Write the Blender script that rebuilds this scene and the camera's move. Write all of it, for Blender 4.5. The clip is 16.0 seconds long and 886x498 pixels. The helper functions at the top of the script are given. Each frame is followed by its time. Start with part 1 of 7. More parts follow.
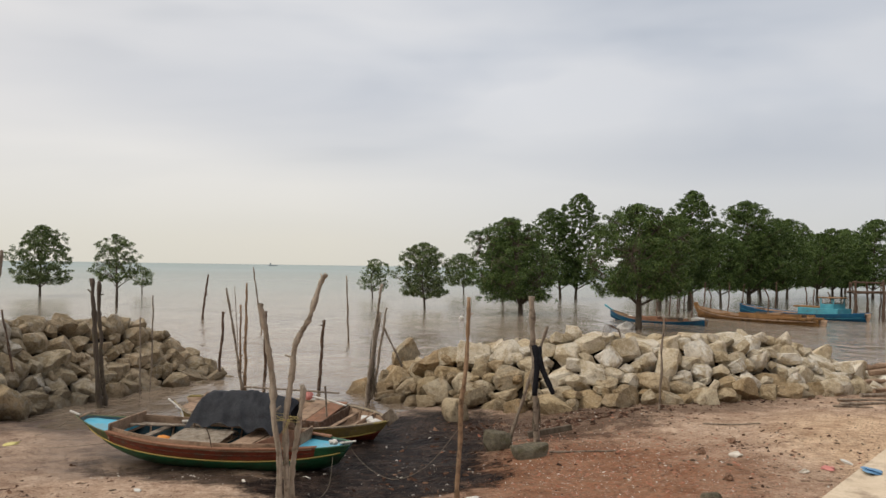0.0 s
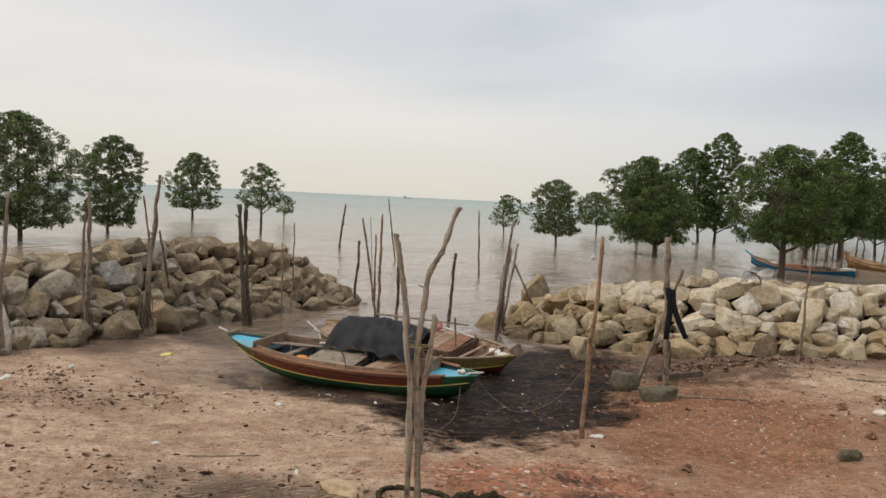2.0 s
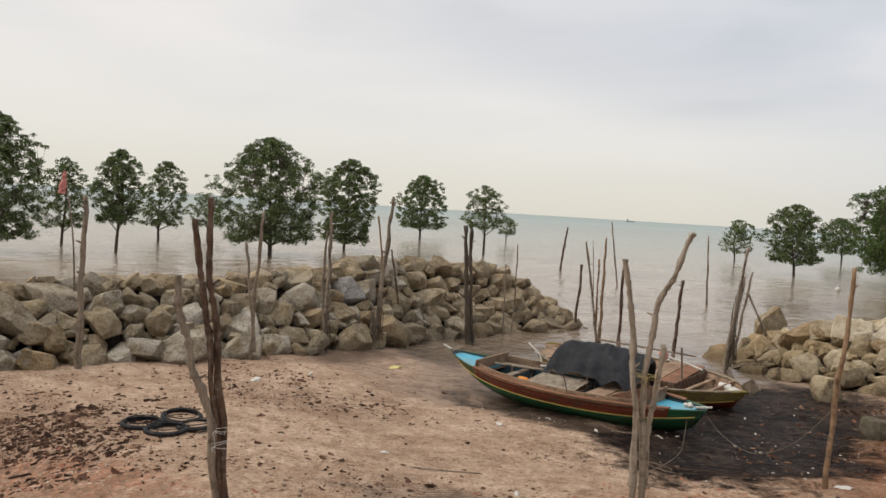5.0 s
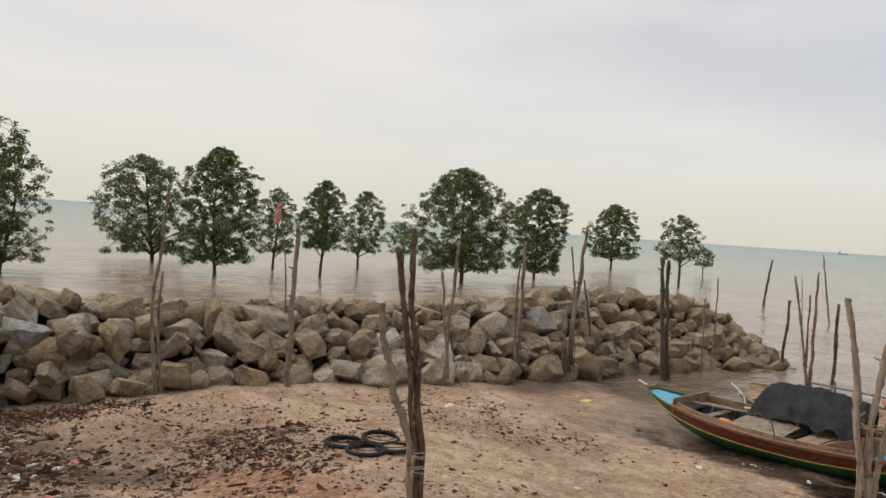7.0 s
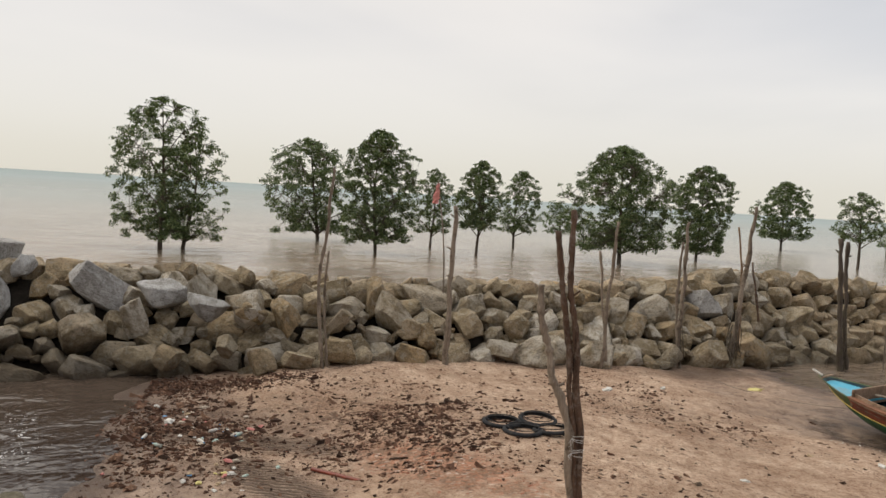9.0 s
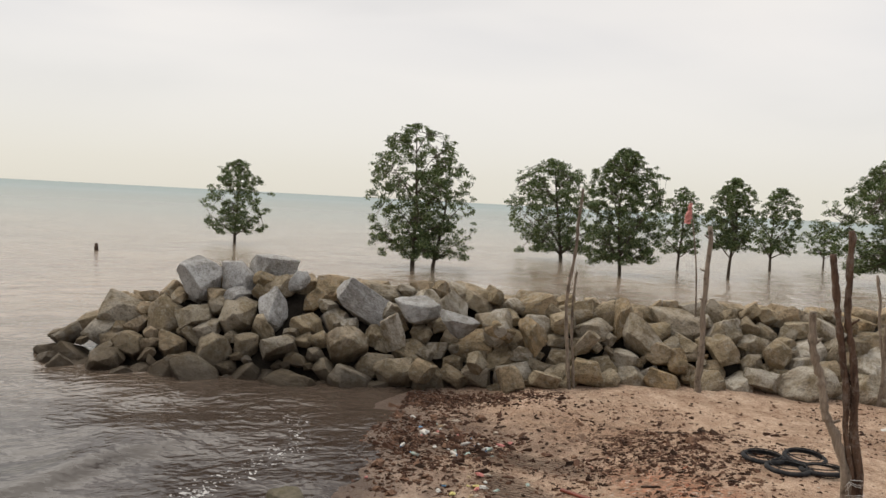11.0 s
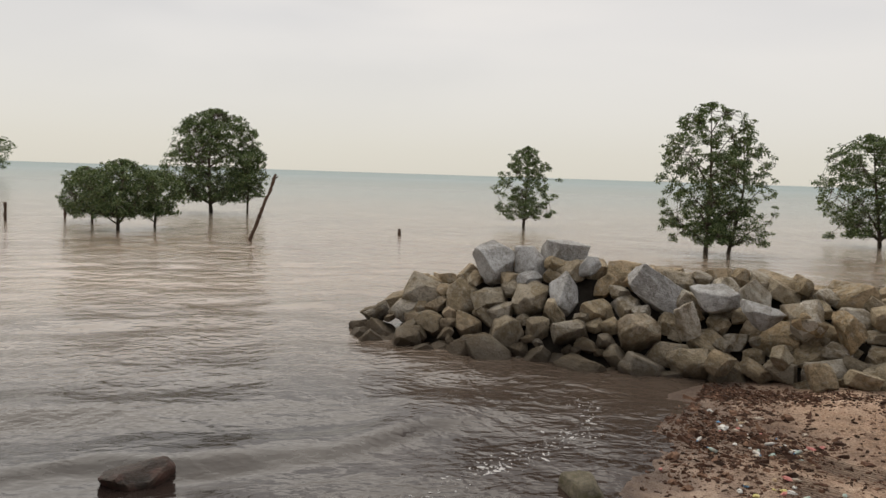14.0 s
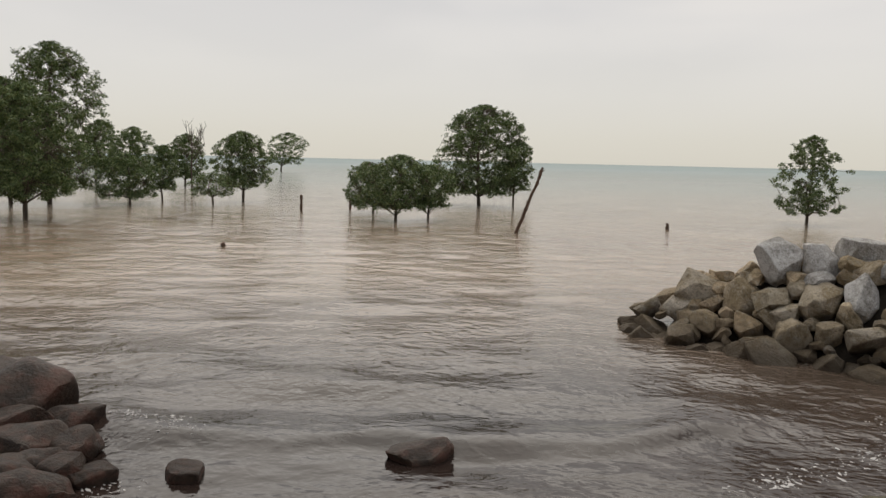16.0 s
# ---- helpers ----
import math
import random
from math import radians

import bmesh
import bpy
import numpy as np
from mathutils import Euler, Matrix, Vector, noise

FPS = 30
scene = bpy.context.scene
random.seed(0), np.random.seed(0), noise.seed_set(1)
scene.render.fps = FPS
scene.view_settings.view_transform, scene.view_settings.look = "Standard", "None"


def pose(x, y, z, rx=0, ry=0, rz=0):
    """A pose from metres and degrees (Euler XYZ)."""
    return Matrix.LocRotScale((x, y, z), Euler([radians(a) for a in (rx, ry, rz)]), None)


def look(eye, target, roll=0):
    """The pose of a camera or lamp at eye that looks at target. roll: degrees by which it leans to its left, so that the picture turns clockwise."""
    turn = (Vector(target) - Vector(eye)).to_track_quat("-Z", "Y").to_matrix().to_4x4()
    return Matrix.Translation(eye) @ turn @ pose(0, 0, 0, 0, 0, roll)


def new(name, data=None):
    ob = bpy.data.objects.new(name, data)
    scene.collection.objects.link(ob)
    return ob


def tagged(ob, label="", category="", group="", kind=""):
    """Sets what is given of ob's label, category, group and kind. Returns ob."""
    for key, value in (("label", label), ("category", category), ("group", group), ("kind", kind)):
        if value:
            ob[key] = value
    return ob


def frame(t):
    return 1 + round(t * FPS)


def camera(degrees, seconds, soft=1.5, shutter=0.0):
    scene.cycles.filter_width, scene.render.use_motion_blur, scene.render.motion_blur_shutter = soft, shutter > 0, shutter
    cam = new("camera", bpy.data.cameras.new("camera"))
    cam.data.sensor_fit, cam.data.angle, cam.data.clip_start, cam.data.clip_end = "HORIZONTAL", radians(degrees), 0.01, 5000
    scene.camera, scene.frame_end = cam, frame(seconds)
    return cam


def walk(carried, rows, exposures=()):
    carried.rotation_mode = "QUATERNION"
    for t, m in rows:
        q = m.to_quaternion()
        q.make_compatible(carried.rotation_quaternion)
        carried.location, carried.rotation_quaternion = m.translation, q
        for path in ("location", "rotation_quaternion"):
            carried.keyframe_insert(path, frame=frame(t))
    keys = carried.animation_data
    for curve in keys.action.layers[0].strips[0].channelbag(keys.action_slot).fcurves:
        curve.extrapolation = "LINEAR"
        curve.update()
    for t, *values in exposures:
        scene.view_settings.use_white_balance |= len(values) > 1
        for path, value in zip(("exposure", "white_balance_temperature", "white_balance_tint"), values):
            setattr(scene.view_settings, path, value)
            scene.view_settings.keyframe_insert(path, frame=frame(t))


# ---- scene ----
cam = camera(56.70, 16.0)
PATH = [
    (0.0, -0.000, -0.000, 3.200, 91.21, -0.82, 0.00),
    (0.5, -0.008, -0.008, 3.196, 90.19, -1.28, 2.63),
    (1.0, -0.017, -0.016, 3.192, 88.61, -1.46, 4.81),
    (1.5, -0.019, -0.013, 3.191, 87.37, -1.94, 7.43),
    (2.0, -0.020, -0.010, 3.190, 86.46, -2.73, 9.20),
    (2.5, -0.024, -0.010, 3.191, 85.84, -3.23, 10.44),
    (3.0, -0.027, -0.011, 3.193, 85.21, -3.47, 12.36),
    (3.5, -0.032, -0.007, 3.189, 85.66, -3.59, 14.29),
    (4.0, -0.036, -0.002, 3.186, 86.66, -3.85, 16.35),
    (4.5, -0.065, -0.010, 3.191, 86.89, -3.90, 19.57),
    (5.0, -0.094, -0.018, 3.197, 87.19, -3.48, 24.55),
    (5.2, -0.106, -0.023, 3.199, 87.57, -3.37, 26.47),
    (7.3, -0.187, -0.075, 3.229, 87.93, -4.14, 39.12),
    (7.5, -0.190, -0.080, 3.233, 87.58, -4.29, 40.09),
    (8.0, -0.197, -0.069, 3.239, 86.85, -3.95, 42.74),
    (8.2, -0.201, -0.065, 3.241, 86.60, -3.80, 43.73),
    (10.3, -0.257, -0.141, 3.242, 86.79, -3.31, 58.28),
    (10.5, -0.258, -0.155, 3.244, 86.88, -3.18, 59.94),
    (11.0, -0.255, -0.207, 3.251, 86.64, -3.02, 65.27),
    (11.5, -0.265, -0.221, 3.251, 85.99, -2.83, 69.31),
    (12.0, -0.284, -0.209, 3.246, 85.47, -2.18, 72.63),
    (12.5, -0.300, -0.227, 3.242, 85.20, -1.71, 75.74),
    (13.0, -0.316, -0.246, 3.239, 85.05, -1.66, 78.52),
    (13.5, -0.323, -0.268, 3.238, 84.96, -1.78, 81.52),
    (14.0, -0.330, -0.291, 3.238, 84.79, -1.84, 85.00),
    (14.5, -0.337, -0.322, 3.257, 84.77, -1.73, 88.82),
    (15.0, -0.344, -0.353, 3.275, 84.42, -1.62, 93.03),
    (15.5, -0.354, -0.425, 3.251, 83.59, -1.55, 98.78),
    (16.0, -0.365, -0.497, 3.227, 83.83, -1.30, 103.09),
]
EXPOSURE = [(0, -0.1), (3.5, -0.03), (5, -0.04), (7.5, -0.12), (8.5, -0.06), (11, 0.0), (13, -0.07), (14, -0.13), (15, -0.12), (15.5, -0.42), (16, -0.2)]
walk(cam, [(t, pose(*p)) for t, *p in PATH], EXPOSURE)

SEA = -0.45
# heights of the shore: x, y, z
SHORE = [(-8, 8.7, 0.0), (-1.5, 8.3, 0.0), (-5.8, 7, 0.05), (5.2, 12, 0.1), (8.5, 15.5, 0.2), (5, 18.6, 0.0),
         (9.6, 21.3, 0.05), (0.8, 17.8, -0.32), (-0.9, 13.2, -0.32), (-5.5, 15.6, -0.41), (-2, 15, -0.37), (-1.5, 14.2, -0.34), (-0.6, 15.6, -0.36), (-4, 19.5, -0.6),
         (-4.8, 26, -1.1), (0.3, 11.3, -0.1), (1.8, 15, -0.16), (-12.4, 7, -0.12), (-11.8, 10.2, -0.1), (-10.2, 13.4, -0.17)]
SHORE += [(-8.9, 16, -0.32), (-7.6, 18.8, -0.49), (-6.6, 17.4, -0.42), (-14.57, 5.18, -0.53), (-12.9, 4.5, -0.47), (-11.98, 3.92, -0.45), (-10.71, 3.6, -0.455), (-9.52, 3.0, -0.47), (-8.9, 2.3, -0.5), (-9.9, 4.9, -0.26), (-11.3, 4.9, -0.36),
          (-13.5, 1, -0.85), (-10, -3, -0.8), (-8, -6.5, -0.6), (-22, -5, -1.6), (5, 26, -1.1), (13, 24, 0.0),
          (-22, 14, -1.5), (-10, 30, -1.6), (-3.5, 11.5, -0.12),
          (-13.2, 3.4, -0.62), (-11.3, 2.5, -0.62), (-15.2, 4, -0.62), (-9.8, 2.0, -0.66), (-12.6, 5.8, -0.33)]


# the water's edge in the bay, from the breakwater to the bank
EDGE = [(-15.2, 6.3), (-13.8, 5.3), (-12.5, 4.25), (-11.15, 3.55), (-10.05, 3.05), (-9.2, 2.6), (-8.2, 1.8), (-7.4, 0.8)]


def step(v, a, b):
    v = np.clip((v - a) / (b - a), 0, 1)
    return v * v * (3 - 2 * v)


def ground_z(x, y):
    """Height of the sand, mud and sea bed."""
    x, y = np.asarray(x, float), np.asarray(y, float)
    total, weight = np.zeros_like(x), np.zeros_like(x)
    for px, py, pz in SHORE:
        w = 1 / ((x - px) ** 2 + (y - py) ** 2 + 0.35) ** 2
        total, weight = total + w * pz, weight + w
    near, inside = np.full_like(x, 99.0), np.zeros_like(x)
    for (ax, ay), (bx, by) in zip(EDGE, EDGE[1:]):
        dx, dy = bx - ax, by - ay
        k = np.clip(((x - ax) * dx + (y - ay) * dy) / (dx * dx + dy * dy), 0, 1)
        d = np.hypot(x - ax - k * dx, y - ay - k * dy)
        side = (x - ax) * -dy + (y - ay) * dx
        inside = np.where(d < near, np.sign(side), inside)
        near = np.minimum(near, d)
    beach = SEA + np.where(inside > 0, 0.065, -0.12) * near
    keep = step(near, 0.9, 2.8)
    total = total / weight * keep + beach * (1 - keep)
    inland = 0.85 * x - 0.53 * y
    far = step(np.hypot(x + 2, y - 9), 16, 45) * (1 - step(inland, -4, 0))
    z = total * (1 - far) - 2.2 * far
    rise = np.maximum(step(inland, 0.2, 3.5), step(6.5 - np.hypot(x - 1, y + 1), 0, 4))
    return z * (1 - rise) + 1.45 * rise

# ---------------------------------------------------------------- light
world = bpy.data.worlds.new("overcast_sky")
scene.world = world
world.use_nodes = True


class Nodes:
    """A short way to wire nodes."""

    def __init__(self, tree):
        self.tree = tree
        tree.nodes.clear()

    def add(self, kind, **given):
        node = self.tree.nodes.new("ShaderNode" + kind)
        for key, value in given.items():
            if key.startswith("i_"):
                self.put(node.inputs[key[2:].replace("_", " ")], value)
            elif key[0] == "n" and key[1:].isdigit():
                self.put(node.inputs[int(key[1:])], value)
            elif key == "operation":
                node.operation = value
            elif key == "use_clamp":
                node.use_clamp = value
            elif key == "data_type":
                node.data_type = value
            elif key == "blend_type":
                node.blend_type = value
            elif key == "sky_type":
                node.sky_type = value
            elif key == "sun_disc":
                node.sun_disc = value
            elif key == "sun_elevation":
                node.sun_elevation = value
            elif key == "sun_rotation":
                node.sun_rotation = value
        return node

    def put(self, socket, value):
        if isinstance(value, bpy.types.NodeSocket):
            self.tree.links.new(value, socket)
        else:
            socket.default_value = value

    def math(self, op, a, b=0.0, clamp=False):
        return self.add("Math", operation=op, use_clamp=clamp, n0=a, n1=b).outputs[0]

    def ramp(self, fac, *stops):
        node = self.add("ValToRGB", i_Fac=fac)
        while len(node.color_ramp.elements) < len(stops):
            node.color_ramp.elements.new(0.5)
        for e, (at, c) in zip(node.color_ramp.elements, stops):
            e.position, e.color = at, (*c, 1) if isinstance(c, tuple) else (c, c, c, 1)
        return node.outputs[0]

    def mix(self, fac, a, b, blend="MIX"):
        node = self.add("Mix", data_type="RGBA", blend_type=blend)
        self.put(node.inputs[0], fac)
        for socket, v in ((node.inputs[6], a), (node.inputs[7], b)):
            self.put(socket, (*v, 1) if isinstance(v, tuple) else v)
        return node.outputs[2]

    def noise(self, vector, scale, detail=4.0, rough=0.55, distortion=0.0):
        return self.add("TexNoise", i_Vector=vector, i_Scale=scale, i_Detail=detail, i_Roughness=rough, i_Distortion=distortion).outputs[0]

    def mapped(self, vector, scale=(1, 1, 1), turn=(0, 0, 0), move=(0, 0, 0)):
        return self.add("Mapping", i_Vector=vector, i_Scale=scale, i_Rotation=turn, i_Location=move).outputs[0]


w = Nodes(world.node_tree)
way = w.add("TexCoord").outputs["Generated"]
up = w.add("SeparateXYZ", i_Vector=way).outputs[2]
clear = w.add("TexSky", sky_type="NISHITA", sun_disc=False, sun_elevation=radians(52), sun_rotation=radians(-108)).outputs[0]
layer = w.mapped(way, (1.0, 1.0, 3.2), (0.25, -0.3, 0))
heap = w.noise(layer, 1.7, 4, 0.45, 0.5)
wisp = w.noise(w.mapped(way, (1.0, 1.0, 6.0), (0.2, -0.25, 0.6)), 2.4, 3, 0.45)
body = w.math("ADD", w.math("MULTIPLY", heap, 0.75), w.math("MULTIPLY", wisp, 0.25))
cloud = w.ramp(body, (0.40, (0.47, 0.52, 0.60)), (0.49, (0.70, 0.725, 0.775)), (0.59, (0.86, 0.86, 0.875)))
# the sea haze near the horizon is warm and pale
hazy = w.ramp(up, (0.0, (0.765, 0.73, 0.64)), (0.08, (0.83, 0.80, 0.735)), (0.3, (0.885, 0.875, 0.87)))
low = w.ramp(up, (0.03, 1.0), (0.2, 0.0))
east = w.add("VectorMath", operation="DOT_PRODUCT", n0=way, n1=(0.72, 0.66, 0.2)).outputs["Value"]
plainer = w.mix(w.ramp(east, (0.0, 0.3), (0.75, 1.0)), (0.915, 0.862, 0.805), cloud)
veil = w.mix(low, plainer, hazy)
veil = w.mix(w.math("MULTIPLY", w.ramp(east, (0.55, 0.0), (0.95, 1.0)), 0.5), veil, (0.52, 0.56, 0.63))
inland = w.add("VectorMath", operation="DOT_PRODUCT", n0=way, n1=(0.78, -0.6, 0.1)).outputs["Value"]
veil = w.mix(w.math("MULTIPLY", w.ramp(inland, (0.05, 0.0), (0.75, 1.0)), 0.65), veil, (0.36, 0.38, 0.42))
wob = w.add("VectorMath", operation="ADD", n0=way, n1=w.mapped(w.add("CombineXYZ", n0=w.math("SUBTRACT", heap, 0.5), n1=w.math("SUBTRACT", wisp, 0.5), n2=w.math("MULTIPLY", w.math("SUBTRACT", heap, 0.5), 0.35)).outputs[0], (0.35, 0.35, 0.35))).outputs[0]
for side, high, wide, deep, dark in ((-7, 10.5, 0.30, 0.07, 0.3), (24, 8.5, 0.34, 0.045, 0.5), (16, 19, 0.40, 0.07, 0.22), (-20, 21, 0.3, 0.06, 0.2), (-22, 12, 0.26, 0.07, 0.2), (-62, 11, 0.3, 0.035, 0.12), (-98, 10, 0.3, 0.03, 0.1)):
    a, e = radians(side), radians(high)
    bank = w.add("VectorMath", operation="SUBTRACT", n0=wob, n1=(math.sin(a) * math.cos(e), math.cos(a) * math.cos(e), math.sin(e))).outputs[0]
    bank = w.add("VectorMath", operation="LENGTH", n0=w.mapped(bank, (1 / wide, 1 / wide, 1 / deep))).outputs["Value"]
    veil = w.mix(w.math("MULTIPLY", w.ramp(bank, (0.0, 1.0), (1.0, 0.0)), dark), veil, (0.43, 0.475, 0.555))
glow = w.add("VectorMath", operation="DOT_PRODUCT", n0=way, n1=(-0.68, -0.14, 0.72)).outputs["Value"]
veil = w.mix(w.math("MULTIPLY", w.ramp(glow, (0.86, 0.0), (0.99, 1.0)), 0.8), veil, (1.55, 1.45, 1.3))
lit = w.mix(0.96, w.mix(1.0, clear, (0.12, 0.12, 0.12), "MULTIPLY"), veil)
# an overcast sky grows brighter towards the zenith
lit = w.mix(1.0, lit, w.ramp(up, (0.36, 1.0), (0.7, 1.4), (1.0, 1.6)), "MULTIPLY")
w.tree.links.new(w.add("Background", i_Color=lit, i_Strength=1.0).outputs[0], w.add("OutputWorld").inputs[0])

sun = new("sun", bpy.data.lights.new("sun", "SUN"))
sun.data.energy, sun.data.angle, sun.data.color = 1.45, radians(66), (1.0, 0.95, 0.87)
sun.matrix_world = look((-28, -10, 33), (0, 0, 0))

# ---------------------------------------------------------------- materials


def material(name, rough=0.8, metal=0.0, specular=0.1):
    mat = bpy.data.materials.new(name)
    mat.use_nodes = True
    n = Nodes(mat.node_tree)
    n.bsdf = n.add("BsdfPrincipled", i_Roughness=rough, i_Metallic=metal)
    n.bsdf.inputs["Specular IOR Level"].default_value = specular
    n.tree.links.new(n.bsdf.outputs[0], n.add("OutputMaterial").inputs[0])
    n.coord = n.add("TexCoord").outputs["Object"]
    n.world = n.add("NewGeometry").outputs["Position"]
    n.mat = mat
    return n


def bump(n, height, strength=0.5, distance=0.02):
    n.put(n.bsdf.inputs["Normal"], n.add("Bump", i_Height=height, i_Strength=strength, i_Distance=distance).outputs[0])


def plain(name, a, b, scale=6.0, rough=0.75, relief=0.3, distance=0.01, stretch=(1, 1, 1), specular=0.12, dirt=None):
    """Two shades in coarse and fine grain, with relief; dirt: a third colour in patches."""
    n = material(name, rough, 0.0, specular)
    at = n.mapped(n.coord, stretch)
    coarse, fine = n.noise(at, scale, 5, 0.6), n.noise(at, scale * 7, 3, 0.6)
    both = n.math("ADD", n.math("MULTIPLY", coarse, 0.65), n.math("MULTIPLY", fine, 0.35))
    colour = n.ramp(both, (0.34, a), (0.64, b))
    if dirt:
        colour = n.mix(n.ramp(n.noise(n.coord, scale * 0.6, 6, 0.7), (0.5, 0.0), (0.66, 0.85)), colour, dirt)
    n.put(n.bsdf.inputs["Base Color"], colour)
    bump(n, both, relief, distance)
    return n.mat


def make_sand():
    n = material("sand", 0.85)
    p = n.world
    big, mid, fine = n.noise(p, 0.35, 5, 0.6), n.noise(p, 2.2, 5, 0.65), n.noise(p, 26.0, 4, 0.7)
    grit = n.noise(p, 70.0, 2, 0.6)
    clods = n.noise(p, 7.0, 5, 0.7)
    mixed = n.math("ADD", n.math("ADD", n.math("MULTIPLY", mid, 0.22), n.math("MULTIPLY", clods, 0.27)), n.math("ADD", n.math("MULTIPLY", fine, 0.25), n.math("MULTIPLY", grit, 0.26)))
    colour = n.ramp(mixed, (0.40, (0.235, 0.145, 0.096)), (0.475, (0.45, 0.305, 0.21)), (0.56, (0.64, 0.48, 0.35)))

    def patch(x, y, rx, ry, soft=0.35, ragged=0.9, turn=0.0):
        at = n.mapped(n.add("VectorMath", operation="SUBTRACT", n0=p, n1=(x, y, 0)).outputs[0], (1, 1, 0), (0, 0, turn))
        at = n.mapped(at, (1 / rx, 1 / ry, 0))
        far = n.add("VectorMath", operation="LENGTH", n0=at).outputs["Value"]
        wob = n.math("MULTIPLY", n.math("SUBTRACT", n.noise(p, 1.3, 8, 0.74, 0.4), 0.5), ragged)
        return n.ramp(n.math("ADD", far, wob), (1 - soft, 1.0), (1 + soft * 0.3, 0.0))

    crumbs = n.add("TexVoronoi", i_Vector=p, i_Scale=17.0)
    red = n.ramp(n.math("MULTIPLY", crumbs.outputs["Color"], 1.0), (0.0, (0.44, 0.135, 0.07)), (0.35, (0.47, 0.21, 0.12)), (0.6, (0.13, 0.075, 0.05)), (0.8, (0.5, 0.3, 0.2)), (0.97, (0.74, 0.66, 0.58)))
    field = n.math("MULTIPLY", patch(2.4, 13.2, 3.5, 5.2, 0.55, 1.1), 0.9)
    colour = n.mix(field, colour, n.mix(0.3, n.mix(1.0, colour, (0.46, 0.305, 0.225), "MULTIPLY"), red))
    pale = n.math("MULTIPLY", patch(8.4, 14.2, 2.9, 4.6, 0.5, 0.8), 0.95)
    colour = n.mix(pale, colour, n.mix(1.0, colour, (1.22, 1.2, 1.1), "MULTIPLY"))
    rubble = n.math("MAXIMUM", patch(-0.2, 9.3, 1.9, 1.25, 0.4, 1.3), n.math("MULTIPLY", patch(-7.6, 6.6, 2.1, 0.8, 0.5, 1.6), 0.7))
    colour = n.mix(n.math("MULTIPLY", rubble, 0.9), colour, red)
    soil = n.math("MAXIMUM", patch(0.41, 9.01, 0.42, 0.5, 0.6, 2.6), patch(0.16, 9.78, 0.5, 0.3, 0.6, 2.6))
    colour = n.mix(n.math("MULTIPLY", soil, 0.85), colour, (0.05, 0.032, 0.024))
    # brown leaf litter, finely broken, in drifts
    drift = n.math("MAXIMUM", patch(-9.8, 7.4, 2.6, 2.2, 0.7, 1.6), n.math("MAXIMUM", patch(-12.3, 5.4, 2.2, 1.5, 0.6, 1.4), n.math("MULTIPLY", patch(-7.2, 11.6, 2.6, 1.4, 0.7, 1.6), 0.75)))
    specks = n.ramp(n.noise(p, 7.0, 6, 0.75), (0.48, 0.0), (0.56, 1.0))
    colour = n.mix(n.math("MULTIPLY", n.math("MULTIPLY", drift, specks), 0.8), colour, (0.085, 0.045, 0.03))
    flecks = n.ramp(n.noise(p, 15.0, 5, 0.78), (0.55, 0.0), (0.6, 1.0))
    stain = n.ramp(n.noise(n.mapped(p, (0.8, 1.3, 0), (0, 0, 0.5)), 0.9, 6, 0.7), (0.42, 0.12), (0.58, 1.0))
    colour = n.mix(n.math("MULTIPLY", n.math("MULTIPLY", flecks, stain), 0.75), colour, (0.12, 0.075, 0.05))
    colour = n.mix(n.math("MULTIPLY", n.ramp(n.noise(p, 1.7, 6, 0.72, 0.6), (0.5, 0.0), (0.64, 1.0)), 0.35), colour, (0.21, 0.135, 0.085))
    colour = n.mix(n.math("MULTIPLY", n.ramp(n.noise(p, 0.6, 5, 0.62, 0.8), (0.46, 0.0), (0.6, 1.0)), 0.4), colour, n.mix(1.0, colour, (0.55, 0.47, 0.42), "MULTIPLY"))
    streak = n.noise(n.mapped(p, (1.0, 1.3, 0), (0, 0, 0.35)), 2.1, 7, 0.72, 0.3)
    colour = n.mix(n.math("MULTIPLY", n.ramp(streak, (0.54, 0.0), (0.61, 1.0)), 0.28), colour, (0.2, 0.12, 0.08))
    # rain-rippled dark silt
    silt = n.math("MAXIMUM", patch(-3.3, 8.0, 1.9, 0.9, 0.8, 2.2), n.math("MAXIMUM", patch(-8.6, 4.9, 1.5, 0.5, 0.5, 1.2), patch(-10.1, 5.5, 0.5, 1.9, 0.6, 0.9, 0.9)))
    ripples = n.add("TexWave", i_Vector=n.mapped(p, (1, 1, 0), (0, 0, 0.9)), i_Scale=4.6, i_Distortion=7.0, i_Detail=3.0).outputs[1]
    colour = n.mix(n.math("MULTIPLY", silt, n.math("ADD", 0.35, n.math("MULTIPLY", ripples, 0.45))), colour, (0.085, 0.06, 0.045))
    # wet ground along the water and black mud behind the boats
    height = n.add("SeparateXYZ", i_Vector=p).outputs[2]
    edge = n.math("ADD", height, n.math("MULTIPLY", n.math("SUBTRACT", n.noise(p, 1.3, 5, 0.6), 0.5), 0.12))
    wet = n.ramp(n.math("ADD", edge, 1.0), (0.59, 1.0), (0.76, 0.0))
    colour = n.mix(n.math("MULTIPLY", wet, 0.75), colour, n.ramp(n.math("ADD", n.math("MULTIPLY", mid, 0.6), n.math("MULTIPLY", clods, 0.4)), (0.38, (0.12, 0.08, 0.058)), (0.5, (0.24, 0.168, 0.121)), (0.62, (0.33, 0.235, 0.17))))
    soaked = n.ramp(n.math("ADD", edge, 1.0), (0.55, 1.0), (0.605, 0.0))
    colour = n.mix(n.math("MULTIPLY", soaked, 0.75), colour, (0.075, 0.05, 0.037))
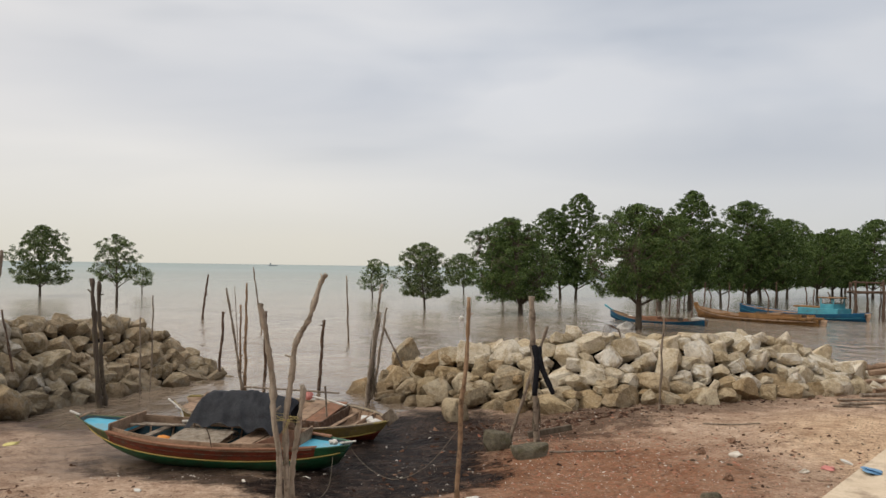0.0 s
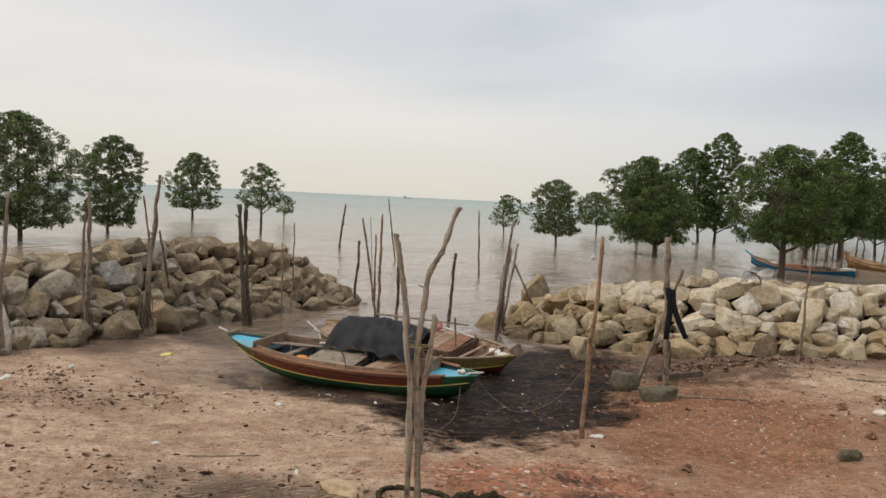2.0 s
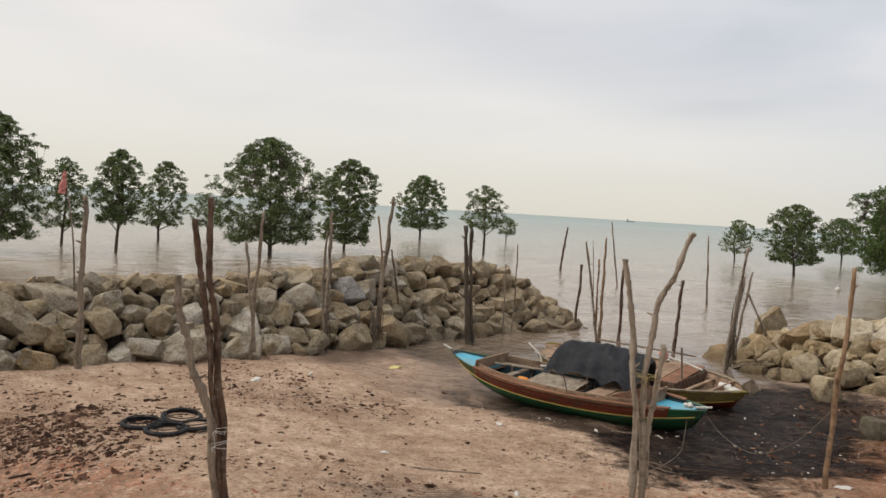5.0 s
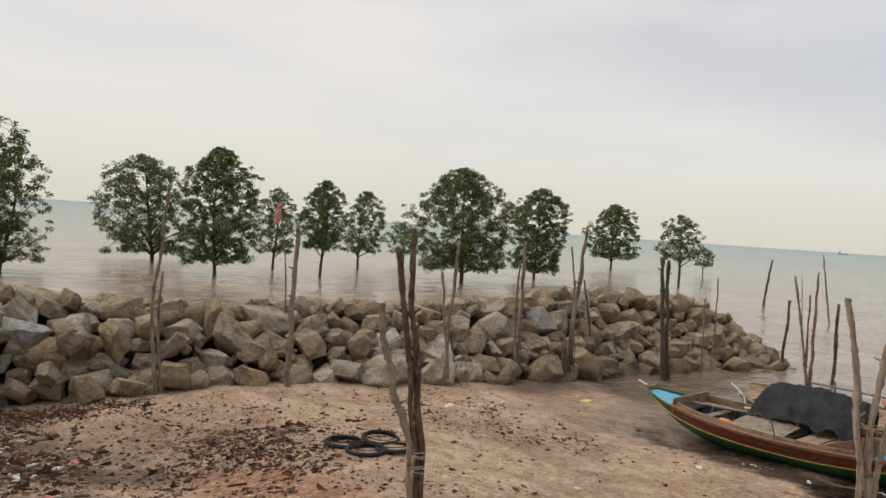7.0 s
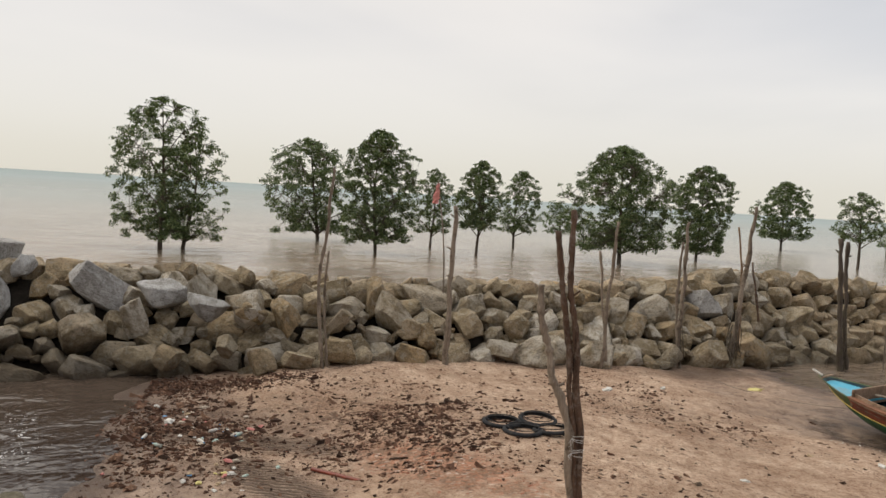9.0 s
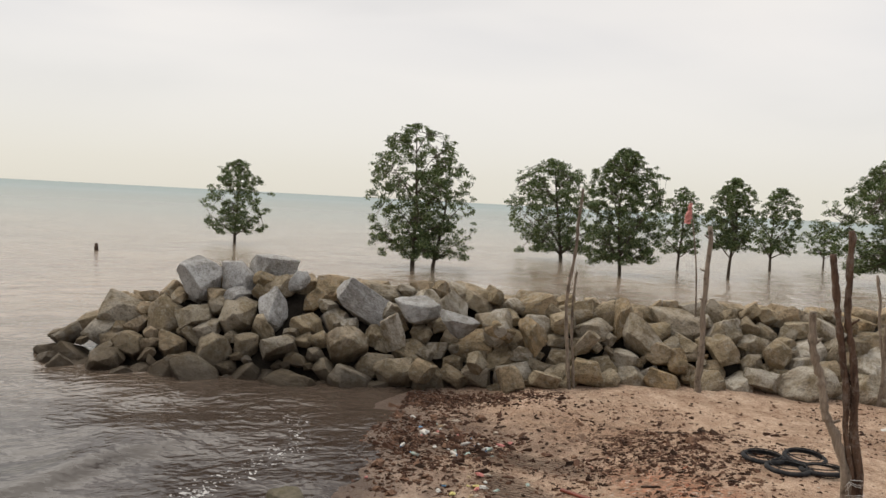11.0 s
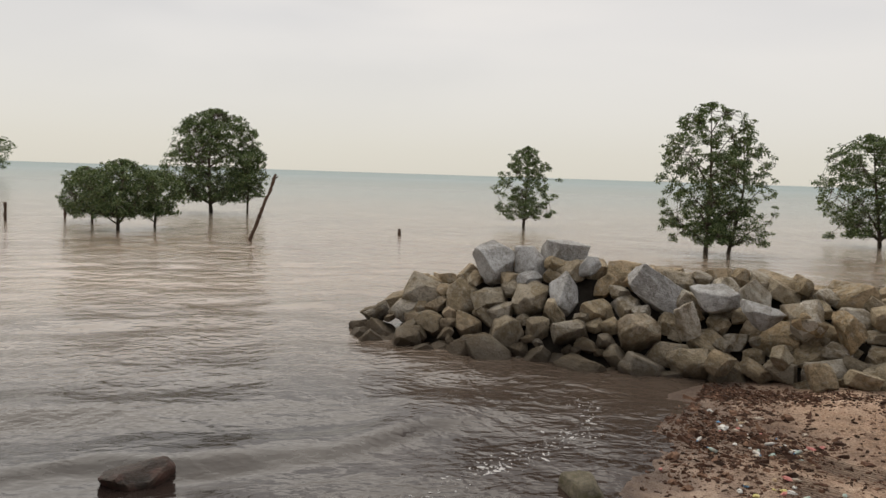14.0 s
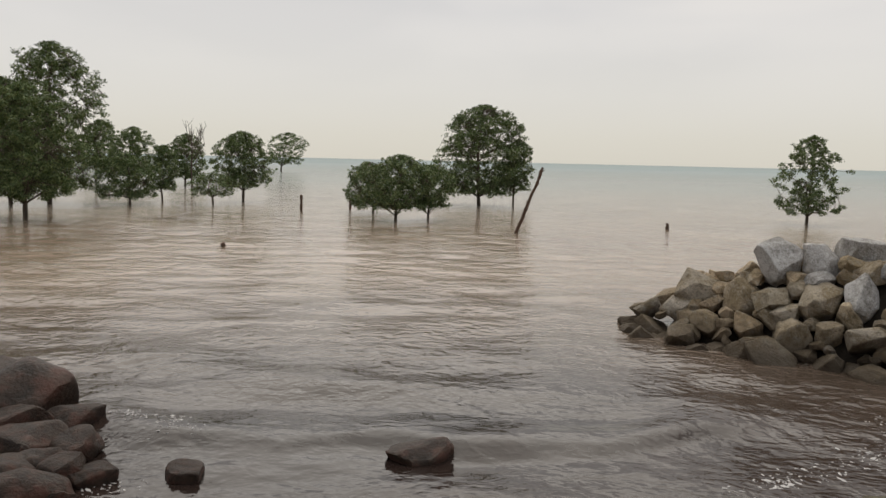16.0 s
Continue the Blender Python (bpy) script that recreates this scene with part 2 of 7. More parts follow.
    mud = n.math("MAXIMUM", patch(-1.1, 13.6, 2.05, 3.05, 0.25, 2.0, 0.3), n.math("MAXIMUM", patch(-0.4, 16.6, 2.0, 4.6, 0.3, 1.4, 0.15), n.math("MULTIPLY", patch(-3.6, 13.35, 2.7, 0.85, 0.4, 2.2, 0.42), 0.85)))
    colour = n.mix(mud, colour, n.ramp(n.math("ADD", n.math("MULTIPLY", clods, 0.6), n.math("MULTIPLY", mid, 0.4)), (0.4, (0.0065, 0.0042, 0.0034)), (0.5, (0.018, 0.0115, 0.009)), (0.58, (0.055, 0.036, 0.027))))
    foot = n.math("MAXIMUM", n.math("MULTIPLY", patch(2.5, 18.0, 3.3, 2.3, 0.45, 2.4, -0.35), 0.9), n.math("MAXIMUM", n.math("MULTIPLY", patch(6.6, 19.6, 3.4, 1.3, 0.6, 2.2, -0.35), 0.7), n.math("MAXIMUM", n.math("MULTIPLY", patch(-9.6, 16.2, 0.9, 2.2, 0.7, 1.4, 0.25), 0.8), n.math("MULTIPLY", patch(-11.9, 4.9, 2.6, 1.4, 0.8, 1.6, -0.6), 0.55))))
    colour = n.mix(n.math("MULTIPLY", foot, n.ramp(clods, (0.4, 0.65), (0.6, 0.98))), colour, n.ramp(clods, (0.42, (0.03, 0.02, 0.015)), (0.58, (0.085, 0.05, 0.034))))
    # small dark clods and pale chips, in loose swarms
    swarm = n.ramp(n.noise(n.mapped(p, (0.8, 1.2, 0), (0, 0, 0.5)), 0.75, 4, 0.6, 0.5), (0.5, 0.0), (0.62, 1.0))
    cell = n.add("TexVoronoi", i_Vector=n.mapped(p, (1, 1, 0)), i_Scale=9.0)
    size = n.math("MULTIPLY", n.math("ADD", 0.14, n.math("MULTIPLY", swarm, 0.42)), cell.outputs["Color"])
    lump = n.math("LESS_THAN", n.math("ADD", cell.outputs["Distance"], n.math("MULTIPLY", n.math("SUBTRACT", fine, 0.5), 1.1)), n.math("SUBTRACT", size, 0.10))
    colour = n.mix(n.math("MULTIPLY", lump, 0.8), colour, (0.095, 0.06, 0.043))
    chip = n.add("TexVoronoi", i_Vector=n.mapped(p, (1, 1, 0)), i_Scale=21.0)
    bit = n.math("LESS_THAN", n.math("ADD", chip.outputs["Distance"], n.math("MULTIPLY", n.math("SUBTRACT", grit, 0.5), 0.5)), n.math("SUBTRACT", n.math("MULTIPLY", chip.outputs["Color"], 0.46), 0.17))
    colour = n.mix(n.math("MULTIPLY", bit, 0.55), colour, n.ramp(crumbs.outputs["Color"], (0.3, (0.13, 0.085, 0.06)), (0.62, (0.22, 0.145, 0.1)), (0.8, (0.62, 0.55, 0.46))))
    n.put(n.bsdf.inputs["Base Color"], colour)
    damp = n.math("MAXIMUM", n.math("MULTIPLY", wet, 0.8), n.math("MULTIPLY", mud, 0.7))
    n.put(n.bsdf.inputs["Roughness"], n.math("SUBTRACT", 0.9, n.math("MULTIPLY", damp, 0.5)))
    relief = n.math("ADD", n.math("ADD", n.math("MULTIPLY", mid, 0.5), n.math("MULTIPLY", clods, 0.4)), n.math("MULTIPLY", fine, 0.35))
    relief = n.math("ADD", relief, n.math("MULTIPLY", n.math("MULTIPLY", ripples, silt), 0.5))
    slop = n.noise(n.mapped(p, (1.0, 1.5, 0), (0, 0, -0.12)), 3.2, 3, 0.55, 1.2)
    relief = n.math("ADD", relief, n.math("MULTIPLY", n.math("MULTIPLY", slop, mud), 1.1))
    n.put(n.bsdf.inputs["Specular IOR Level"], n.math("MULTIPLY", n.math("ADD", 0.03, n.math("MULTIPLY", wet, 0.16)), n.math("SUBTRACT", 1.0, n.math("MULTIPLY", mud, 0.45))))
    bump(n, n.math("ADD", relief, n.math("MULTIPLY", lump, 0.2)), 1.0, 0.13)
    return n.mat


def make_water():
    n = material("sea_water", 0.1, 0.0, 0.5)
    n.put(n.bsdf.inputs["IOR"], 1.33)
    n.bsdf.inputs["Specular IOR Level"].default_value = 0.38
    p = n.world
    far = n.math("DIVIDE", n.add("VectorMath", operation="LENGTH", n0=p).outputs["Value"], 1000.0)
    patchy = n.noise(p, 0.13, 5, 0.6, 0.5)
    # silty brown, with mirrored wall painted in as dark inshore, sky as beige offshore
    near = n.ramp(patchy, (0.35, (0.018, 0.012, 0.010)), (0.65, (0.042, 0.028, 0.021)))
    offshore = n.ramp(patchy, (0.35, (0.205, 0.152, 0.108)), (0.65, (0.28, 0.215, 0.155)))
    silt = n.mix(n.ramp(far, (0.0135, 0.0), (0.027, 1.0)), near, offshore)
    # paler and greener with distance, out to the horizon
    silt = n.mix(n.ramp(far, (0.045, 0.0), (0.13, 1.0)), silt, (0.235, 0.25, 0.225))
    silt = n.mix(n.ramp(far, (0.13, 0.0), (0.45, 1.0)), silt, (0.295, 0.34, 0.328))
    n.put(n.bsdf.inputs["Base Color"], silt)
    at = n.mapped(p, (1, 1, 0))
    swell = n.noise(n.mapped(at, (0.75, 0.55, 1), (0, 0, 0.3)), 1.0, 2, 0.5, 0.4)
    chop = n.noise(n.mapped(at, (1.0, 0.72, 1), (0, 0, -0.25)), 2.1, 3, 0.55, 0.4)
    ripple = n.noise(n.mapped(at, (1.0, 0.8, 1), (0, 0, 0.5)), 5.5, 2, 0.5, 0.3)
    gust = n.ramp(n.noise(p, 0.14, 3, 0.5), (0.36, 0.3), (0.62, 1.0))
    roll = n.noise(n.mapped(at, (0.26, 0.13, 1), (0, 0, 0.2)), 1.0, 3, 0.55, 0.6)
    fine = n.math("ADD", n.math("MULTIPLY", chop, 0.5), n.math("MULTIPLY", ripple, 0.2))
    both = n.math("ADD", n.math("ADD", n.math("MULTIPLY", swell, n.ramp(far, (0.016, 0.36), (0.032, 0.72), (0.09, 0.8))), n.math("MULTIPLY", roll, 0.3)), n.math("MULTIPLY", n.math("MULTIPLY", gust, n.ramp(far, (0.016, 0.9), (0.04, 0.9), (0.08, 0.65))), fine))
    bump(n, both, 1.0, 0.19)
    # wave slopes hide part of the mirror far out; the painted colour replaces it
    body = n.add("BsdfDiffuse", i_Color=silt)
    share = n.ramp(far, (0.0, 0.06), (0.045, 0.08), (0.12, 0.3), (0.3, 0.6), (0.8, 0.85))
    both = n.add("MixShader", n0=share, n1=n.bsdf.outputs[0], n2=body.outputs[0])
    n.tree.links.new(both.outputs[0], n.tree.nodes["Material Output"].inputs[0])
    return n.mat


def make_stone(name, shades, stain, weed_top, veins_of, speckle=0.5):
    n = material(name, 0.9, 0.0, 0.16)
    pick = n.add("ObjectInfo").outputs["Random"]
    shift = n.mapped(n.add("CombineXYZ", n0=pick, n1=pick, n2=pick).outputs[0], (37, 11, 23))
    at = n.add("VectorMath", operation="ADD", n0=n.coord, n1=shift).outputs[0]
    spread = [(k / (len(shades) - 1), c) for k, c in enumerate(shades)]
    base = n.ramp(pick, *spread)
    coarse, mid, fine = n.noise(at, 1.5, 7, 0.68, 0.5), n.noise(at, 5.0, 6, 0.7, 0.3), n.noise(at, 24.0, 4, 0.72)
    pits = n.add("TexVoronoi", i_Vector=at, i_Scale=13.0).outputs["Distance"]
    colour = n.mix(n.ramp(coarse, (0.44, 0.0), (0.58, 0.9)), base, stain)
    colour = n.mix(n.math("MULTIPLY", n.ramp(mid, (0.52, 0.0), (0.62, 1.0)), 0.6), colour, veins_of)
    colour = n.mix(n.math("MULTIPLY", n.ramp(mid, (0.34, 1.0), (0.45, 0.0)), 0.3 + speckle), colour, (0.085, 0.068, 0.045))
    colour = n.mix(n.math("MULTIPLY", n.ramp(fine, (0.40, 1.0), (0.47, 0.0)), 0.15 + speckle), colour, (0.07, 0.058, 0.042))
    colour = n.mix(n.math("MULTIPLY", n.ramp(fine, (0.57, 0.0), (0.64, 1.0)), 0.35), colour, veins_of)
    height = n.add("SeparateXYZ", i_Vector=n.world).outputs[2]
    line = n.math("ADD", height, n.math("MULTIPLY", n.noise(n.world, 1.4, 5, 0.65), 0.5))
    line = n.math("ADD", line, n.math("MULTIPLY", n.ramp(n.math("DIVIDE", n.add("SeparateXYZ", i_Vector=n.world).outputs[1], 20.0), (0.2, 0.0), (0.4, 1.0)), 0.55))
    weed = n.ramp(n.math("MULTIPLY", n.math("ADD", line, 1.0), 0.5), (0.46, 0.88), (weed_top * 0.5, 0.0))
    colour = n.mix(weed, colour, (0.050, 0.037, 0.025))
    n.put(n.bsdf.inputs["Base Color"], colour)
    n.put(n.bsdf.inputs["Roughness"], n.math("SUBTRACT", 0.92, n.math("MULTIPLY", weed, 0.3)))
    relief = n.math("ADD", n.math("MULTIPLY", mid, 0.7), n.math("MULTIPLY", fine, 0.32))
    relief = n.math("ADD", relief, n.math("MULTIPLY", pits, 0.15))
    bump(n, n.math("ADD", relief, n.math("MULTIPLY", coarse, 0.6)), 1.0, 0.075)
    return n.mat


def make_rock():
    return make_stone("rock", [(0.37, 0.28, 0.165), (0.49, 0.4, 0.275), (0.24, 0.205, 0.15), (0.45, 0.315, 0.17), (0.34, 0.295, 0.23), (0.57, 0.51, 0.42), (0.29, 0.235, 0.16)], (0.215, 0.162, 0.093), 1.8, (0.40, 0.36, 0.29), 0.3)


def make_pale_rock():
    return make_stone("pale_rock", [(0.5, 0.4, 0.26), (0.72, 0.65, 0.53), (0.42, 0.33, 0.2), (0.8, 0.76, 0.68), (0.58, 0.48, 0.33), (0.72, 0.66, 0.56), (0.46, 0.37, 0.24)], (0.42, 0.325, 0.2), 1.9, (0.66, 0.57, 0.43), 0.2)


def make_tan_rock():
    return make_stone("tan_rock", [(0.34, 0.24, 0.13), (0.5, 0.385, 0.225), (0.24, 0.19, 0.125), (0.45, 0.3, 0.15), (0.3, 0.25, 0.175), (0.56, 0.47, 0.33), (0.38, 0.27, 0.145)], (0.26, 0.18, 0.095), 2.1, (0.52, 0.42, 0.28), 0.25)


def make_litter():
    n = material("dead_leaf_litter", 0.95)
    pick = n.add("NewGeometry").outputs["Random Per Island"]
    colour = n.ramp(pick, (0.0, (0.032, 0.019, 0.013)), (0.4, (0.082, 0.043, 0.028)), (0.8, (0.155, 0.082, 0.053)), (1.0, (0.26, 0.155, 0.1)))
    n.put(n.bsdf.inputs["Base Color"], n.mix(n.ramp(n.noise(n.world, 40, 3, 0.6), (0.4, 0.0), (0.6, 0.5)), colour, (0.03, 0.02, 0.015)))
    return n.mat


def make_grey_rock():
    return make_stone("grey_rock", [(0.44, 0.42, 0.39), (0.52, 0.50, 0.47), (0.38, 0.36, 0.335), (0.56, 0.53, 0.49)], (0.30, 0.28, 0.25), 1.1, (0.58, 0.56, 0.53), 0.25)


def make_leaves(name, a, b, c):
    n = material(name, 0.55, 0.0, 0.2)
    pick = n.add("NewGeometry").outputs["Random Per Island"]
    colour = n.ramp(pick, (0.0, a), (0.55, b), (1.0, c))
    n.put(n.bsdf.inputs["Base Color"], colour)
    clear = n.add("BsdfTranslucent", i_Color=n.mix(1.0, colour, (0.9, 1.0, 0.45), "MULTIPLY"))
    both = n.add("MixShader", n0=0.16, n1=n.bsdf.outputs[0], n2=clear.outputs[0])
    n.tree.links.new(both.outputs[0], n.tree.nodes["Material Output"].inputs[0])
    return n.mat


SAND, WATER, ROCK, PALE_ROCK, TAN_ROCK, GREY_ROCK = make_sand(), make_water(), make_rock(), make_pale_rock(), make_tan_rock(), make_grey_rock()
LEAVES = make_leaves("mangrove_leaves", (0.048, 0.075, 0.029), (0.113, 0.152, 0.058), (0.25, 0.285, 0.13))
GREEN_LEAVES = make_leaves("green_leaves", (0.030, 0.056, 0.015), (0.078, 0.122, 0.032), (0.17, 0.225, 0.075))
BARK = plain("bark", (0.06, 0.048, 0.036), (0.15, 0.12, 0.09), 5, 0.9, 0.6, 0.03, (1, 1, 0.25))
DRIFTWOOD = plain("weathered_pole_wood", (0.12, 0.093, 0.07), (0.34, 0.275, 0.21), 11, 0.9, 0.9, 0.02, (1, 1, 0.1), dirt=(0.075, 0.055, 0.04))
GREY_WOOD = plain("bleached_pole_wood", (0.17, 0.135, 0.10), (0.42, 0.35, 0.275), 13, 0.88, 1.0, 0.018, (1, 1, 0.07), dirt=(0.10, 0.075, 0.052))
DARK_WOOD = plain("dark_pole_wood", (0.035, 0.022, 0.016), (0.16, 0.1, 0.068), 14, 0.9, 1.0, 0.02, (1, 1, 0.2), dirt=(0.2, 0.16, 0.13))
DARK_GREY = plain("dark_grey_pole_wood", (0.045, 0.035, 0.028), (0.15, 0.12, 0.095), 9, 0.85, 0.7, 0.015, (1, 1, 0.12), dirt=(0.1, 0.085, 0.05))
TAN_WOOD = plain("tan_pole_wood", (0.17, 0.105, 0.06), (0.36, 0.24, 0.15), 11, 0.85, 0.8, 0.015, (1, 1, 0.12), dirt=(0.09, 0.06, 0.04))
GREEN_PAINT = plain("green_hull_paint", (0.012, 0.075, 0.030), (0.03, 0.13, 0.055), 5, 0.45, 0.25, 0.006, (0.3, 1, 1), 0.4, dirt=(0.05, 0.06, 0.035))
RED_PAINT = plain("red_brown_hull_paint", (0.13, 0.026, 0.014), (0.27, 0.062, 0.032), 7, 0.5, 0.5, 0.008, (0.2, 1, 1), 0.4, dirt=(0.1, 0.06, 0.038))
YELLOW_PAINT = plain("yellow_line_paint", (0.38, 0.28, 0.07), (0.52, 0.40, 0.13), 8, 0.55, 0.2, 0.004)
BLUE_PAINT = plain("blue_deck_paint", (0.07, 0.33, 0.46), (0.13, 0.45, 0.58), 4, 0.5, 0.2, 0.004, dirt=(0.2, 0.3, 0.32))
SEA_BLUE = plain("blue_hull_paint", (0.010, 0.065, 0.135), (0.02, 0.115, 0.22), 2, 0.5, 0.2, 0.01, dirt=(0.06, 0.1, 0.14))
TEAL_PAINT = plain("teal_cabin_paint", (0.05, 0.24, 0.30), (0.10, 0.35, 0.42), 2, 0.55, 0.2, 0.01, dirt=(0.10, 0.16, 0.17))
PLANK = plain("boat_plank_wood", (0.18, 0.115, 0.075), (0.38, 0.265, 0.18), 6, 0.8, 0.5, 0.008, (0.15, 1, 1), dirt=(0.11, 0.075, 0.05))
BILGE = plain("dark_blue_bilge_paint", (0.012, 0.028, 0.036), (0.03, 0.07, 0.085), 4, 0.6, 0.3, 0.006, dirt=(0.035, 0.027, 0.02))
RED_WOOD = plain("red_brown_boards", (0.16, 0.075, 0.045), (0.29, 0.15, 0.09), 5, 0.75, 0.4, 0.008, (0.2, 1, 1), dirt=(0.13, 0.08, 0.055))
ORANGE_WOOD = plain("orange_brown_hull_wood", (0.16, 0.08, 0.032), (0.29, 0.16, 0.068), 3, 0.75, 0.5, 0.02, (0.15, 1, 1), dirt=(0.085, 0.055, 0.03))
OLIVE_GREEN = plain("faded_green_bow_paint", (0.05, 0.075, 0.03), (0.11, 0.13, 0.06), 6, 0.6, 0.3, 0.006, (0.25, 1, 1), dirt=(0.16, 0.12, 0.08))
OLIVE_PAINT = plain("olive_yellow_hull_paint", (0.20, 0.16, 0.055), (0.34, 0.27, 0.10), 4, 0.6, 0.3, 0.006, (0.25, 1, 1), dirt=(0.16, 0.12, 0.08))
TARP = plain("black_tarp", (0.02, 0.021, 0.026), (0.06, 0.063, 0.074), 5, 0.5, 0.8, 0.03, specular=0.25)
CLOTH = plain("pale_sacking", (0.36, 0.29, 0.22), (0.6, 0.52, 0.42), 9, 0.95, 0.8, 0.02, dirt=(0.2, 0.15, 0.105))
BLACK_CLOTH = plain("black_cloth", (0.008, 0.008, 0.010), (0.02, 0.02, 0.024), 14, 0.95, 0.5, 0.008)
ORANGE = plain("orange_plastic", (0.55, 0.19, 0.03), (0.65, 0.27, 0.06), 8, 0.5)
WHITE = plain("white_plastic", (0.48, 0.45, 0.40), (0.68, 0.66, 0.61), 9, 0.5, 0.3, dirt=(0.34, 0.28, 0.22))
PINK = plain("faded_red_plastic", (0.45, 0.15, 0.13), (0.58, 0.26, 0.22), 9, 0.6)
BLUE = plain("blue_plastic", (0.08, 0.20, 0.36), (0.18, 0.33, 0.48), 9, 0.5)
YELLOW = plain("yellow_plastic", (0.52, 0.44, 0.14), (0.62, 0.55, 0.25), 9, 0.6)
DULL_YELLOW = plain("faded_yellow_rope", (0.24, 0.19, 0.07), (0.40, 0.33, 0.15), 20, 0.9)
MINT = plain("pale_green_plastic", (0.26, 0.34, 0.29), (0.42, 0.48, 0.42), 9, 0.5, dirt=(0.22, 0.17, 0.13))
BAG = plain("yellowed_bag", (0.3, 0.21, 0.12), (0.5, 0.38, 0.24), 9, 0.45, 0.6, 0.01)
RUBBER = plain("tyre_rubber", (0.012, 0.012, 0.013), (0.03, 0.03, 0.031), 12, 0.7, 0.4, 0.005, dirt=(0.07, 0.06, 0.05))
ROPE = plain("old_rope", (0.13, 0.105, 0.075), (0.26, 0.22, 0.165), 30, 0.95)
OLD_NET = plain("old_net_and_rope", (0.05, 0.04, 0.03), (0.16, 0.13, 0.095), 20, 0.95)
GREEN_ROPE = plain("mossy_rope", (0.022, 0.02, 0.011), (0.06, 0.05, 0.028), 14, 0.95, 0.7, 0.02)
# ship's colour, paled to grey-blue to put the distance haze into it
HAZY = plain("haze_grey", (0.22, 0.25, 0.27), (0.3, 0.33, 0.35), 0.5, 0.8)
LITTER = make_litter()
BRICK_BITS = plain("brick_crumbs", (0.27, 0.1, 0.06), (0.46, 0.23, 0.15), 3, 0.95)
SHELLS = plain("shell_bits", (0.45, 0.40, 0.33), (0.68, 0.63, 0.55), 3, 0.8)
CONCRETE = plain("worn_concrete", (0.50, 0.39, 0.27), (0.64, 0.52, 0.38), 3, 0.9, 0.4, 0.01, dirt=(0.30, 0.22, 0.16))
# near-black, so the shade between piled rocks is in the colour
GAP_SHADE = plain("gap_shade", (0.010, 0.008, 0.006), (0.035, 0.028, 0.021), 5, 0.95, 0.6, 0.05)
DARK_PEBBLE = plain("dark_pebble", (0.07, 0.05, 0.035), (0.17, 0.12, 0.085), 3, 0.9)
MOSSY = plain("mossy_stone", (0.075, 0.066, 0.048), (0.2, 0.17, 0.118), 6, 0.9, 1.0, 0.05, dirt=(0.09, 0.082, 0.042))
WET_STONE = plain("wet_stone", (0.010, 0.007, 0.005), (0.05, 0.031, 0.021), 3.5, 0.55, 1.0, 0.06, specular=0.16, dirt=(0.075, 0.034, 0.024))
FOAM = plain("sea_foam", (0.34, 0.32, 0.30), (0.55, 0.53, 0.5), 20, 0.7)

# ---------------------------------------------------------------- helpers


def mesh_of(name, verts, faces, mats, smooth=False):
    me = bpy.data.meshes.new(name)
    me.from_pydata([tuple(v) for v in verts], [], [tuple(f) for f in faces])
    for m in (mats if isinstance(mats, (list, tuple)) else [mats]):
        me.materials.append(m)
    if smooth:
        me.shade_smooth()
    return me


def part(name, bm, mat, parent=None, label="", smooth=False):
    """Links a bmesh as one mesh object, under a thing or a part."""
    me = bpy.data.meshes.new(name)
    bmesh.ops.recalc_face_normals(bm, faces=bm.faces)
    bm.to_mesh(me)
    bm.free()
    me.materials.append(mat)
    if smooth:
        me.shade_smooth()
    ob = new(name, me)
    ob.parent = parent
    if label:
        tagged(ob, label)
    return ob


def thing(name, m, label, category, group="", kind=""):
    ob = new(name)
    ob.matrix_world = m
    return tagged(ob, label, category, group, kind)


def box(bm, size, m=Matrix(), bevel=0.0):
    made = bmesh.ops.create_cube(bm, size=1.0, matrix=m @ Matrix.Diagonal((*size, 1)))["verts"]
    if bevel:
        edges = list({e for v in made for e in v.link_edges})
        bmesh.ops.bevel(bm, geom=edges, offset=bevel, segments=1, affect="EDGES")


def smooth_line(points, n):
    """Points on a Catmull-Rom line through the given ones."""
    pts = [Vector(p) for p in points]
    if len(pts) == 2:
        return [pts[0].lerp(pts[1], k / n) for k in range(n + 1)]
    pts = [2 * pts[0] - pts[1], *pts, 2 * pts[-1] - pts[-2]]
    out = []
    for i in range(1, len(pts) - 2):
        a, b, c, d = pts[i - 1:i + 3]
        for k in range(n):
            t = k / n
            out.append(0.5 * (2 * b + (c - a) * t + (2 * a - 5 * b + 4 * c - d) * t * t + (3 * b - a - 3 * c + d) * t ** 3))
    return out + [pts[-2]]


def tube(bm, line, r0, r1, sides=8, knobs=0.0, rng=None, lumps=0.0):
    rings, count = [], len(line)
    for i, p in enumerate(line):
        ahead = (line[min(i + 1, count - 1)] - line[max(i - 1, 0)]).normalized()
        side = ahead.cross(Vector((0.31, 0.87, 0.2))).normalized()
        over = ahead.cross(side)
        r = (r0 + (r1 - r0) * i / (count - 1)) * (1 + (rng.uniform(-lumps, lumps) if lumps else 0))
        ring = []
        for k in range(sides):
            a = 2 * math.pi * k / sides
            rr = r * (1 + (rng.uniform(-knobs, knobs) if knobs else 0))
            ring.append(bm.verts.new(p + rr * (math.cos(a) * side + math.sin(a) * over)))
        rings.append(ring)
    for a, b in zip(rings, rings[1:]):
        for k in range(sides):
            bm.faces.new((a[k], a[(k + 1) % sides], b[(k + 1) % sides], b[k]))
    bm.faces.new(rings[0][::-1])
    bm.faces.new(rings[-1])


def gz(x, y):
    return float(ground_z(x, y))


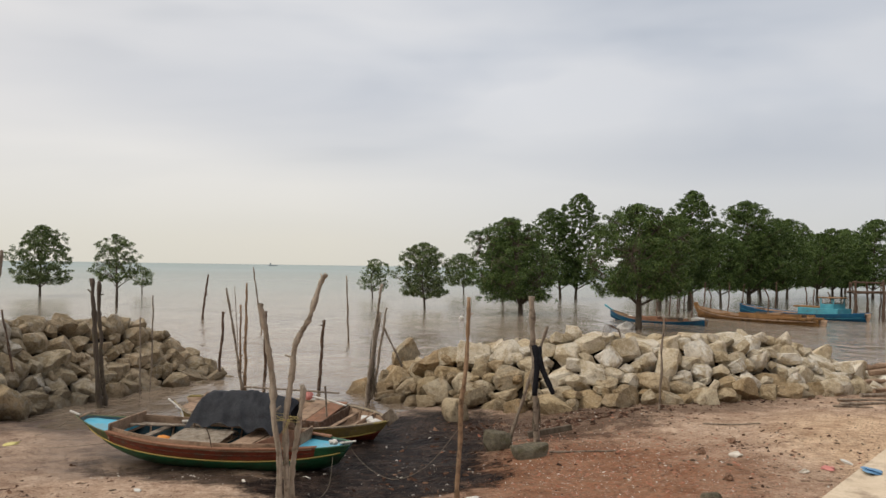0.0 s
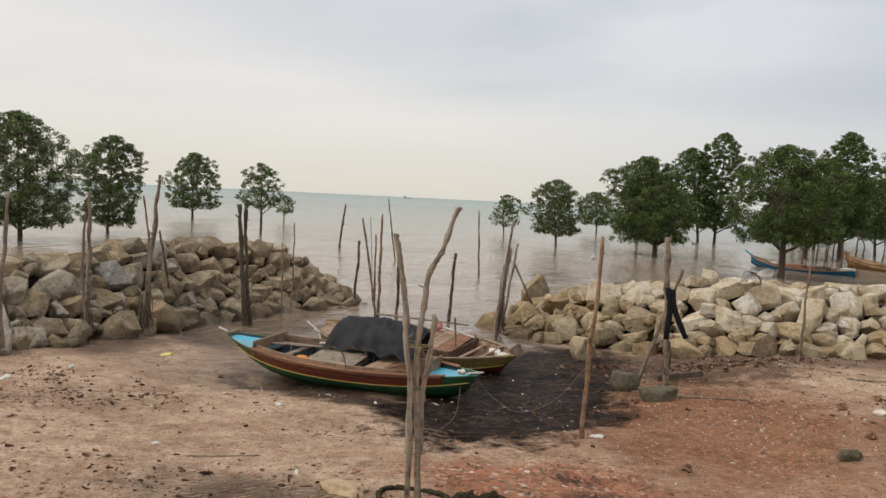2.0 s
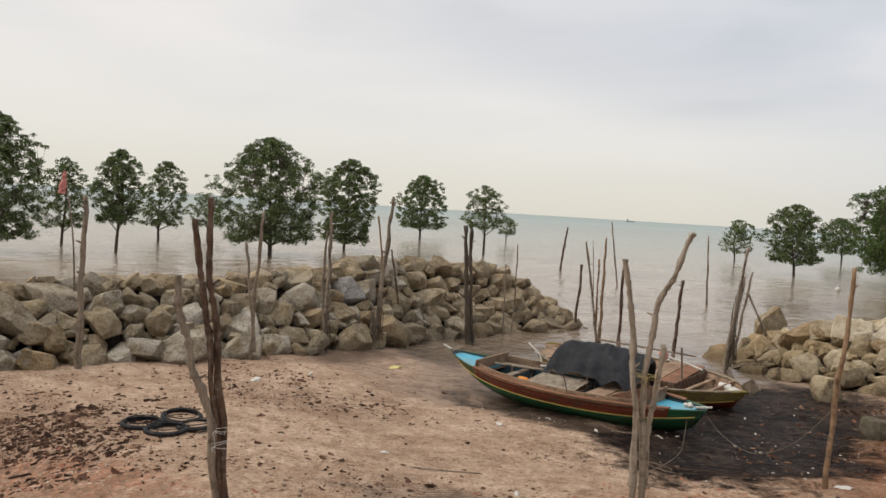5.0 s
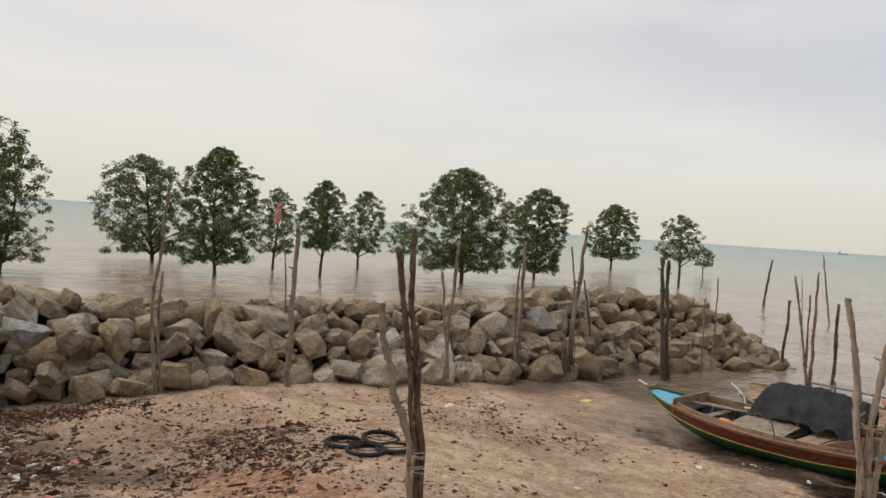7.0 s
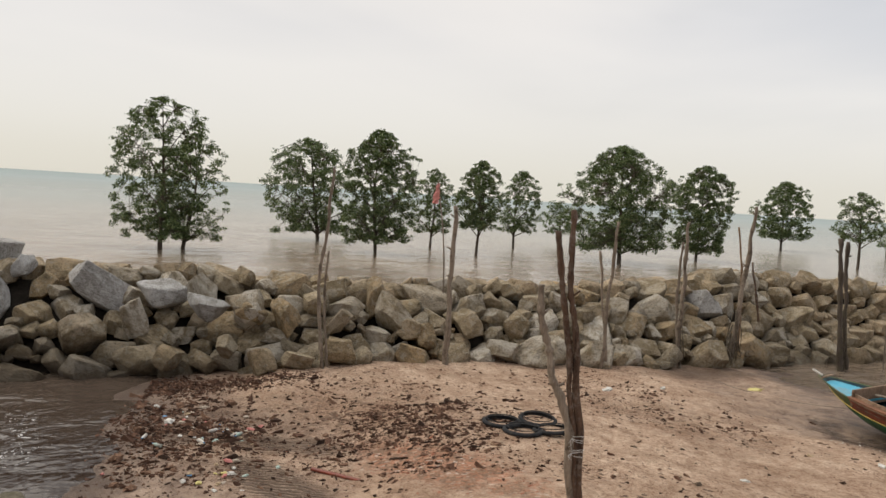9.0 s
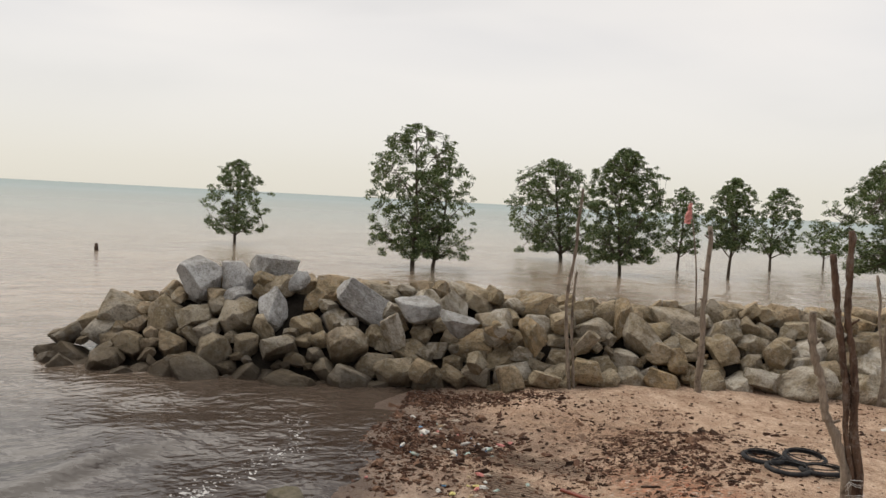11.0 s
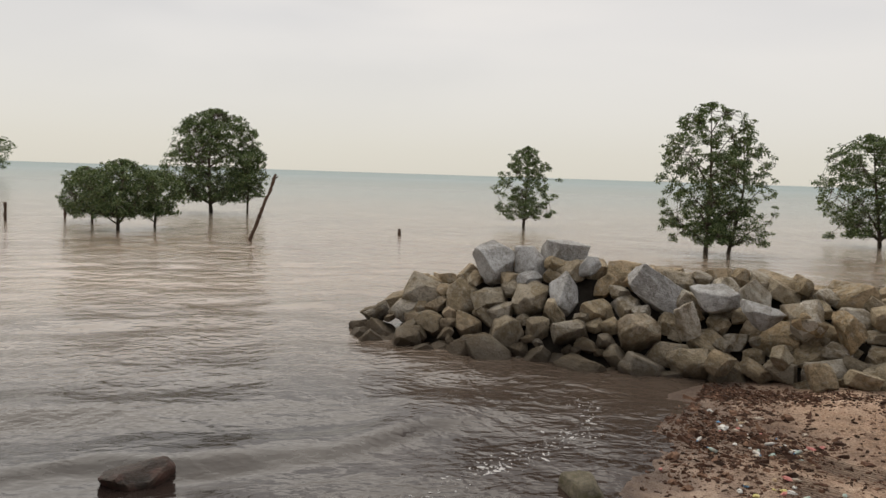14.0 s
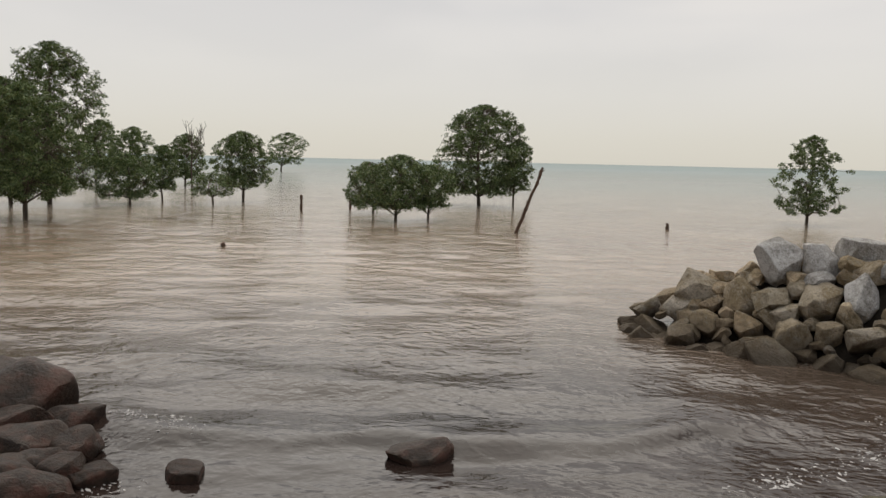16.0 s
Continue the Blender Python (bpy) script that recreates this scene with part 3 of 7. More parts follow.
# ---------------------------------------------------------------- ground and sea


def spread(fine, reach):
    """Grid lines: even over a stretch, then wider and wider out to the horizon."""
    low, high, gap = fine
    mid = list(np.arange(low, high + gap / 2, gap))
    out, g, v = [], gap, 0.0
    while v < reach:
        g *= 1.16
        v += g
        out.append(v)
    return [low - v for v in out[::-1]] + mid + [high + v for v in out]


def grid_mesh(name, xs, ys, height, mat):
    gx, gy = np.meshgrid(np.array(xs), np.array(ys))
    z = height(gx, gy)
    verts = np.stack([gx.ravel(), gy.ravel(), z.ravel()], -1)
    nx, ny = len(xs), len(ys)
    a = (np.arange(ny - 1)[:, None] * nx + np.arange(nx - 1)[None]).ravel()
    return mesh_of(name, verts.tolist(), np.stack([a, a + 1, a + nx + 1, a + nx], -1).tolist(), mat, True)


def bumpy(x, y):
    """Sand with footprints, small drifts and clods."""
    z = ground_z(x, y)
    near = (np.abs(x + 1) < 16) & (np.abs(y - 12) < 14)
    extra = np.zeros_like(z)
    for i, j in zip(*np.nonzero(near)):
        v = Vector((x[i, j], y[i, j], 0))
        extra[i, j] = 0.035 * noise.noise(v * 1.1) + 0.022 * noise.noise(v * 3.1) + 0.012 * noise.noise(v * 7.3)
    return z + extra * np.clip((z + 0.6) * 4, 0.2, 1)


ground = tagged(new("ground", grid_mesh("ground", spread((-16, 13, 0.13), 4600), spread((1.5, 25, 0.13), 4600), bumpy, SAND)),
                "sandy tidal shore with wet mud, brick crumbs and leaf litter", "ground", kind="structure")


def swell(x, y):
    z = np.full_like(x, SEA)
    r = np.hypot(x, y)
    fade = np.exp(-r / 60)
    rng = random.Random(4)
    for k in range(14):
        a, length = rng.gauss(0.2, 0.85), rng.uniform(0.8, 3.6)
        q = 2 * math.pi * (x * math.cos(a) + y * math.sin(a)) / length + rng.uniform(0, 6)
        q = q + 0.9 * np.sin(0.5 * y - 0.3 * x + k)
        z = z + fade * 0.0042 * length ** 0.8 * np.sin(q)
    # a low breaker that rolls into the bay
    crest = x + 9.9 + 0.055 * np.maximum(y + 6, 0) ** 1.9 + 0.2 * np.sin(y * 1.3) + 0.1 * np.sin(3.1 * y)
    z = z + 0.13 * np.exp(-(crest / np.where(crest > 0, 0.3, 0.8)) ** 2) * (0.75 + 0.25 * np.sin(1.9 * y + 1)) * step(3.2 - y, 0, 3) * step(y + 12, 0, 4)
    crest = (x + 13.6) * 0.95 + (y + 1) * 0.12 + 0.5 * np.sin(y * 0.6 + 1)
    return z + 0.06 * np.exp(-(crest / 0.6) ** 2) * step(2.0 - y, 0, 4)


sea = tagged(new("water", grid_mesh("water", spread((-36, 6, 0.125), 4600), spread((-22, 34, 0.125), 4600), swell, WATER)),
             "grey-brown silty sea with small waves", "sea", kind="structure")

# ---------------------------------------------------------------- rock walls


def block(rng, off, chip=1.0, cuts=(9, 12), near=0.40):
    """A quarried block: a squarish lump split along random planes, with chipped edges."""
    bm = bmesh.new()
    bmesh.ops.create_cube(bm, size=1.0, matrix=Matrix.Diagonal((rng.uniform(1.0, 1.2), rng.uniform(0.85, 1.05), rng.uniform(0.72, 0.98), 1)))
    for k in range(rng.randint(*cuts)):
        v = Vector((rng.gauss(0, 1), rng.gauss(0, 1), rng.gauss(0, 1))).normalized()
        made = bmesh.ops.bisect_plane(bm, geom=[*bm.verts, *bm.edges, *bm.faces], plane_co=v * rng.uniform(near, near + 0.12), plane_no=v, clear_outer=True)
        rim = [g for g in made["geom_cut"] if isinstance(g, bmesh.types.BMEdge)]
        if rim:
            bmesh.ops.contextual_create(bm, geom=rim)
    bmesh.ops.remove_doubles(bm, verts=bm.verts, dist=0.05)
    corners = [v.co.copy() for v in bm.verts]
    bm.free()
    bm = bmesh.new()
    for c in corners:
        bm.verts.new(c)
    hull = bmesh.ops.convex_hull(bm, input=bm.verts)
    bmesh.ops.delete(bm, geom=[g for g in hull["geom_interior"] if isinstance(g, bmesh.types.BMVert)], context="VERTS")
    bmesh.ops.dissolve_limit(bm, angle_limit=radians(9), verts=bm.verts, edges=bm.edges)
    bmesh.ops.bevel(bm, geom=list(bm.edges), offset=rng.uniform(0.018, 0.034), segments=1, affect="EDGES")
    bmesh.ops.triangulate(bm, faces=bm.faces)
    for _ in range(2):
        bmesh.ops.subdivide_edges(bm, edges=[e for e in bm.edges if e.calc_length() > 0.2], cuts=1, use_grid_fill=True)
        bmesh.ops.triangulate(bm, faces=bm.faces)
    for v in bm.verts:
        v.co += v.co.normalized() * chip * (0.045 * noise.noise(v.co * 2.2 + off) + 0.022 * noise.noise(v.co * 6 + off) + 0.012 * noise.noise(v.co * 13 + off))
    bmesh.ops.recalc_face_normals(bm, faces=bm.faces)
    return bm


def block_mesh(bm, mat, name):
    me = bpy.data.meshes.new(name)
    bm.to_mesh(me)
    bm.free()
    me.materials.append(mat)
    me.shade_smooth()
    me.set_sharp_from_angle(angle=radians(24))
    return me


def rock_meshes(mat, count, seed):
    rng = random.Random(seed)
    return [block_mesh(block(rng, Vector((7.0 * i, 0, seed))), mat, "rock") for i in range(count)]


def put_rock(wall, mesh, x, y, z, size, rng, tilt=0.4):
    ob = new("rock", mesh)
    ob.parent = wall
    ob.matrix_basis = Matrix.LocRotScale((x, y, z), Euler((rng.gauss(0, tilt), rng.gauss(0, tilt), rng.uniform(0, 6.28))),
                                         (size * rng.uniform(1.0, 1.3), size * rng.uniform(0.88, 1.1), size * rng.uniform(0.7, 1.0)))
    return ob


def rock_wall(name, label, base, meshes, seed, known=(), depth=1.9, big=1.0, fresh=(), brown=()):
    """base: front foot of the wall and the height of its crest: x, y, crest. The wall lies to the left of that line's way."""
    rng = random.Random(seed)
    wall = thing(name, Matrix(), label, "rock wall", kind="structure")
    line = smooth_line(base, 24)
    run = [0.0]
    for a, b in zip(line, line[1:]):
        run.append(run[-1] + (b.xy - a.xy).length)

    def at(s):
        i = min(max(int(np.searchsorted(run, s)) - 1, 0), len(line) - 2)
        p, q = line[i], line[i + 1]
        v = p.lerp(q, (s - run[i]) / max(run[i + 1] - run[i], 1e-6))
        return v, Vector((-(q - p).y, (q - p).x)).normalized()

    def surface(s, u):
        """A point of the heap's face: u runs 0 at the foot, 1 at the crest, 1.4 behind the crest, 2.4 at the back foot."""
        v, side = at(s)
        foot = max(gz(v.x, v.y), -0.62)
        h = np.interp(u, (0, 0.5, 1, 1.4, 2.4), (0, 0.56, 1, 0.96, 0.0))
        return Vector((v.x + side.x * u * depth, v.y + side.y * u * depth, (foot if u < 1.2 else -0.6) + (v.z - (foot if u < 1.2 else -0.6)) * h))

    # an added sheet below the rocks closes the gaps and paints their shade
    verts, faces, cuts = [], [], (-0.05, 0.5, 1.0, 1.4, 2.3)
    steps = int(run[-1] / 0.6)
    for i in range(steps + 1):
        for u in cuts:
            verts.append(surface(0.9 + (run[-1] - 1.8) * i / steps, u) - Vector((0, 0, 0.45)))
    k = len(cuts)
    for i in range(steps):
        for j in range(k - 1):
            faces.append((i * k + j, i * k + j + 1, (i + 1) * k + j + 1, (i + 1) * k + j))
    core = new("rubble_core", mesh_of("rubble_core", verts, faces, GAP_SHADE))
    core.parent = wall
    placed, behind = [], []
    for x, y, z, size in known:
        placed.append((Vector((x, y, z)), size, True))
    for low, high, tries, close in ((0.74, 0.98, 420, 0.42), (0.5, 0.74, 2800, 0.40), (0.34, 0.5, 4200, 0.38), (0.2, 0.34, 3500, 0.38)):
        for _ in range(tries):
            size = rng.uniform(low, high) * big
            s, u = rng.uniform(0, run[-1]), rng.uniform(-0.02, 1.6)
            if (u > 1.3 and size < 0.5) or (size < 0.34 and u > 0.5):
                continue
            p = surface(s, u)
            p.z += -0.46 * size + (0.5 * size if u < 0.12 else 0) + rng.uniform(-0.06, 0.08)
            if all((p - q).length > close * (size + r) for q, r, _ in placed):
                placed.append((p, size, u < 1.12))
    reach = sorted(math.hypot(p.x + 4, p.y - 8) for p, _, front in placed[len(known):] if front)
    limit = reach[min(299 - len(known), len(reach) - 1)]
    for k, (p, size, front) in enumerate(placed):
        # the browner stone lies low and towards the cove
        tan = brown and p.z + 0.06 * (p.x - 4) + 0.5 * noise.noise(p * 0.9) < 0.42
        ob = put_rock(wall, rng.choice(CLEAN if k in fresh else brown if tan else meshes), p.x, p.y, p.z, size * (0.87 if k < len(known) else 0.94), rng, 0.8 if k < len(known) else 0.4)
        if not front or (k >= len(known) and math.hypot(p.x + 4, p.y - 8) > limit):
            behind.append(ob)
    # the seaward side and the far end are one joined heap
    bm = bmesh.new()
    for ob in behind:
        joined = ob.data.copy()
        joined.transform(ob.matrix_basis)
        bm.from_mesh(joined)
        bpy.data.meshes.remove(joined)
        bpy.data.objects.remove(ob)
    tagged(part("seaward_rocks", bm, meshes[0].materials[0], wall), kind="stuff")
    return wall


# the larger boulders: x, y, z, size
BOULDERS_BAY = [(-18.75, 2.55, 1.32, 1.05), (-18.48, 3.32, 1.23, 0.82), (-18.63, 4.03, 1.47, 1.02), (-18.78, 2.53, 0.98, 0.61), (-18.08, 3.25, 0.99,
    0.53), (-17.34, 3.88, 0.75, 0.74), (-17.62, 4.48, 1.36, 0.53), (-16.61, 5.57, 0.98, 0.96), (-17.67, 3.18, 0.58, 0.92), (-18.65, 1.88, 0.43, 1.02),
    (-18.10, 2.48, 0.48, 0.76), (-19.35, 1.10, 0.39, 0.93), (-16.69, 3.85, 0.07, 0.83), (-16.03, 5.10, 0.21, 1.03), (-17.33, 2.65, -0.13, 0.91),
    (-17.02, 3.25, 0.10, 0.56), (-15.80, 6.49, 0.94, 0.72), (-15.68, 5.92, 0.56, 0.65), (-19.17, 0.56, 0.09, 0.68), (-17.86, 1.92, -0.07, 0.70),
    (-18.33, 1.17, -0.10, 0.65), (-19.45, -0.05, -0.06, 0.63), (-15.02, 7.11, 0.78, 0.65), (-14.51, 7.73, 0.75, 0.64)]
BOULDERS_COVE = [(-1.21, 26.39, 0.31, 0.86), (-0.34, 23.01, 0.38, 0.90), (1.77, 21.76, 0.83, 0.78), (1.02, 21.61, 0.50, 0.57), (3.17, 20.88, 1.00,
    0.72), (3.41, 21.36, 1.44, 0.56), (3.72, 20.17, 0.60, 0.67), (4.22, 20.61, 0.95, 0.62), (4.77, 21.07, 1.12, 0.77), (5.14, 20.32, 0.37, 0.96),
    (5.70, 20.84, 0.66, 0.77), (6.76, 21.58, 0.91, 0.88), (7.67, 21.67, 0.83, 0.60), (8.92, 22.66, 0.89, 0.79), (7.85, 21.04, 0.33, 0.73), (7.07,
    20.65, 0.21, 0.69), (8.95, 21.78, 0.51, 0.77), (9.64, 21.82, 0.29, 0.70), (6.60, 20.98, 0.58, 0.58), (5.84, 20.32, 0.24, 0.55), (2.24, 20.54,
    0.22, 0.68), (2.86, 19.97, 0.11, 0.60), (4.46, 19.74, 0.10, 0.66), (9.76, 23.00, 0.68, 0.81)]
BOULDERS_BEACH = [(-14.18, 8.36, 0.67, 0.69), (-14.29, 9.04, 0.88, 0.55), (-13.76, 9.30, 0.55, 0.60), (-14.05, 10.45, 0.97, 0.74), (-13.60, 10.49,
    0.67, 0.78), (-13.16, 10.68, 0.43, 0.66), (-12.80, 10.84, 0.27, 0.49), (-12.76, 11.95, 0.53, 0.74), (-13.32, 9.03, 0.09, 0.68), (-13.60, 7.55,
    -0.09, 0.66), (-13.36, 8.15, -0.05, 0.62), (-14.15, 7.07, 0.17, 0.47), (-14.65, 6.18, -0.07, 0.52), (-12.22, 12.88, 0.49, 0.69), (-11.36, 15.85,
    0.52, 0.70), (-11.45, 16.78, 0.77, 0.79), (-11.23, 18.51, 0.86, 0.91), (-10.51, 19.06, 0.27, 0.71), (-10.84, 15.00, -0.08, 0.73), (-14.55, 7.74,
    0.74, 0.69)]
GREY = rock_meshes(ROCK, 16, 3)
PALE = rock_meshes(PALE_ROCK, 14, 9)
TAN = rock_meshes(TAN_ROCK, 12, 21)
CLEAN = rock_meshes(GREY_ROCK, 8, 12)
rock_wall("rock_wall_west", "long breakwater of piled grey-brown boulders", [
    (-18.9, -0.9, 0.35), (-17.7, 0.7, 1.0), (-16.6, 2.6, 1.5), (-15.4, 4.8, 1.45), (-14.7, 6.6, 1.42), (-13.5, 8.3, 1.38), (-12.8, 10.3, 1.3), (-11.5, 12.8, 1.36),
    (-10.6, 15.0, 1.4), (-10.0, 17.6, 1.52), (-9.6, 19.8, 1.68), (-8.8, 22.9, 1.62), (-7.7, 24.8, 1.3), (-6.7, 26.6, 0.3)], GREY, 5, BOULDERS_BAY + BOULDERS_BEACH, fresh=(0, 1, 2, 3, 4, 5, 6, 7, 16, 22, 40))
rock_wall("rock_wall_east", "breakwater of piled pale sandstone boulders beside the cove", [
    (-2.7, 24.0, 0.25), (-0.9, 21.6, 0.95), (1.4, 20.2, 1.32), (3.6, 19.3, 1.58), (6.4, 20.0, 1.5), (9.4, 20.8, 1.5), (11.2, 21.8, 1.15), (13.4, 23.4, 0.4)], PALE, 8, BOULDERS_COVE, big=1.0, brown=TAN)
# ---------------------------------------------------------------- mangroves
TREES = ["tall green mangrove tree standing in the sea", "low rounded mangrove bush standing in the sea", "thin sparse young mangrove tree standing in the sea"]


def leaf_mesh(name, points, mat):
    """Many loose three-cornered leaves."""
    corners = 3
    me = bpy.data.meshes.new(name)
    total = len(points)
    me.vertices.add(total)
    me.vertices.foreach_set("co", points.astype(np.float32).ravel())
    me.loops.add(total)
    me.loops.foreach_set("vertex_index", np.arange(total, dtype=np.int32))
    me.polygons.add(total // corners)
    me.polygons.foreach_set("loop_start", np.arange(0, total, corners, dtype=np.int32))
    me.materials.append(mat)
    me.update(calc_edges=True)
    return me


def mangrove(x, y, h, w, cb, lean=(0, 0), airy=0.0, bush=0, leaves=None, peak=0.0, stout=1.0, seed=[0]):
    """A mangrove: its height and width, the height of the crown's foot and the crown's shift from the trunk.
    airy: how open the crown is; peak: where it is widest, 0 at the crown's foot and 1 at its top."""
    seed[0] += 1
    rng, nr = random.Random(seed[0]), np.random.default_rng(seed[0])
    kind = 1 if bush else (2 if airy >= 0.4 else 0)
    tree = thing("mangrove_tree", Matrix.Translation((x, y, SEA)), TREES[kind], "tree", "mangroves in the sea")
    lx, ly = lean
    cb = cb * 0.8
    dist = math.hypot(x, y)
    r = (0.007 * h + 0.02 + 0.013 * w) * stout
    bend = (rng.uniform(-0.3, 0.3), rng.uniform(-0.3, 0.3))
    stem = smooth_line([(0, 0, -1.2), (bend[0] * 0.4, bend[1] * 0.4, cb * 0.7), (lx * 0.4 + bend[0], ly * 0.4 + bend[1], h * 0.5), (lx * 0.8, ly * 0.8, h * 0.92)], 6)

    def stem_at(z):
        i = min(range(len(stem)), key=lambda k: abs(stem[k].z - z))
        return stem[i]

    bm = bmesh.new()
    tube(bm, stem, r * 1.2, r * 0.12, 8, 0.1, rng)
    p = peak or rng.uniform(0.36, 0.5)
    off = Vector((rng.uniform(0, 90), rng.uniform(0, 90), 0))
    tall = h - cb

    def girth(u, a):
        """Half width of the crown at a height and a bearing."""
        g = 0.8 + 0.2 * math.sin(1.5708 * u / p) if u < p else max(1 - ((u - p) / (1 - p)) ** 2.3, 0.03) ** 0.55
        lobe = noise.noise(Vector((math.cos(a) * 1.15, math.sin(a) * 1.15, u * 2.6)) + off)
        knob = noise.noise(Vector((math.cos(a) * 2.6, math.sin(a) * 2.6, u * 6.0)) + off)
        return 0.5 * w * g * (1.09 + 0.38 * lobe + 0.3 * knob)

    # limbs that fork from the stem and climb outwards
    limbs = []
    for i in range(int(9 + 1.1 * tall)):
        u = (i + rng.random()) / (9 + 1.1 * tall)
        a = i * 2.399 + rng.uniform(-0.5, 0.5)
        reach = girth(u, a) * rng.uniform(0.72, 0.95)
        tip = Vector((lx * (0.3 + 0.7 * u) + reach * math.cos(a), ly * (0.3 + 0.7 * u) + reach * math.sin(a), cb + tall * (0.03 + 0.92 * u)))
        foot = stem_at(max(tip.z - reach * rng.uniform(0.55, 0.95), cb * 0.62 if not bush else 0.25))
        mid = foot.lerp(tip, 0.5) + Vector((0, 0, 0.06 * reach))
        line = smooth_line([foot, mid, tip], 4)
        thick = r * rng.uniform(0.28, 0.5) * (1.1 - 0.6 * u)
        tube(bm, line, thick, thick * 0.3, 5)
        limbs.append(line)
    points = [q for line in limbs for q in line[2:]] + [q for q in stem if q.z > cb]
    spots = np.array([tuple(q) for q in points])
    # leafy sprays, thickest near the outside of the crown
    sprays = []
    full = 1.13 if leaves or airy < 0.3 else 1.0
    count = int((150 + 27 * w * tall ** 0.5) * (1 - 0.3 * airy) * full)
    for i in range(count):
        u = (i + rng.random()) / count
        u = u ** 1.08
        a = i * 2.399 + rng.uniform(-0.9, 0.9)
        size = (0.115 + 0.029 * w) * rng.uniform(0.6, 1.45) * (1.0 if u < 0.9 else 0.75)
        out = max(girth(u, a) * rng.uniform(0.03, 1.0) ** 0.5 - 0.45 * size, 0)
        c = Vector((lx * (0.3 + 0.7 * u) + out * math.cos(a), ly * (0.3 + 0.7 * u) + out * math.sin(a), cb + tall * (0.03 + 0.94 * u) - 0.3 * size - (0.05 * out if u < 0.4 else 0)))
        # open bays between the boughs
        if noise.noise(c * (1.5 / (0.6 + 0.18 * w)) + off) < -0.55 * full * full + 0.5 * airy:
            continue
        sprays.append((c, size, size * rng.uniform(0.5, 0.8)))
        root = points[int(np.argmin(((spots - np.array(c)) ** 2).sum(1)))]
        if dist < 75:
            tube(bm, [root, root.lerp(c, 0.6) + Vector((0, 0, -0.04)), c + Vector((0, 0, 0.2 * size))], r * 0.12, r * 0.05, 3)
    part("trunk", bm, BARK, tree, smooth=True)
    leaf = 0.036 + 0.0007 * dist
    share = np.array([rr * rr for _, rr, _ in sprays])
    total = int(min(0.8 * w * tall * (5.6 - 4.2 * airy) * full / (leaf * leaf), 55000 if dist < 60 else 40000))
    who = nr.choice(len(sprays), total, p=share / share.sum())
    way = nr.normal(size=(total, 3))
    way[:, 2] += 0.35
    way /= np.linalg.norm(way, axis=1)[:, None]
    deep = nr.uniform(0.05, 1.0, total) ** 0.45 * np.where(nr.uniform(size=total) < 0.12, nr.uniform(1.0, 1.5, total), 1.0)
    centre = np.array([tuple(c) for c, _, _ in sprays])[who]
    radii = np.array([(rr, rr, rz) for _, rr, rz in sprays])[who]
    at = centre + way * radii * deep[:, None]
    flat = way * 0.5 + nr.normal(size=(total, 3)) * 0.55 + np.array([0, 0, 0.45])
    flat /= np.linalg.norm(flat, axis=1)[:, None]
    t1 = np.cross(flat, nr.normal(size=(total, 3)))
    t1 /= np.linalg.norm(t1, axis=1)[:, None] + 1e-9
    t2 = np.cross(flat, t1)
    ln, wd = leaf * nr.uniform(0.7, 1.35, total)[:, None], leaf * nr.uniform(0.4, 0.75, total)[:, None]
    verts = np.stack([at - t1 * ln, at + t2 * wd * 1.4 + flat * wd * 0.3, at + t1 * ln - t2 * wd * 0.6], 1).reshape(-1, 3)
    verts[:, 2] = np.maximum(verts[:, 2], 0.3)
    crown = new("crown", leaf_mesh("crown", verts, leaves or LEAVES))
    crown.parent = tree
    return tree


mangrove(-41.0, 16.9, 7.95, 4.7, 0.78, lean=(-0.05, -0.1), airy=0.5, peak=0.6)
mangrove(-42.0, 18.5, 6.3, 4.0, 0.58, lean=(0.29, 0.6), airy=0.75)
mangrove(-49.2, 31.7, 7.19, 6.20, 0.58, lean=(-0.45, -0.86), airy=.35)
mangrove(-39.2, 29.4, 7.45, 4.31, 0.80, lean=(-0.01, -0.09))
mangrove(-42.9, 36.7, 5.51, 3.05, 1.35, lean=(0.08, 0.06), airy=.5)
mangrove(-37.3, 35.7, 6.06, 2.82, 2.09, lean=(0.12, 0.10))
mangrove(-42.8, 45.0, 5.96, 3.19, 1.54, lean=(0.31, 0.26), airy=.4)
mangrove(-46.5, 54.5, 4.17, 2.45, 1.23, lean=(-0.14, -0.13), airy=.6)
mangrove(-32.4, 44.0, 7.73, 6.27, 0.97, lean=(-0.14, -0.21))
mangrove(-33.2, 54.5, 7.19, 4.52, 0.73, lean=(0.28, 0.12))
mangrove(-41.7, 85.1, 7.50, 5.47, 1.56, lean=(0.15, 0.03))
mangrove(-25.7, 64.8, 5.91, 3.54, 2.77, lean=(-0.13, -0.08), airy=.5)
mangrove(-33.7, 92.2, 3.13, 2.29, 1.37, lean=(0.09, 0.02), airy=.5)
mangrove(-58.0, 10.6, 5.95, 4.10, 0.95, lean=(0.07, 0.16), airy=.4, peak=0.3)
mangrove(-68.1, -13.0, 8.49, 7.81, 1.19, lean=(0.06, 0.27))
mangrove(-67.5, -10.1, 5.65, 2.89, 1.71, lean=(-0.03, 0.31), airy=.4)
mangrove(-53.8, -17.8, 3.52, 3.5, 0.64, lean=(0.12, -0.31), bush=1)
mangrove(-48.1, -14.5, 4.03, 4.7, 0.95, lean=(-0.04, 0.30), bush=1)
mangrove(-50.6, -13.1, 3.45, 3.2, 0.9, lean=(-0.01, 0.09), bush=1)
mangrove(-182.5, -82.2, 9.6, 9.4, 2.6, lean=(-0.41, 1.6), airy=.5)
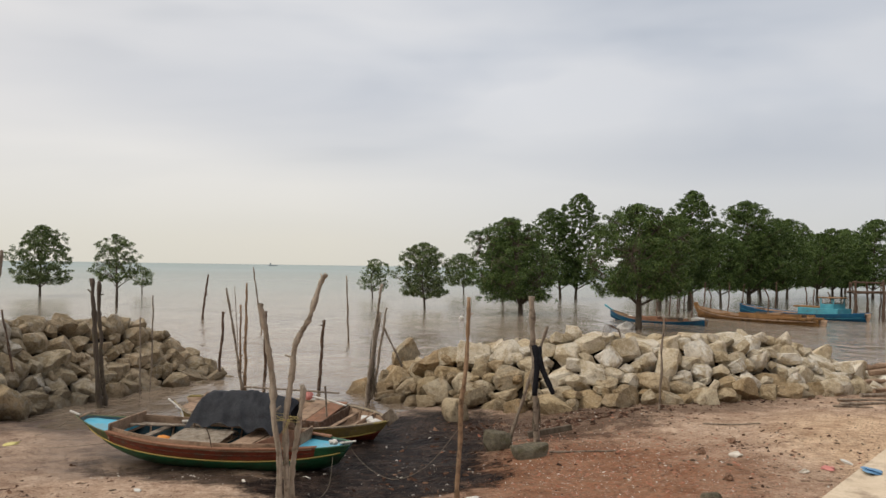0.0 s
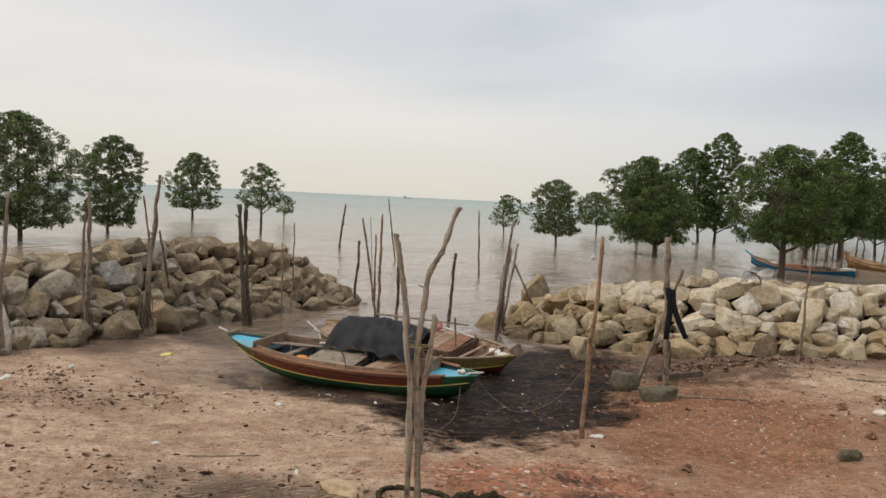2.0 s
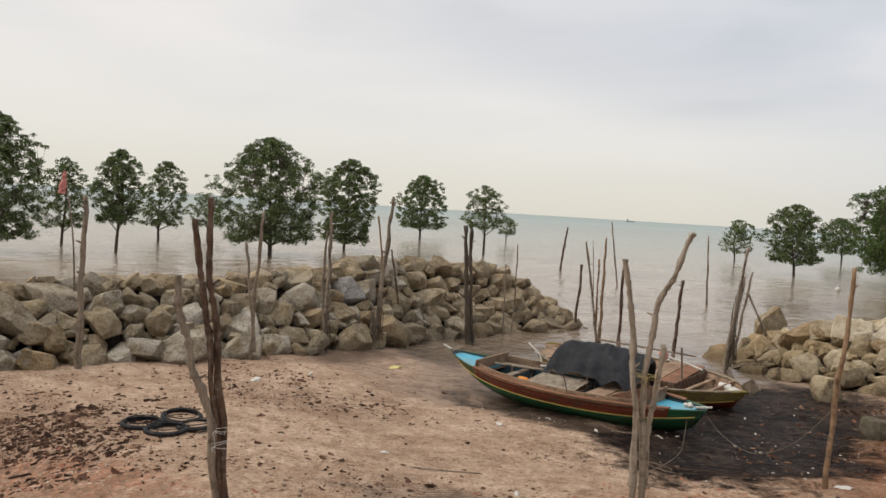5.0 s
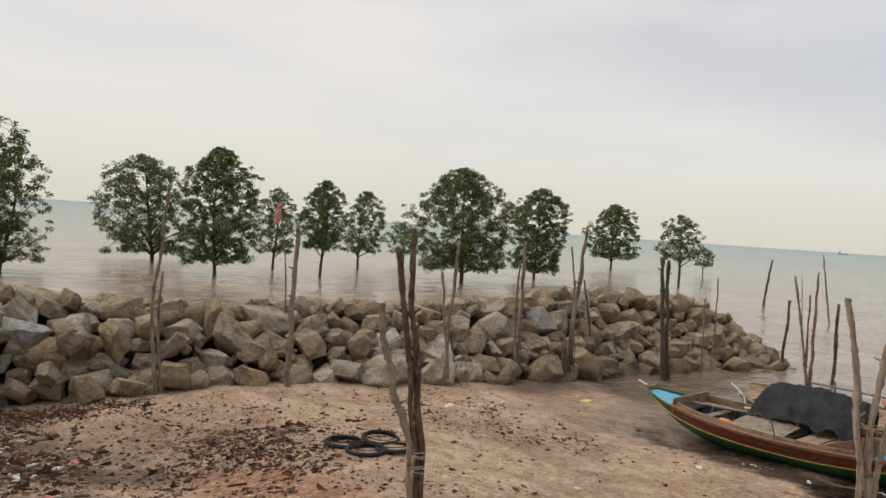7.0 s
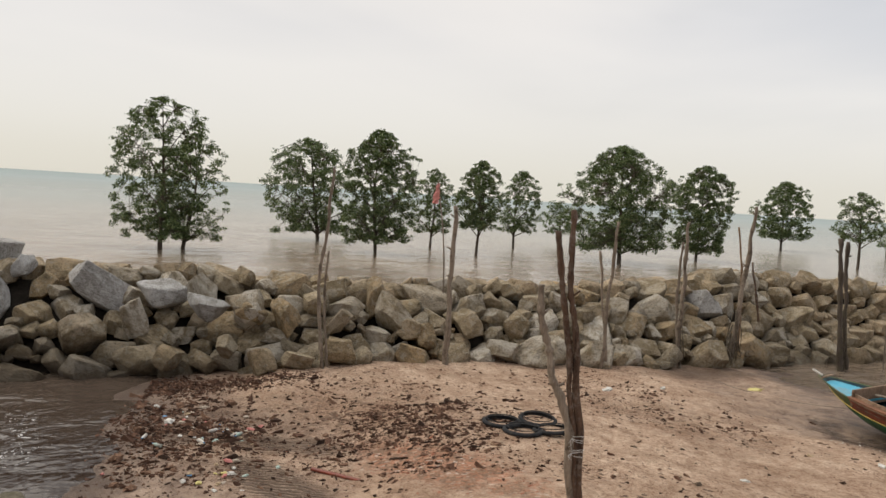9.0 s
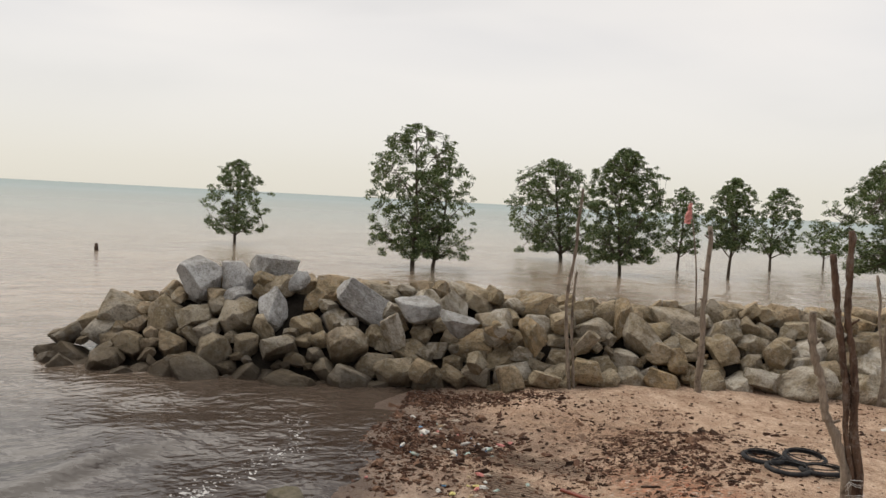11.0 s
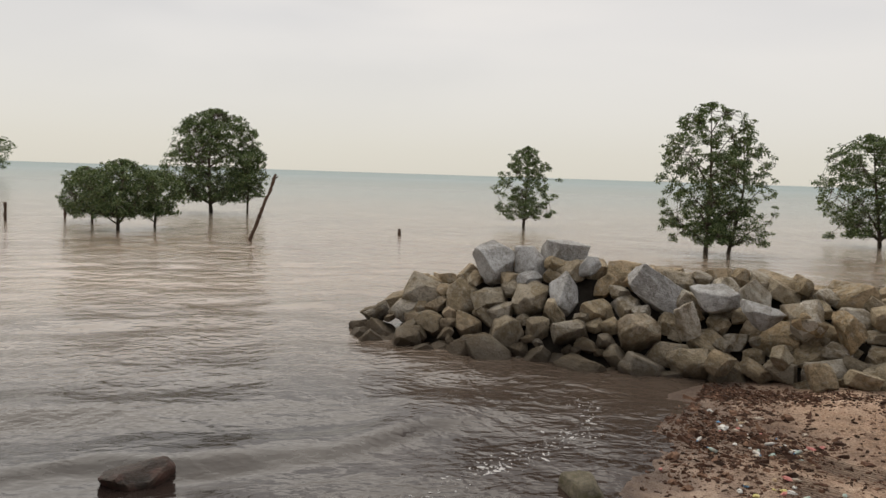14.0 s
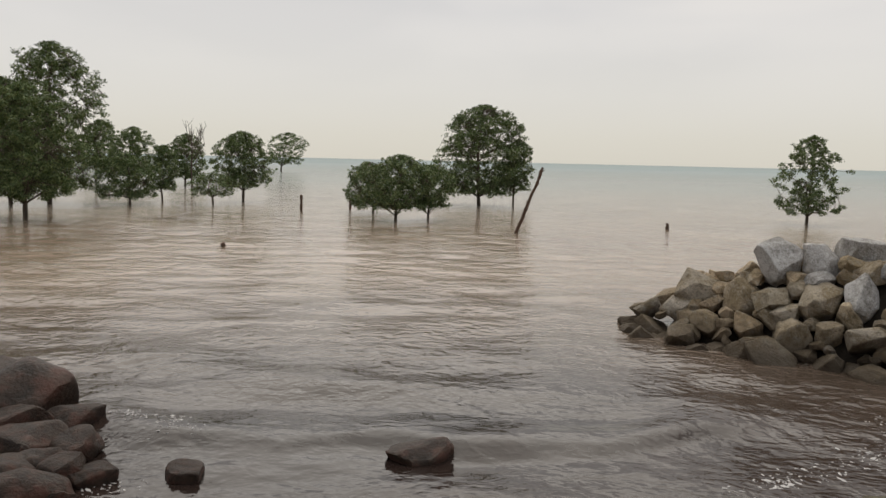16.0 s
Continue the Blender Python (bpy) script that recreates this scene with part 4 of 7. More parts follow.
mangrove(-61.3, -31.2, 5.74, 4.7, 1.5, lean=(0.03, -0.00))
mangrove(-56.5, -31.1, 2.40, 3.56, 0.93, lean=(0.09, -0.14), airy=.4)
mangrove(-86.6, -51.2, 6.18, 4.81, 1.31, lean=(-0.12, 0.24))
mangrove(-53.0, -35.9, 3.72, 4.3, 0.75, lean=(0.11, -0.13))
mangrove(-81.7, -55.4, 6.75, 5.0, 1.88, lean=(-0.39, 0.62))
mangrove(-56.9, -35.6, 4.44, 2.32, 1.21, lean=(-0.04, 0.07))
mangrove(-95.0, -69.0, 8.07, 5.05, 2.21, lean=(-0.36, 0.52))
mangrove(-38.5, -32.5, 7.46, 5.7, 1.47, lean=(0.10, -0.05))
mangrove(-51.0, -40.9, 11.62, 7.3, 1.21, lean=(-0.15, 0.27))
mangrove(-49.5, -42.9, 8.92, 5.9, 1.58, lean=(0.35, -0.35))
mangrove(-7.7, 91.3, 4.46, 3.44, 1.25, lean=(0.18, -0.00), airy=.5)
mangrove(-1.5, 71.9, 5.83, 4.55, 1.23, lean=(-0.20, -0.04))
mangrove(2.7, 106.4, 5.48, 4.24, 1.61, lean=(-0.34, -0.01))
mangrove(6.1, 64.4, 7.70, 6.62, 1.37, lean=(-0.95, 0.03), leaves=GREEN_LEAVES, stout=1.3)
mangrove(6.3, 85.8, 6.79, 5.89, 1.47, lean=(-0.06, -0.03), leaves=GREEN_LEAVES)
mangrove(13.7, 95.8, 10.87, 5.72, 1.97, lean=(-1.18, 0.13), leaves=GREEN_LEAVES)
mangrove(15.6, 96.4, 12.75, 5.31, 1.99, lean=(0.52, -0.11), leaves=GREEN_LEAVES)
mangrove(12.0, 50.4, 7.80, 6.32, 2.49, lean=(-0.09, -0.04), leaves=GREEN_LEAVES, stout=1.3)
mangrove(22.8, 75.7, 11.21, 5.17, 2.50, lean=(0.14, -0.07), leaves=GREEN_LEAVES, stout=1.25)
mangrove(19.3, 72.8, 8.52, 5.40, 1.75, lean=(1.19, -0.36), leaves=GREEN_LEAVES, stout=1.25)
mangrove(32.6, 87.5, 11.33, 7.99, 2.10, lean=(-0.28, 0.05), leaves=GREEN_LEAVES, stout=1.3)
mangrove(44.7, 106.8, 10.65, 7.61, 2.20, lean=(0.11, -0.09), leaves=GREEN_LEAVES)
mangrove(44.2, 96.7, 8.90, 5.60, 2.72, lean=(1.28, -0.62), leaves=GREEN_LEAVES)
mangrove(58.5, 111.7, 11.14, 8.05, 2.30, lean=(0.38, -0.24), leaves=GREEN_LEAVES)
mangrove(59.5, 122.5, 9.69, 7.54, 2.10, lean=(0.62, -0.34), leaves=GREEN_LEAVES)
# background rows of the grove
mangrove(10.5, 112.0, 8.2, 7.0, 1.9, leaves=GREEN_LEAVES)
mangrove(27.0, 108.0, 9.0, 7.5, 1.9, leaves=GREEN_LEAVES)
mangrove(31.0, 120.0, 8.5, 8.0, 1.9, leaves=GREEN_LEAVES)
mangrove(38.0, 125.0, 10.0, 8.0, 1.9, leaves=GREEN_LEAVES)
mangrove(50.0, 130.0, 10.0, 9.0, 1.9, leaves=GREEN_LEAVES)
mangrove(56.0, 118.0, 9.0, 8.0, 1.9, leaves=GREEN_LEAVES)
mangrove(66.0, 135.0, 11.0, 9.0, 1.9, leaves=GREEN_LEAVES)
mangrove(70.0, 122.0, 10.0, 8.0, 1.9, leaves=GREEN_LEAVES)
mangrove(25.0, 92.0, 8.0, 6.5, 1.9, leaves=GREEN_LEAVES)
mangrove(38.0, 98.0, 8.5, 6.0, 1.9, leaves=GREEN_LEAVES)
mangrove(36.5, 90.0, 9.6, 6.5, 2.4, leaves=GREEN_LEAVES)
mangrove(28.5, 84.0, 7.6, 5.5, 2.0, leaves=GREEN_LEAVES)
mangrove(51.0, 112.0, 9.0, 7.5, 2.2, leaves=GREEN_LEAVES)



def bare_tree(x, y, h, w, seed):
    """A leafless tree: a trunk with limbs that split into fine upright twigs."""
    rng = random.Random(seed)
    tree = thing("bare_tree", Matrix.Translation((x, y, SEA)), "dead leafless tree with fine upright twigs in the sea", "tree", "mangroves in the sea")
    bm = bmesh.new()
    tube(bm, smooth_line([(0, 0, -1.0), (0.1, 0, h * 0.3), (0, 0.1, h * 0.7)], 5), 0.12, 0.05, 7)
    part("trunk", bm, BARK, tree)
    for _ in range(9):
        a, up = rng.uniform(0, 6.28), rng.uniform(0.3, 0.65)
        root = Vector((0.05, 0.05, h * up))
        tip = Vector((math.cos(a) * w * rng.uniform(0.3, 0.55), math.sin(a) * w * rng.uniform(0.3, 0.55), h * min(up + rng.uniform(0.25, 0.4), 0.98)))
        bm = bmesh.new()
        tube(bm, smooth_line([root, root.lerp(tip, 0.5) + Vector((0, 0, -0.1)), tip], 3), 0.05, 0.025, 4)
        for _ in range(9):
            start = root.lerp(tip, rng.uniform(0.3, 1.0))
            tube(bm, [start, start + Vector((rng.gauss(0, 0.25), rng.gauss(0, 0.25), rng.uniform(0.4, 1.1)))], 0.026, 0.016, 3)
        part("limb", bm, BARK, tree)


bare_tree(-84.2, -48.9, 7.2, 4.2, 5)
# ---------------------------------------------------------------- poles
WOODS = {BARK.name: "dark", DARK_WOOD.name: "dark wet", DARK_GREY.name: "thick dark grey", TAN_WOOD.name: "pale brown", DRIFTWOOD.name: "grey weathered"}


def pole_part(name, line, r0, r1, mat, parent, rng, root=0.5):
    bm = bmesh.new()
    pts = [Vector(p) for p in line]
    pts[0] = pts[0] + (pts[0] - pts[1]).normalized() * root
    track = smooth_line(pts, 12)
    for i, p in enumerate(track[1:-1]):
        wave = noise.noise_vector(p * 2.1 + Vector((line[0][0], 0, 0)))
        p += Vector((wave.x, wave.y, 0)) * min(r0 * 0.95, 0.05)
    tube(bm, track, r0, r1, 9, 0.2, rng, 0.22)
    # stubs of lopped side shoots
    for _ in range(rng.randint(1, 3) if (pts[-1] - pts[0]).length > 2.2 else 0):
        i = rng.randrange(len(track) // 3, len(track) - 1)
        a = rng.uniform(0, 6.28)
        side = Vector((math.cos(a), math.sin(a), rng.uniform(0.3, 0.9)))
        r = r0 + (r1 - r0) * i / len(track)
        tube(bm, [track[i], track[i] + side * r * rng.uniform(1.6, 3.0)], r * 0.5, r * 0.3, 5)
    return part(name, bm, mat, parent, smooth=True)


def pole(line, r0, r1, mat, seed=[100]):
    seed[0] += 1
    rng = random.Random(seed[0])
    where = "in the sea" if line[0][2] <= SEA else "stuck in the shore"
    ob = pole_part("mooring_pole", line, r0, r1, mat, None, rng)
    return tagged(ob, WOODS[mat.name] + " wooden mooring pole " + where, "pole", "mooring poles")


pole([(-13.13, 8.55, -0.13), (-13.20, 8.44, 1.32), (-13.13, 8.53, 2.58), (-13.11, 8.57, 3.62)], 0.040, 0.024, DRIFTWOOD)
pole([(-13.20, 8.71, -0.13), (-13.26, 8.62, 0.88), (-13.24, 8.64, 2.05)], 0.028, 0.018, DRIFTWOOD)
pole([(-12.10, 10.75, -0.10), (-12.09, 10.76, 1.49), (-12.09, 10.76, 3.04)], 0.062, 0.04, DRIFTWOOD)
pole([(-10.56, 13.93, -0.17), (-10.69, 13.84, 1.09), (-10.81, 13.74, 2.28)], 0.035, 0.025, DRIFTWOOD)
pole([(-10.61, 13.85, -0.17), (-10.59, 13.86, 1.46), (-10.52, 13.91, 2.91)], 0.040, 0.030, DRIFTWOOD)
pole([(-10.31, 16.11, -0.35), (-10.26, 16.13, 1.43), (-10.26, 16.14, 2.98)], 0.050, 0.035, DRIFTWOOD)
pole([(-10.25, 16.27, -0.35), (-10.41, 16.16, 0.88), (-10.39, 16.18, 2.52)], 0.035, 0.025, DRIFTWOOD)
pole([(-10.01, 17.94, -0.41), (-9.87, 18.01, 1.27), (-9.73, 18.09, 3.42)], 0.065, 0.040, DRIFTWOOD)
pole([(-9.95, 18.18, -0.43), (-9.96, 18.17, 1.39), (-10.13, 18.08, 2.91)], 0.030, 0.020, TAN_WOOD)
pole([(-10.31, 19.69, 0.82), (-10.50, 19.59, 2.02)], 0.030, 0.025, DARK_WOOD)
pole([(-8.48, 20.44, -0.45), (-8.59, 20.40, 1.20), (-8.69, 20.35, 2.78)], 0.065, 0.055, DARK_GREY)
pole([(-8.46, 20.77, -0.45), (-8.59, 20.72, 1.19), (-8.64, 20.67, 2.71)], 0.05, 0.045, DARK_GREY)
pole([(-8.04, 21.98, -0.45), (-8.07, 21.97, 1.73)], 0.025, 0.020, DRIFTWOOD)
pole([(-8.21, 23.23, -0.45), (-8.18, 23.25, 0.82), (-8.19, 23.24, 2.26)], 0.025, 0.020, DRIFTWOOD)
pole([(-7.02, 25.93, -0.45), (-6.91, 25.96, 1.67)], 0.050, 0.040, DARK_WOOD)
pole([(-5.70, 23.60, -0.45), (-5.91, 23.55, 1.03), (-6.18, 23.48, 2.49)], 0.045, 0.030, DRIFTWOOD)
pole([(-5.63, 23.66, -0.45), (-5.64, 23.65, 1.04), (-5.64, 23.65, 2.64)], 0.050, 0.030, TAN_WOOD)
pole([(-5.79, 23.80, -0.45), (-5.84, 23.79, 2.00)], 0.035, 0.025, TAN_WOOD)
pole([(-9.14, 36.87, -0.45), (-9.32, 36.83, 2.17)], 0.020, 0.015, DRIFTWOOD)
pole([(-5.14, 24.02, -0.45), (-5.15, 24.02, 1.82)], 0.05, 0.042, DARK_WOOD)
pole([(-3.52, 23.70, -0.45), (-3.48, 23.71, 0.55), (-3.41, 23.72, 1.60)], 0.050, 0.040, DARK_WOOD)
pole([(-9.90, 45.11, -0.45), (-10.40, 45.00, 3.02)], 0.050, 0.030, DRIFTWOOD)
pole([(-4.44, 39.18, -0.45), (-4.59, 39.16, 2.68)], 0.050, 0.035, DRIFTWOOD)
pole([(-15.67, 53.70, -0.45), (-15.53, 53.74, 0.99), (-15.36, 53.79, 2.46)], 0.080, 0.050, DARK_WOOD)
pole([(-1.97, 21.57, -0.45), (-1.80, 21.59, 1.21), (-1.59, 21.60, 2.71)], 0.055, 0.030, DRIFTWOOD)
pole([(-1.92, 22.09, -0.45), (-1.79, 22.10, 0.86), (-1.67, 22.11, 1.94)], 0.040, 0.030, DRIFTWOOD)
pole([(-1.89, 22.61, -0.45), (-1.71, 22.63, 0.82), (-1.53, 22.64, 2.04)], 0.040, 0.025, DRIFTWOOD)
pole([(-1.27, 22.12, 0.94), (-1.57, 22.10, 1.57)], 0.030, 0.025, DRIFTWOOD)
pole([(0.26, 11.59, -0.10), (0.28, 11.58, 0.98), (0.34, 11.58, 1.77), (0.37, 11.58, 2.77)], 0.037, 0.026, TAN_WOOD)
pole([(1.82, 15.61, -0.16), (1.75, 15.62, 1.20), (1.70, 15.63, 2.65)], 0.065, 0.050, DRIFTWOOD)
pole([(1.35, 16.04, -0.19), (1.65, 16.02, 0.82), (2.05, 15.97, 2.07)], 0.035, 0.025, DRIFTWOOD)
pole([(4.98, 18.83, -0.00), (5.02, 18.82, 1.10), (5.06, 18.81, 2.13)], 0.030, 0.020, DRIFTWOOD)
# far out in the sea
pole([(-42.64, -6.32, -0.45), (-42.72, -5.70, 1.3), (-42.79, -5.08, 2.97)], 0.095, 0.075, DARK_WOOD)
pole([(-52.28, -22.34, -0.45), (-52.28, -22.34, 0.70)], 0.085, 0.085, DARK_WOOD)
pole([(-55.91, -20.12, -0.45), (-55.91, -20.13, 0.44)], 0.085, 0.085, DARK_WOOD)
pole([(-30.71, -16.67, -0.45), (-30.70, -16.69, -0.31)], 0.120, 0.100, DARK_WOOD)
pole([(-49.12, 1.49, -0.45), (-49.12, 1.47, -0.09)], 0.100, 0.100, DARK_WOOD)


def ring_of_rope(bm, centre, r, thick, turns=3, tilt=0.0):
    pts = []
    for k in range(turns * 12 + 1):
        a = 2 * math.pi * k / 12
        pts.append(Vector(centre) + Vector((r * math.cos(a), r * math.sin(a), 0.012 * k / 12 + tilt * math.cos(a))))
    tube(bm, pts, thick, thick, 5)


def tied_poles(label, stems, mat, rings):
    x, y, z = stems[0][0][0]
    ob = thing("tied_pole_cluster", Matrix(), label, "pole", "mooring poles")
    rng = random.Random(int(abs(x) * 100))
    for line, r0, r1 in stems:
        pole_part("stem", line, r0, r1, mat if isinstance(mat, bpy.types.Material) else mat.pop(0), ob, rng)
    for centre, r, material_of in rings:
        bm = bmesh.new()
        for k in range(3):
            ring_of_rope(bm, Vector(centre) + Vector((0, 0, rng.uniform(-0.02, 0.02))), r * rng.uniform(0.85, 1.05), 0.003, 1, rng.uniform(-0.05, 0.05))
        c = Vector(centre) + Vector((0.3 * r, -0.95 * r, 0))
        for k in range(3):
            tube(bm, smooth_line([c, c + Vector((rng.uniform(-0.03, 0.03), -0.02, -0.03)), c + Vector((rng.uniform(-0.06, 0.06), -0.01, rng.uniform(-0.14, -0.05)))], 4), 0.0035, 0.002, 4)
        part("rope_lashing", bm, material_of, ob, "worn rope lashing")
    return ob


tied_poles("three grey driftwood poles lashed together in the sand", [
    ([(-1.59, 8.20, 0.0), (-1.60, 8.20, 1.07), (-1.68, 8.19, 1.89), (-1.74, 8.17, 2.41), (-1.80, 8.16, 2.80)], 0.034, 0.028),
    ([(-1.47, 8.27, 0.0), (-1.55, 8.25, 1.42), (-1.52, 8.26, 2.13), (-1.48, 8.27, 2.42), (-1.33, 8.29, 2.69), (-1.18, 8.31, 3.10)], 0.033, 0.024),
    ([(-1.5, 8.30, 0.0), (-1.49, 8.31, 0.9), (-1.46, 8.33, 1.4), (-1.41, 8.34, 1.98)], 0.028, 0.027)], GREY_WOOD,
    [((-1.54, 8.26, 1.66), 0.115, DULL_YELLOW), ((-1.53, 8.25, 0.55), 0.11, ROPE)])
tied_poles("three dark bark-covered poles tied together with white string", [
    ([(-5.57, 6.72, 0.05), (-5.66, 6.65, 1.0), (-5.80, 6.53, 1.42), (-5.87, 6.47, 1.82), (-5.93, 6.42, 2.36)], 0.048, 0.034),
    ([(-5.53, 6.77, 0.05), (-5.63, 6.69, 1.11), (-5.73, 6.61, 2.08), (-5.83, 6.52, 2.94)], 0.036, 0.028),
    ([(-5.51, 6.80, 0.05), (-5.62, 6.71, 1.60), (-5.70, 6.64, 2.32), (-5.73, 6.62, 3.17)], 0.037, 0.03)], [DRIFTWOOD, DARK_WOOD, DARK_WOOD],
    [((-5.58, 6.74, 0.62), 0.095, WHITE), ((-5.59, 6.74, 0.78), 0.09, WHITE)])

def rope_tangle(x, y, z, high, wide, seed, label):
    """Loops of old rope and net hung round a pole."""
    rng = random.Random(seed)
    bm = bmesh.new()
    for _ in range(16):
        a = rng.uniform(0, 6.28)
        top = z + high * rng.uniform(0.35, 1.0)
        r = wide * rng.uniform(0.4, 1.0)
        line = [(0.05 * math.cos(a), 0.05 * math.sin(a), top), (r * math.cos(a), r * math.sin(a), top - high * rng.uniform(0.2, 0.5)),
                (r * math.cos(a + 0.9), r * math.sin(a + 0.9), z + high * rng.uniform(0.0, 0.2)), (0.06 * math.cos(a + 2), 0.06 * math.sin(a + 2), z + high * rng.uniform(0.2, 0.5))]
        tube(bm, smooth_line([Vector(p) + Vector((x, y, 0)) for p in line], 5), rng.uniform(0.006, 0.016), 0.006, 5)
    return tagged(part("rope_tangle", bm, OLD_NET, None, smooth=True), label, "rope", "rope tangles")


rope_tangle(-9.97, 17.96, -0.3, 1.3, 0.24, 3, "tangle of dark old rope and net round a pole")
rope_tangle(-10.28, 16.15, -0.2, 0.9, 0.13, 4, "loops of dark old rope tied round poles")
rope_tangle(-8.52, 20.6, -0.4, 1.2, 0.14, 5, "loops of dark old rope tied round thick poles")
rope_tangle(-1.84, 21.9, -0.4, 1.9, 0.14, 6, "loops of pale old rope tied round poles")
rope_tangle(1.8, 15.62, 0.1, 0.7, 0.09, 7, "thin old rope wound round a pole")

# ---------------------------------------------------------------- boats


class Hull:
    """A plank boat's lines; x runs along it, from the stern at -length/2 to the bow."""

    def __init__(self, length, beam, depth, bow=0.45, stern=0.3, sharp=2.2, transom=0.12, rise=None, rake=(0.0, 0.0)):
        self.length, self.beam, self.depth, self.bow, self.stern, self.sharp, self.transom = length, beam, depth, bow, stern, sharp, transom
        self.rise, self.rake = rise or (bow * 0.95, stern * 0.8), rake

    def half(self, u):
        blunt = self.transom if u < 0 else 0.03
        return self.beam / 2 * max(1 - abs(u) ** self.sharp, 0.0) ** 0.85 * (1 - blunt) + self.beam / 2 * blunt

    def sheer(self, u):
        return self.depth + (self.bow if u > 0 else self.stern) * abs(u) ** 2.3

    def keel(self, u):
        return (self.rise[0] if u > 0 else self.rise[1]) * abs(u) ** 3.0

    def point(self, u, v, side=1, inset=0.0):
        """v: 0 at the keel, 1 at the sheer."""
        k, s, b = self.keel(u), self.sheer(u), max(self.half(u) - inset, 0.004)
        wide = b * min(1.0, 0.62 * math.sin(min(v * 2.6, 1.57)) + 0.38 * v)
        rake = (self.rake[0] if u > 0 else -self.rake[1]) * (1 - v) * abs(u) ** 3
        return Vector((u * self.length / 2 - rake, side * wide, k + (s - k) * v + inset * (1 - v)))

    def skin(self, v0, v1, inset=0.0, thick=0.025, rows=5, cols=34, u0=-1.0, u1=1.0):
        """Both sides of the planking between two heights, with thickness."""
        bm = bmesh.new()
        us = [u0 + (u1 - u0) * i / cols for i in range(cols + 1)]
        for side in (1, -1):
            for deep, flip in ((inset, 1), (inset + thick, -1)):
                grid = [[bm.verts.new(self.point(u, v0 + (v1 - v0) * j / rows, side, deep)) for j in range(rows + 1)] for u in us]
                for i in range(cols):
                    for j in range(rows):
                        f = [grid[i][j], grid[i + 1][j], grid[i + 1][j + 1], grid[i][j + 1]]
                        bm.faces.new(f if side * flip < 0 else f[::-1])
                if deep == inset:
                    first = grid
            for i in range(cols):
                for j in (0, rows):
                    bm.faces.new((first[i][j], first[i + 1][j], grid[i + 1][j], grid[i][j]))
        bmesh.ops.remove_doubles(bm, verts=bm.verts, dist=0.0005)
        return bm

    def rail(self, v, r, proud=0.012, u0=-1.0, u1=1.0, side=1, lift=0.0):
        bm = bmesh.new()
        tube(bm, [self.point(u0 + (u1 - u0) * i / 40, v, side, -proud) + Vector((0, 0, lift)) for i in range(41)], r, r, 6)
        return bm

    def strip(self, u0, u1, side, near, far, low, high, v=1.0):
        """A board along the sheer: from one inset to another, and from one lift to another."""
        bm = bmesh.new()
        rings = []
        for i in range(31):
            u = u0 + (u1 - u0) * i / 30
            a, b = self.point(u, v, side, near), self.point(u, v, side, far)
            a.z = b.z = self.point(u, v, side).z
            rings.append([bm.verts.new(q + Vector((0, 0, z))) for q, z in ((a, low), (a, high), (b, high), (b, low))])
        for p, q in zip(rings, rings[1:]):
            for k in range(4):
                bm.faces.new((p[k], p[(k + 1) % 4], q[(k + 1) % 4], q[k]))
        bm.faces.new(rings[0])
        bm.faces.new(rings[-1][::-1])
        return bm

    def deck(self, u0, u1, v, thick=0.025):
        bm = bmesh.new()
        n = 10
        tops = []
        for i in range(n + 1):
            u = u0 + (u1 - u0) * i / n
            a, b = self.point(u, v, 1, 0.03), self.point(u, v, -1, 0.03)
            crown = Vector((0, 0, 0.02))
            tops.append([bm.verts.new(p) for p in (a, (a + b) / 2 + crown, b, b - Vector((0, 0, thick)), a - Vector((0, 0, thick)))])
        for p, q in zip(tops, tops[1:]):
            for k in range(5):
                bm.faces.new((p[k], p[(k + 1) % 5], q[(k + 1) % 5], q[k]))
        bm.faces.new(tops[0])
        bm.faces.new(tops[-1][::-1])
        return bm

    def bench(self, u, v, wide, thick=0.03, overhang=0.0):
        a = self.point(u, v, 1, 0.03)
        bm = bmesh.new()
        box(bm, (wide, 2 * a.y + overhang, thick), Matrix.Translation((a.x, 0, a.z)), 0.006)
        return bm


def place(x, y, z, turn, heel=0.0, trim=0.0):
    return pose(x, y, z, heel, trim, turn)


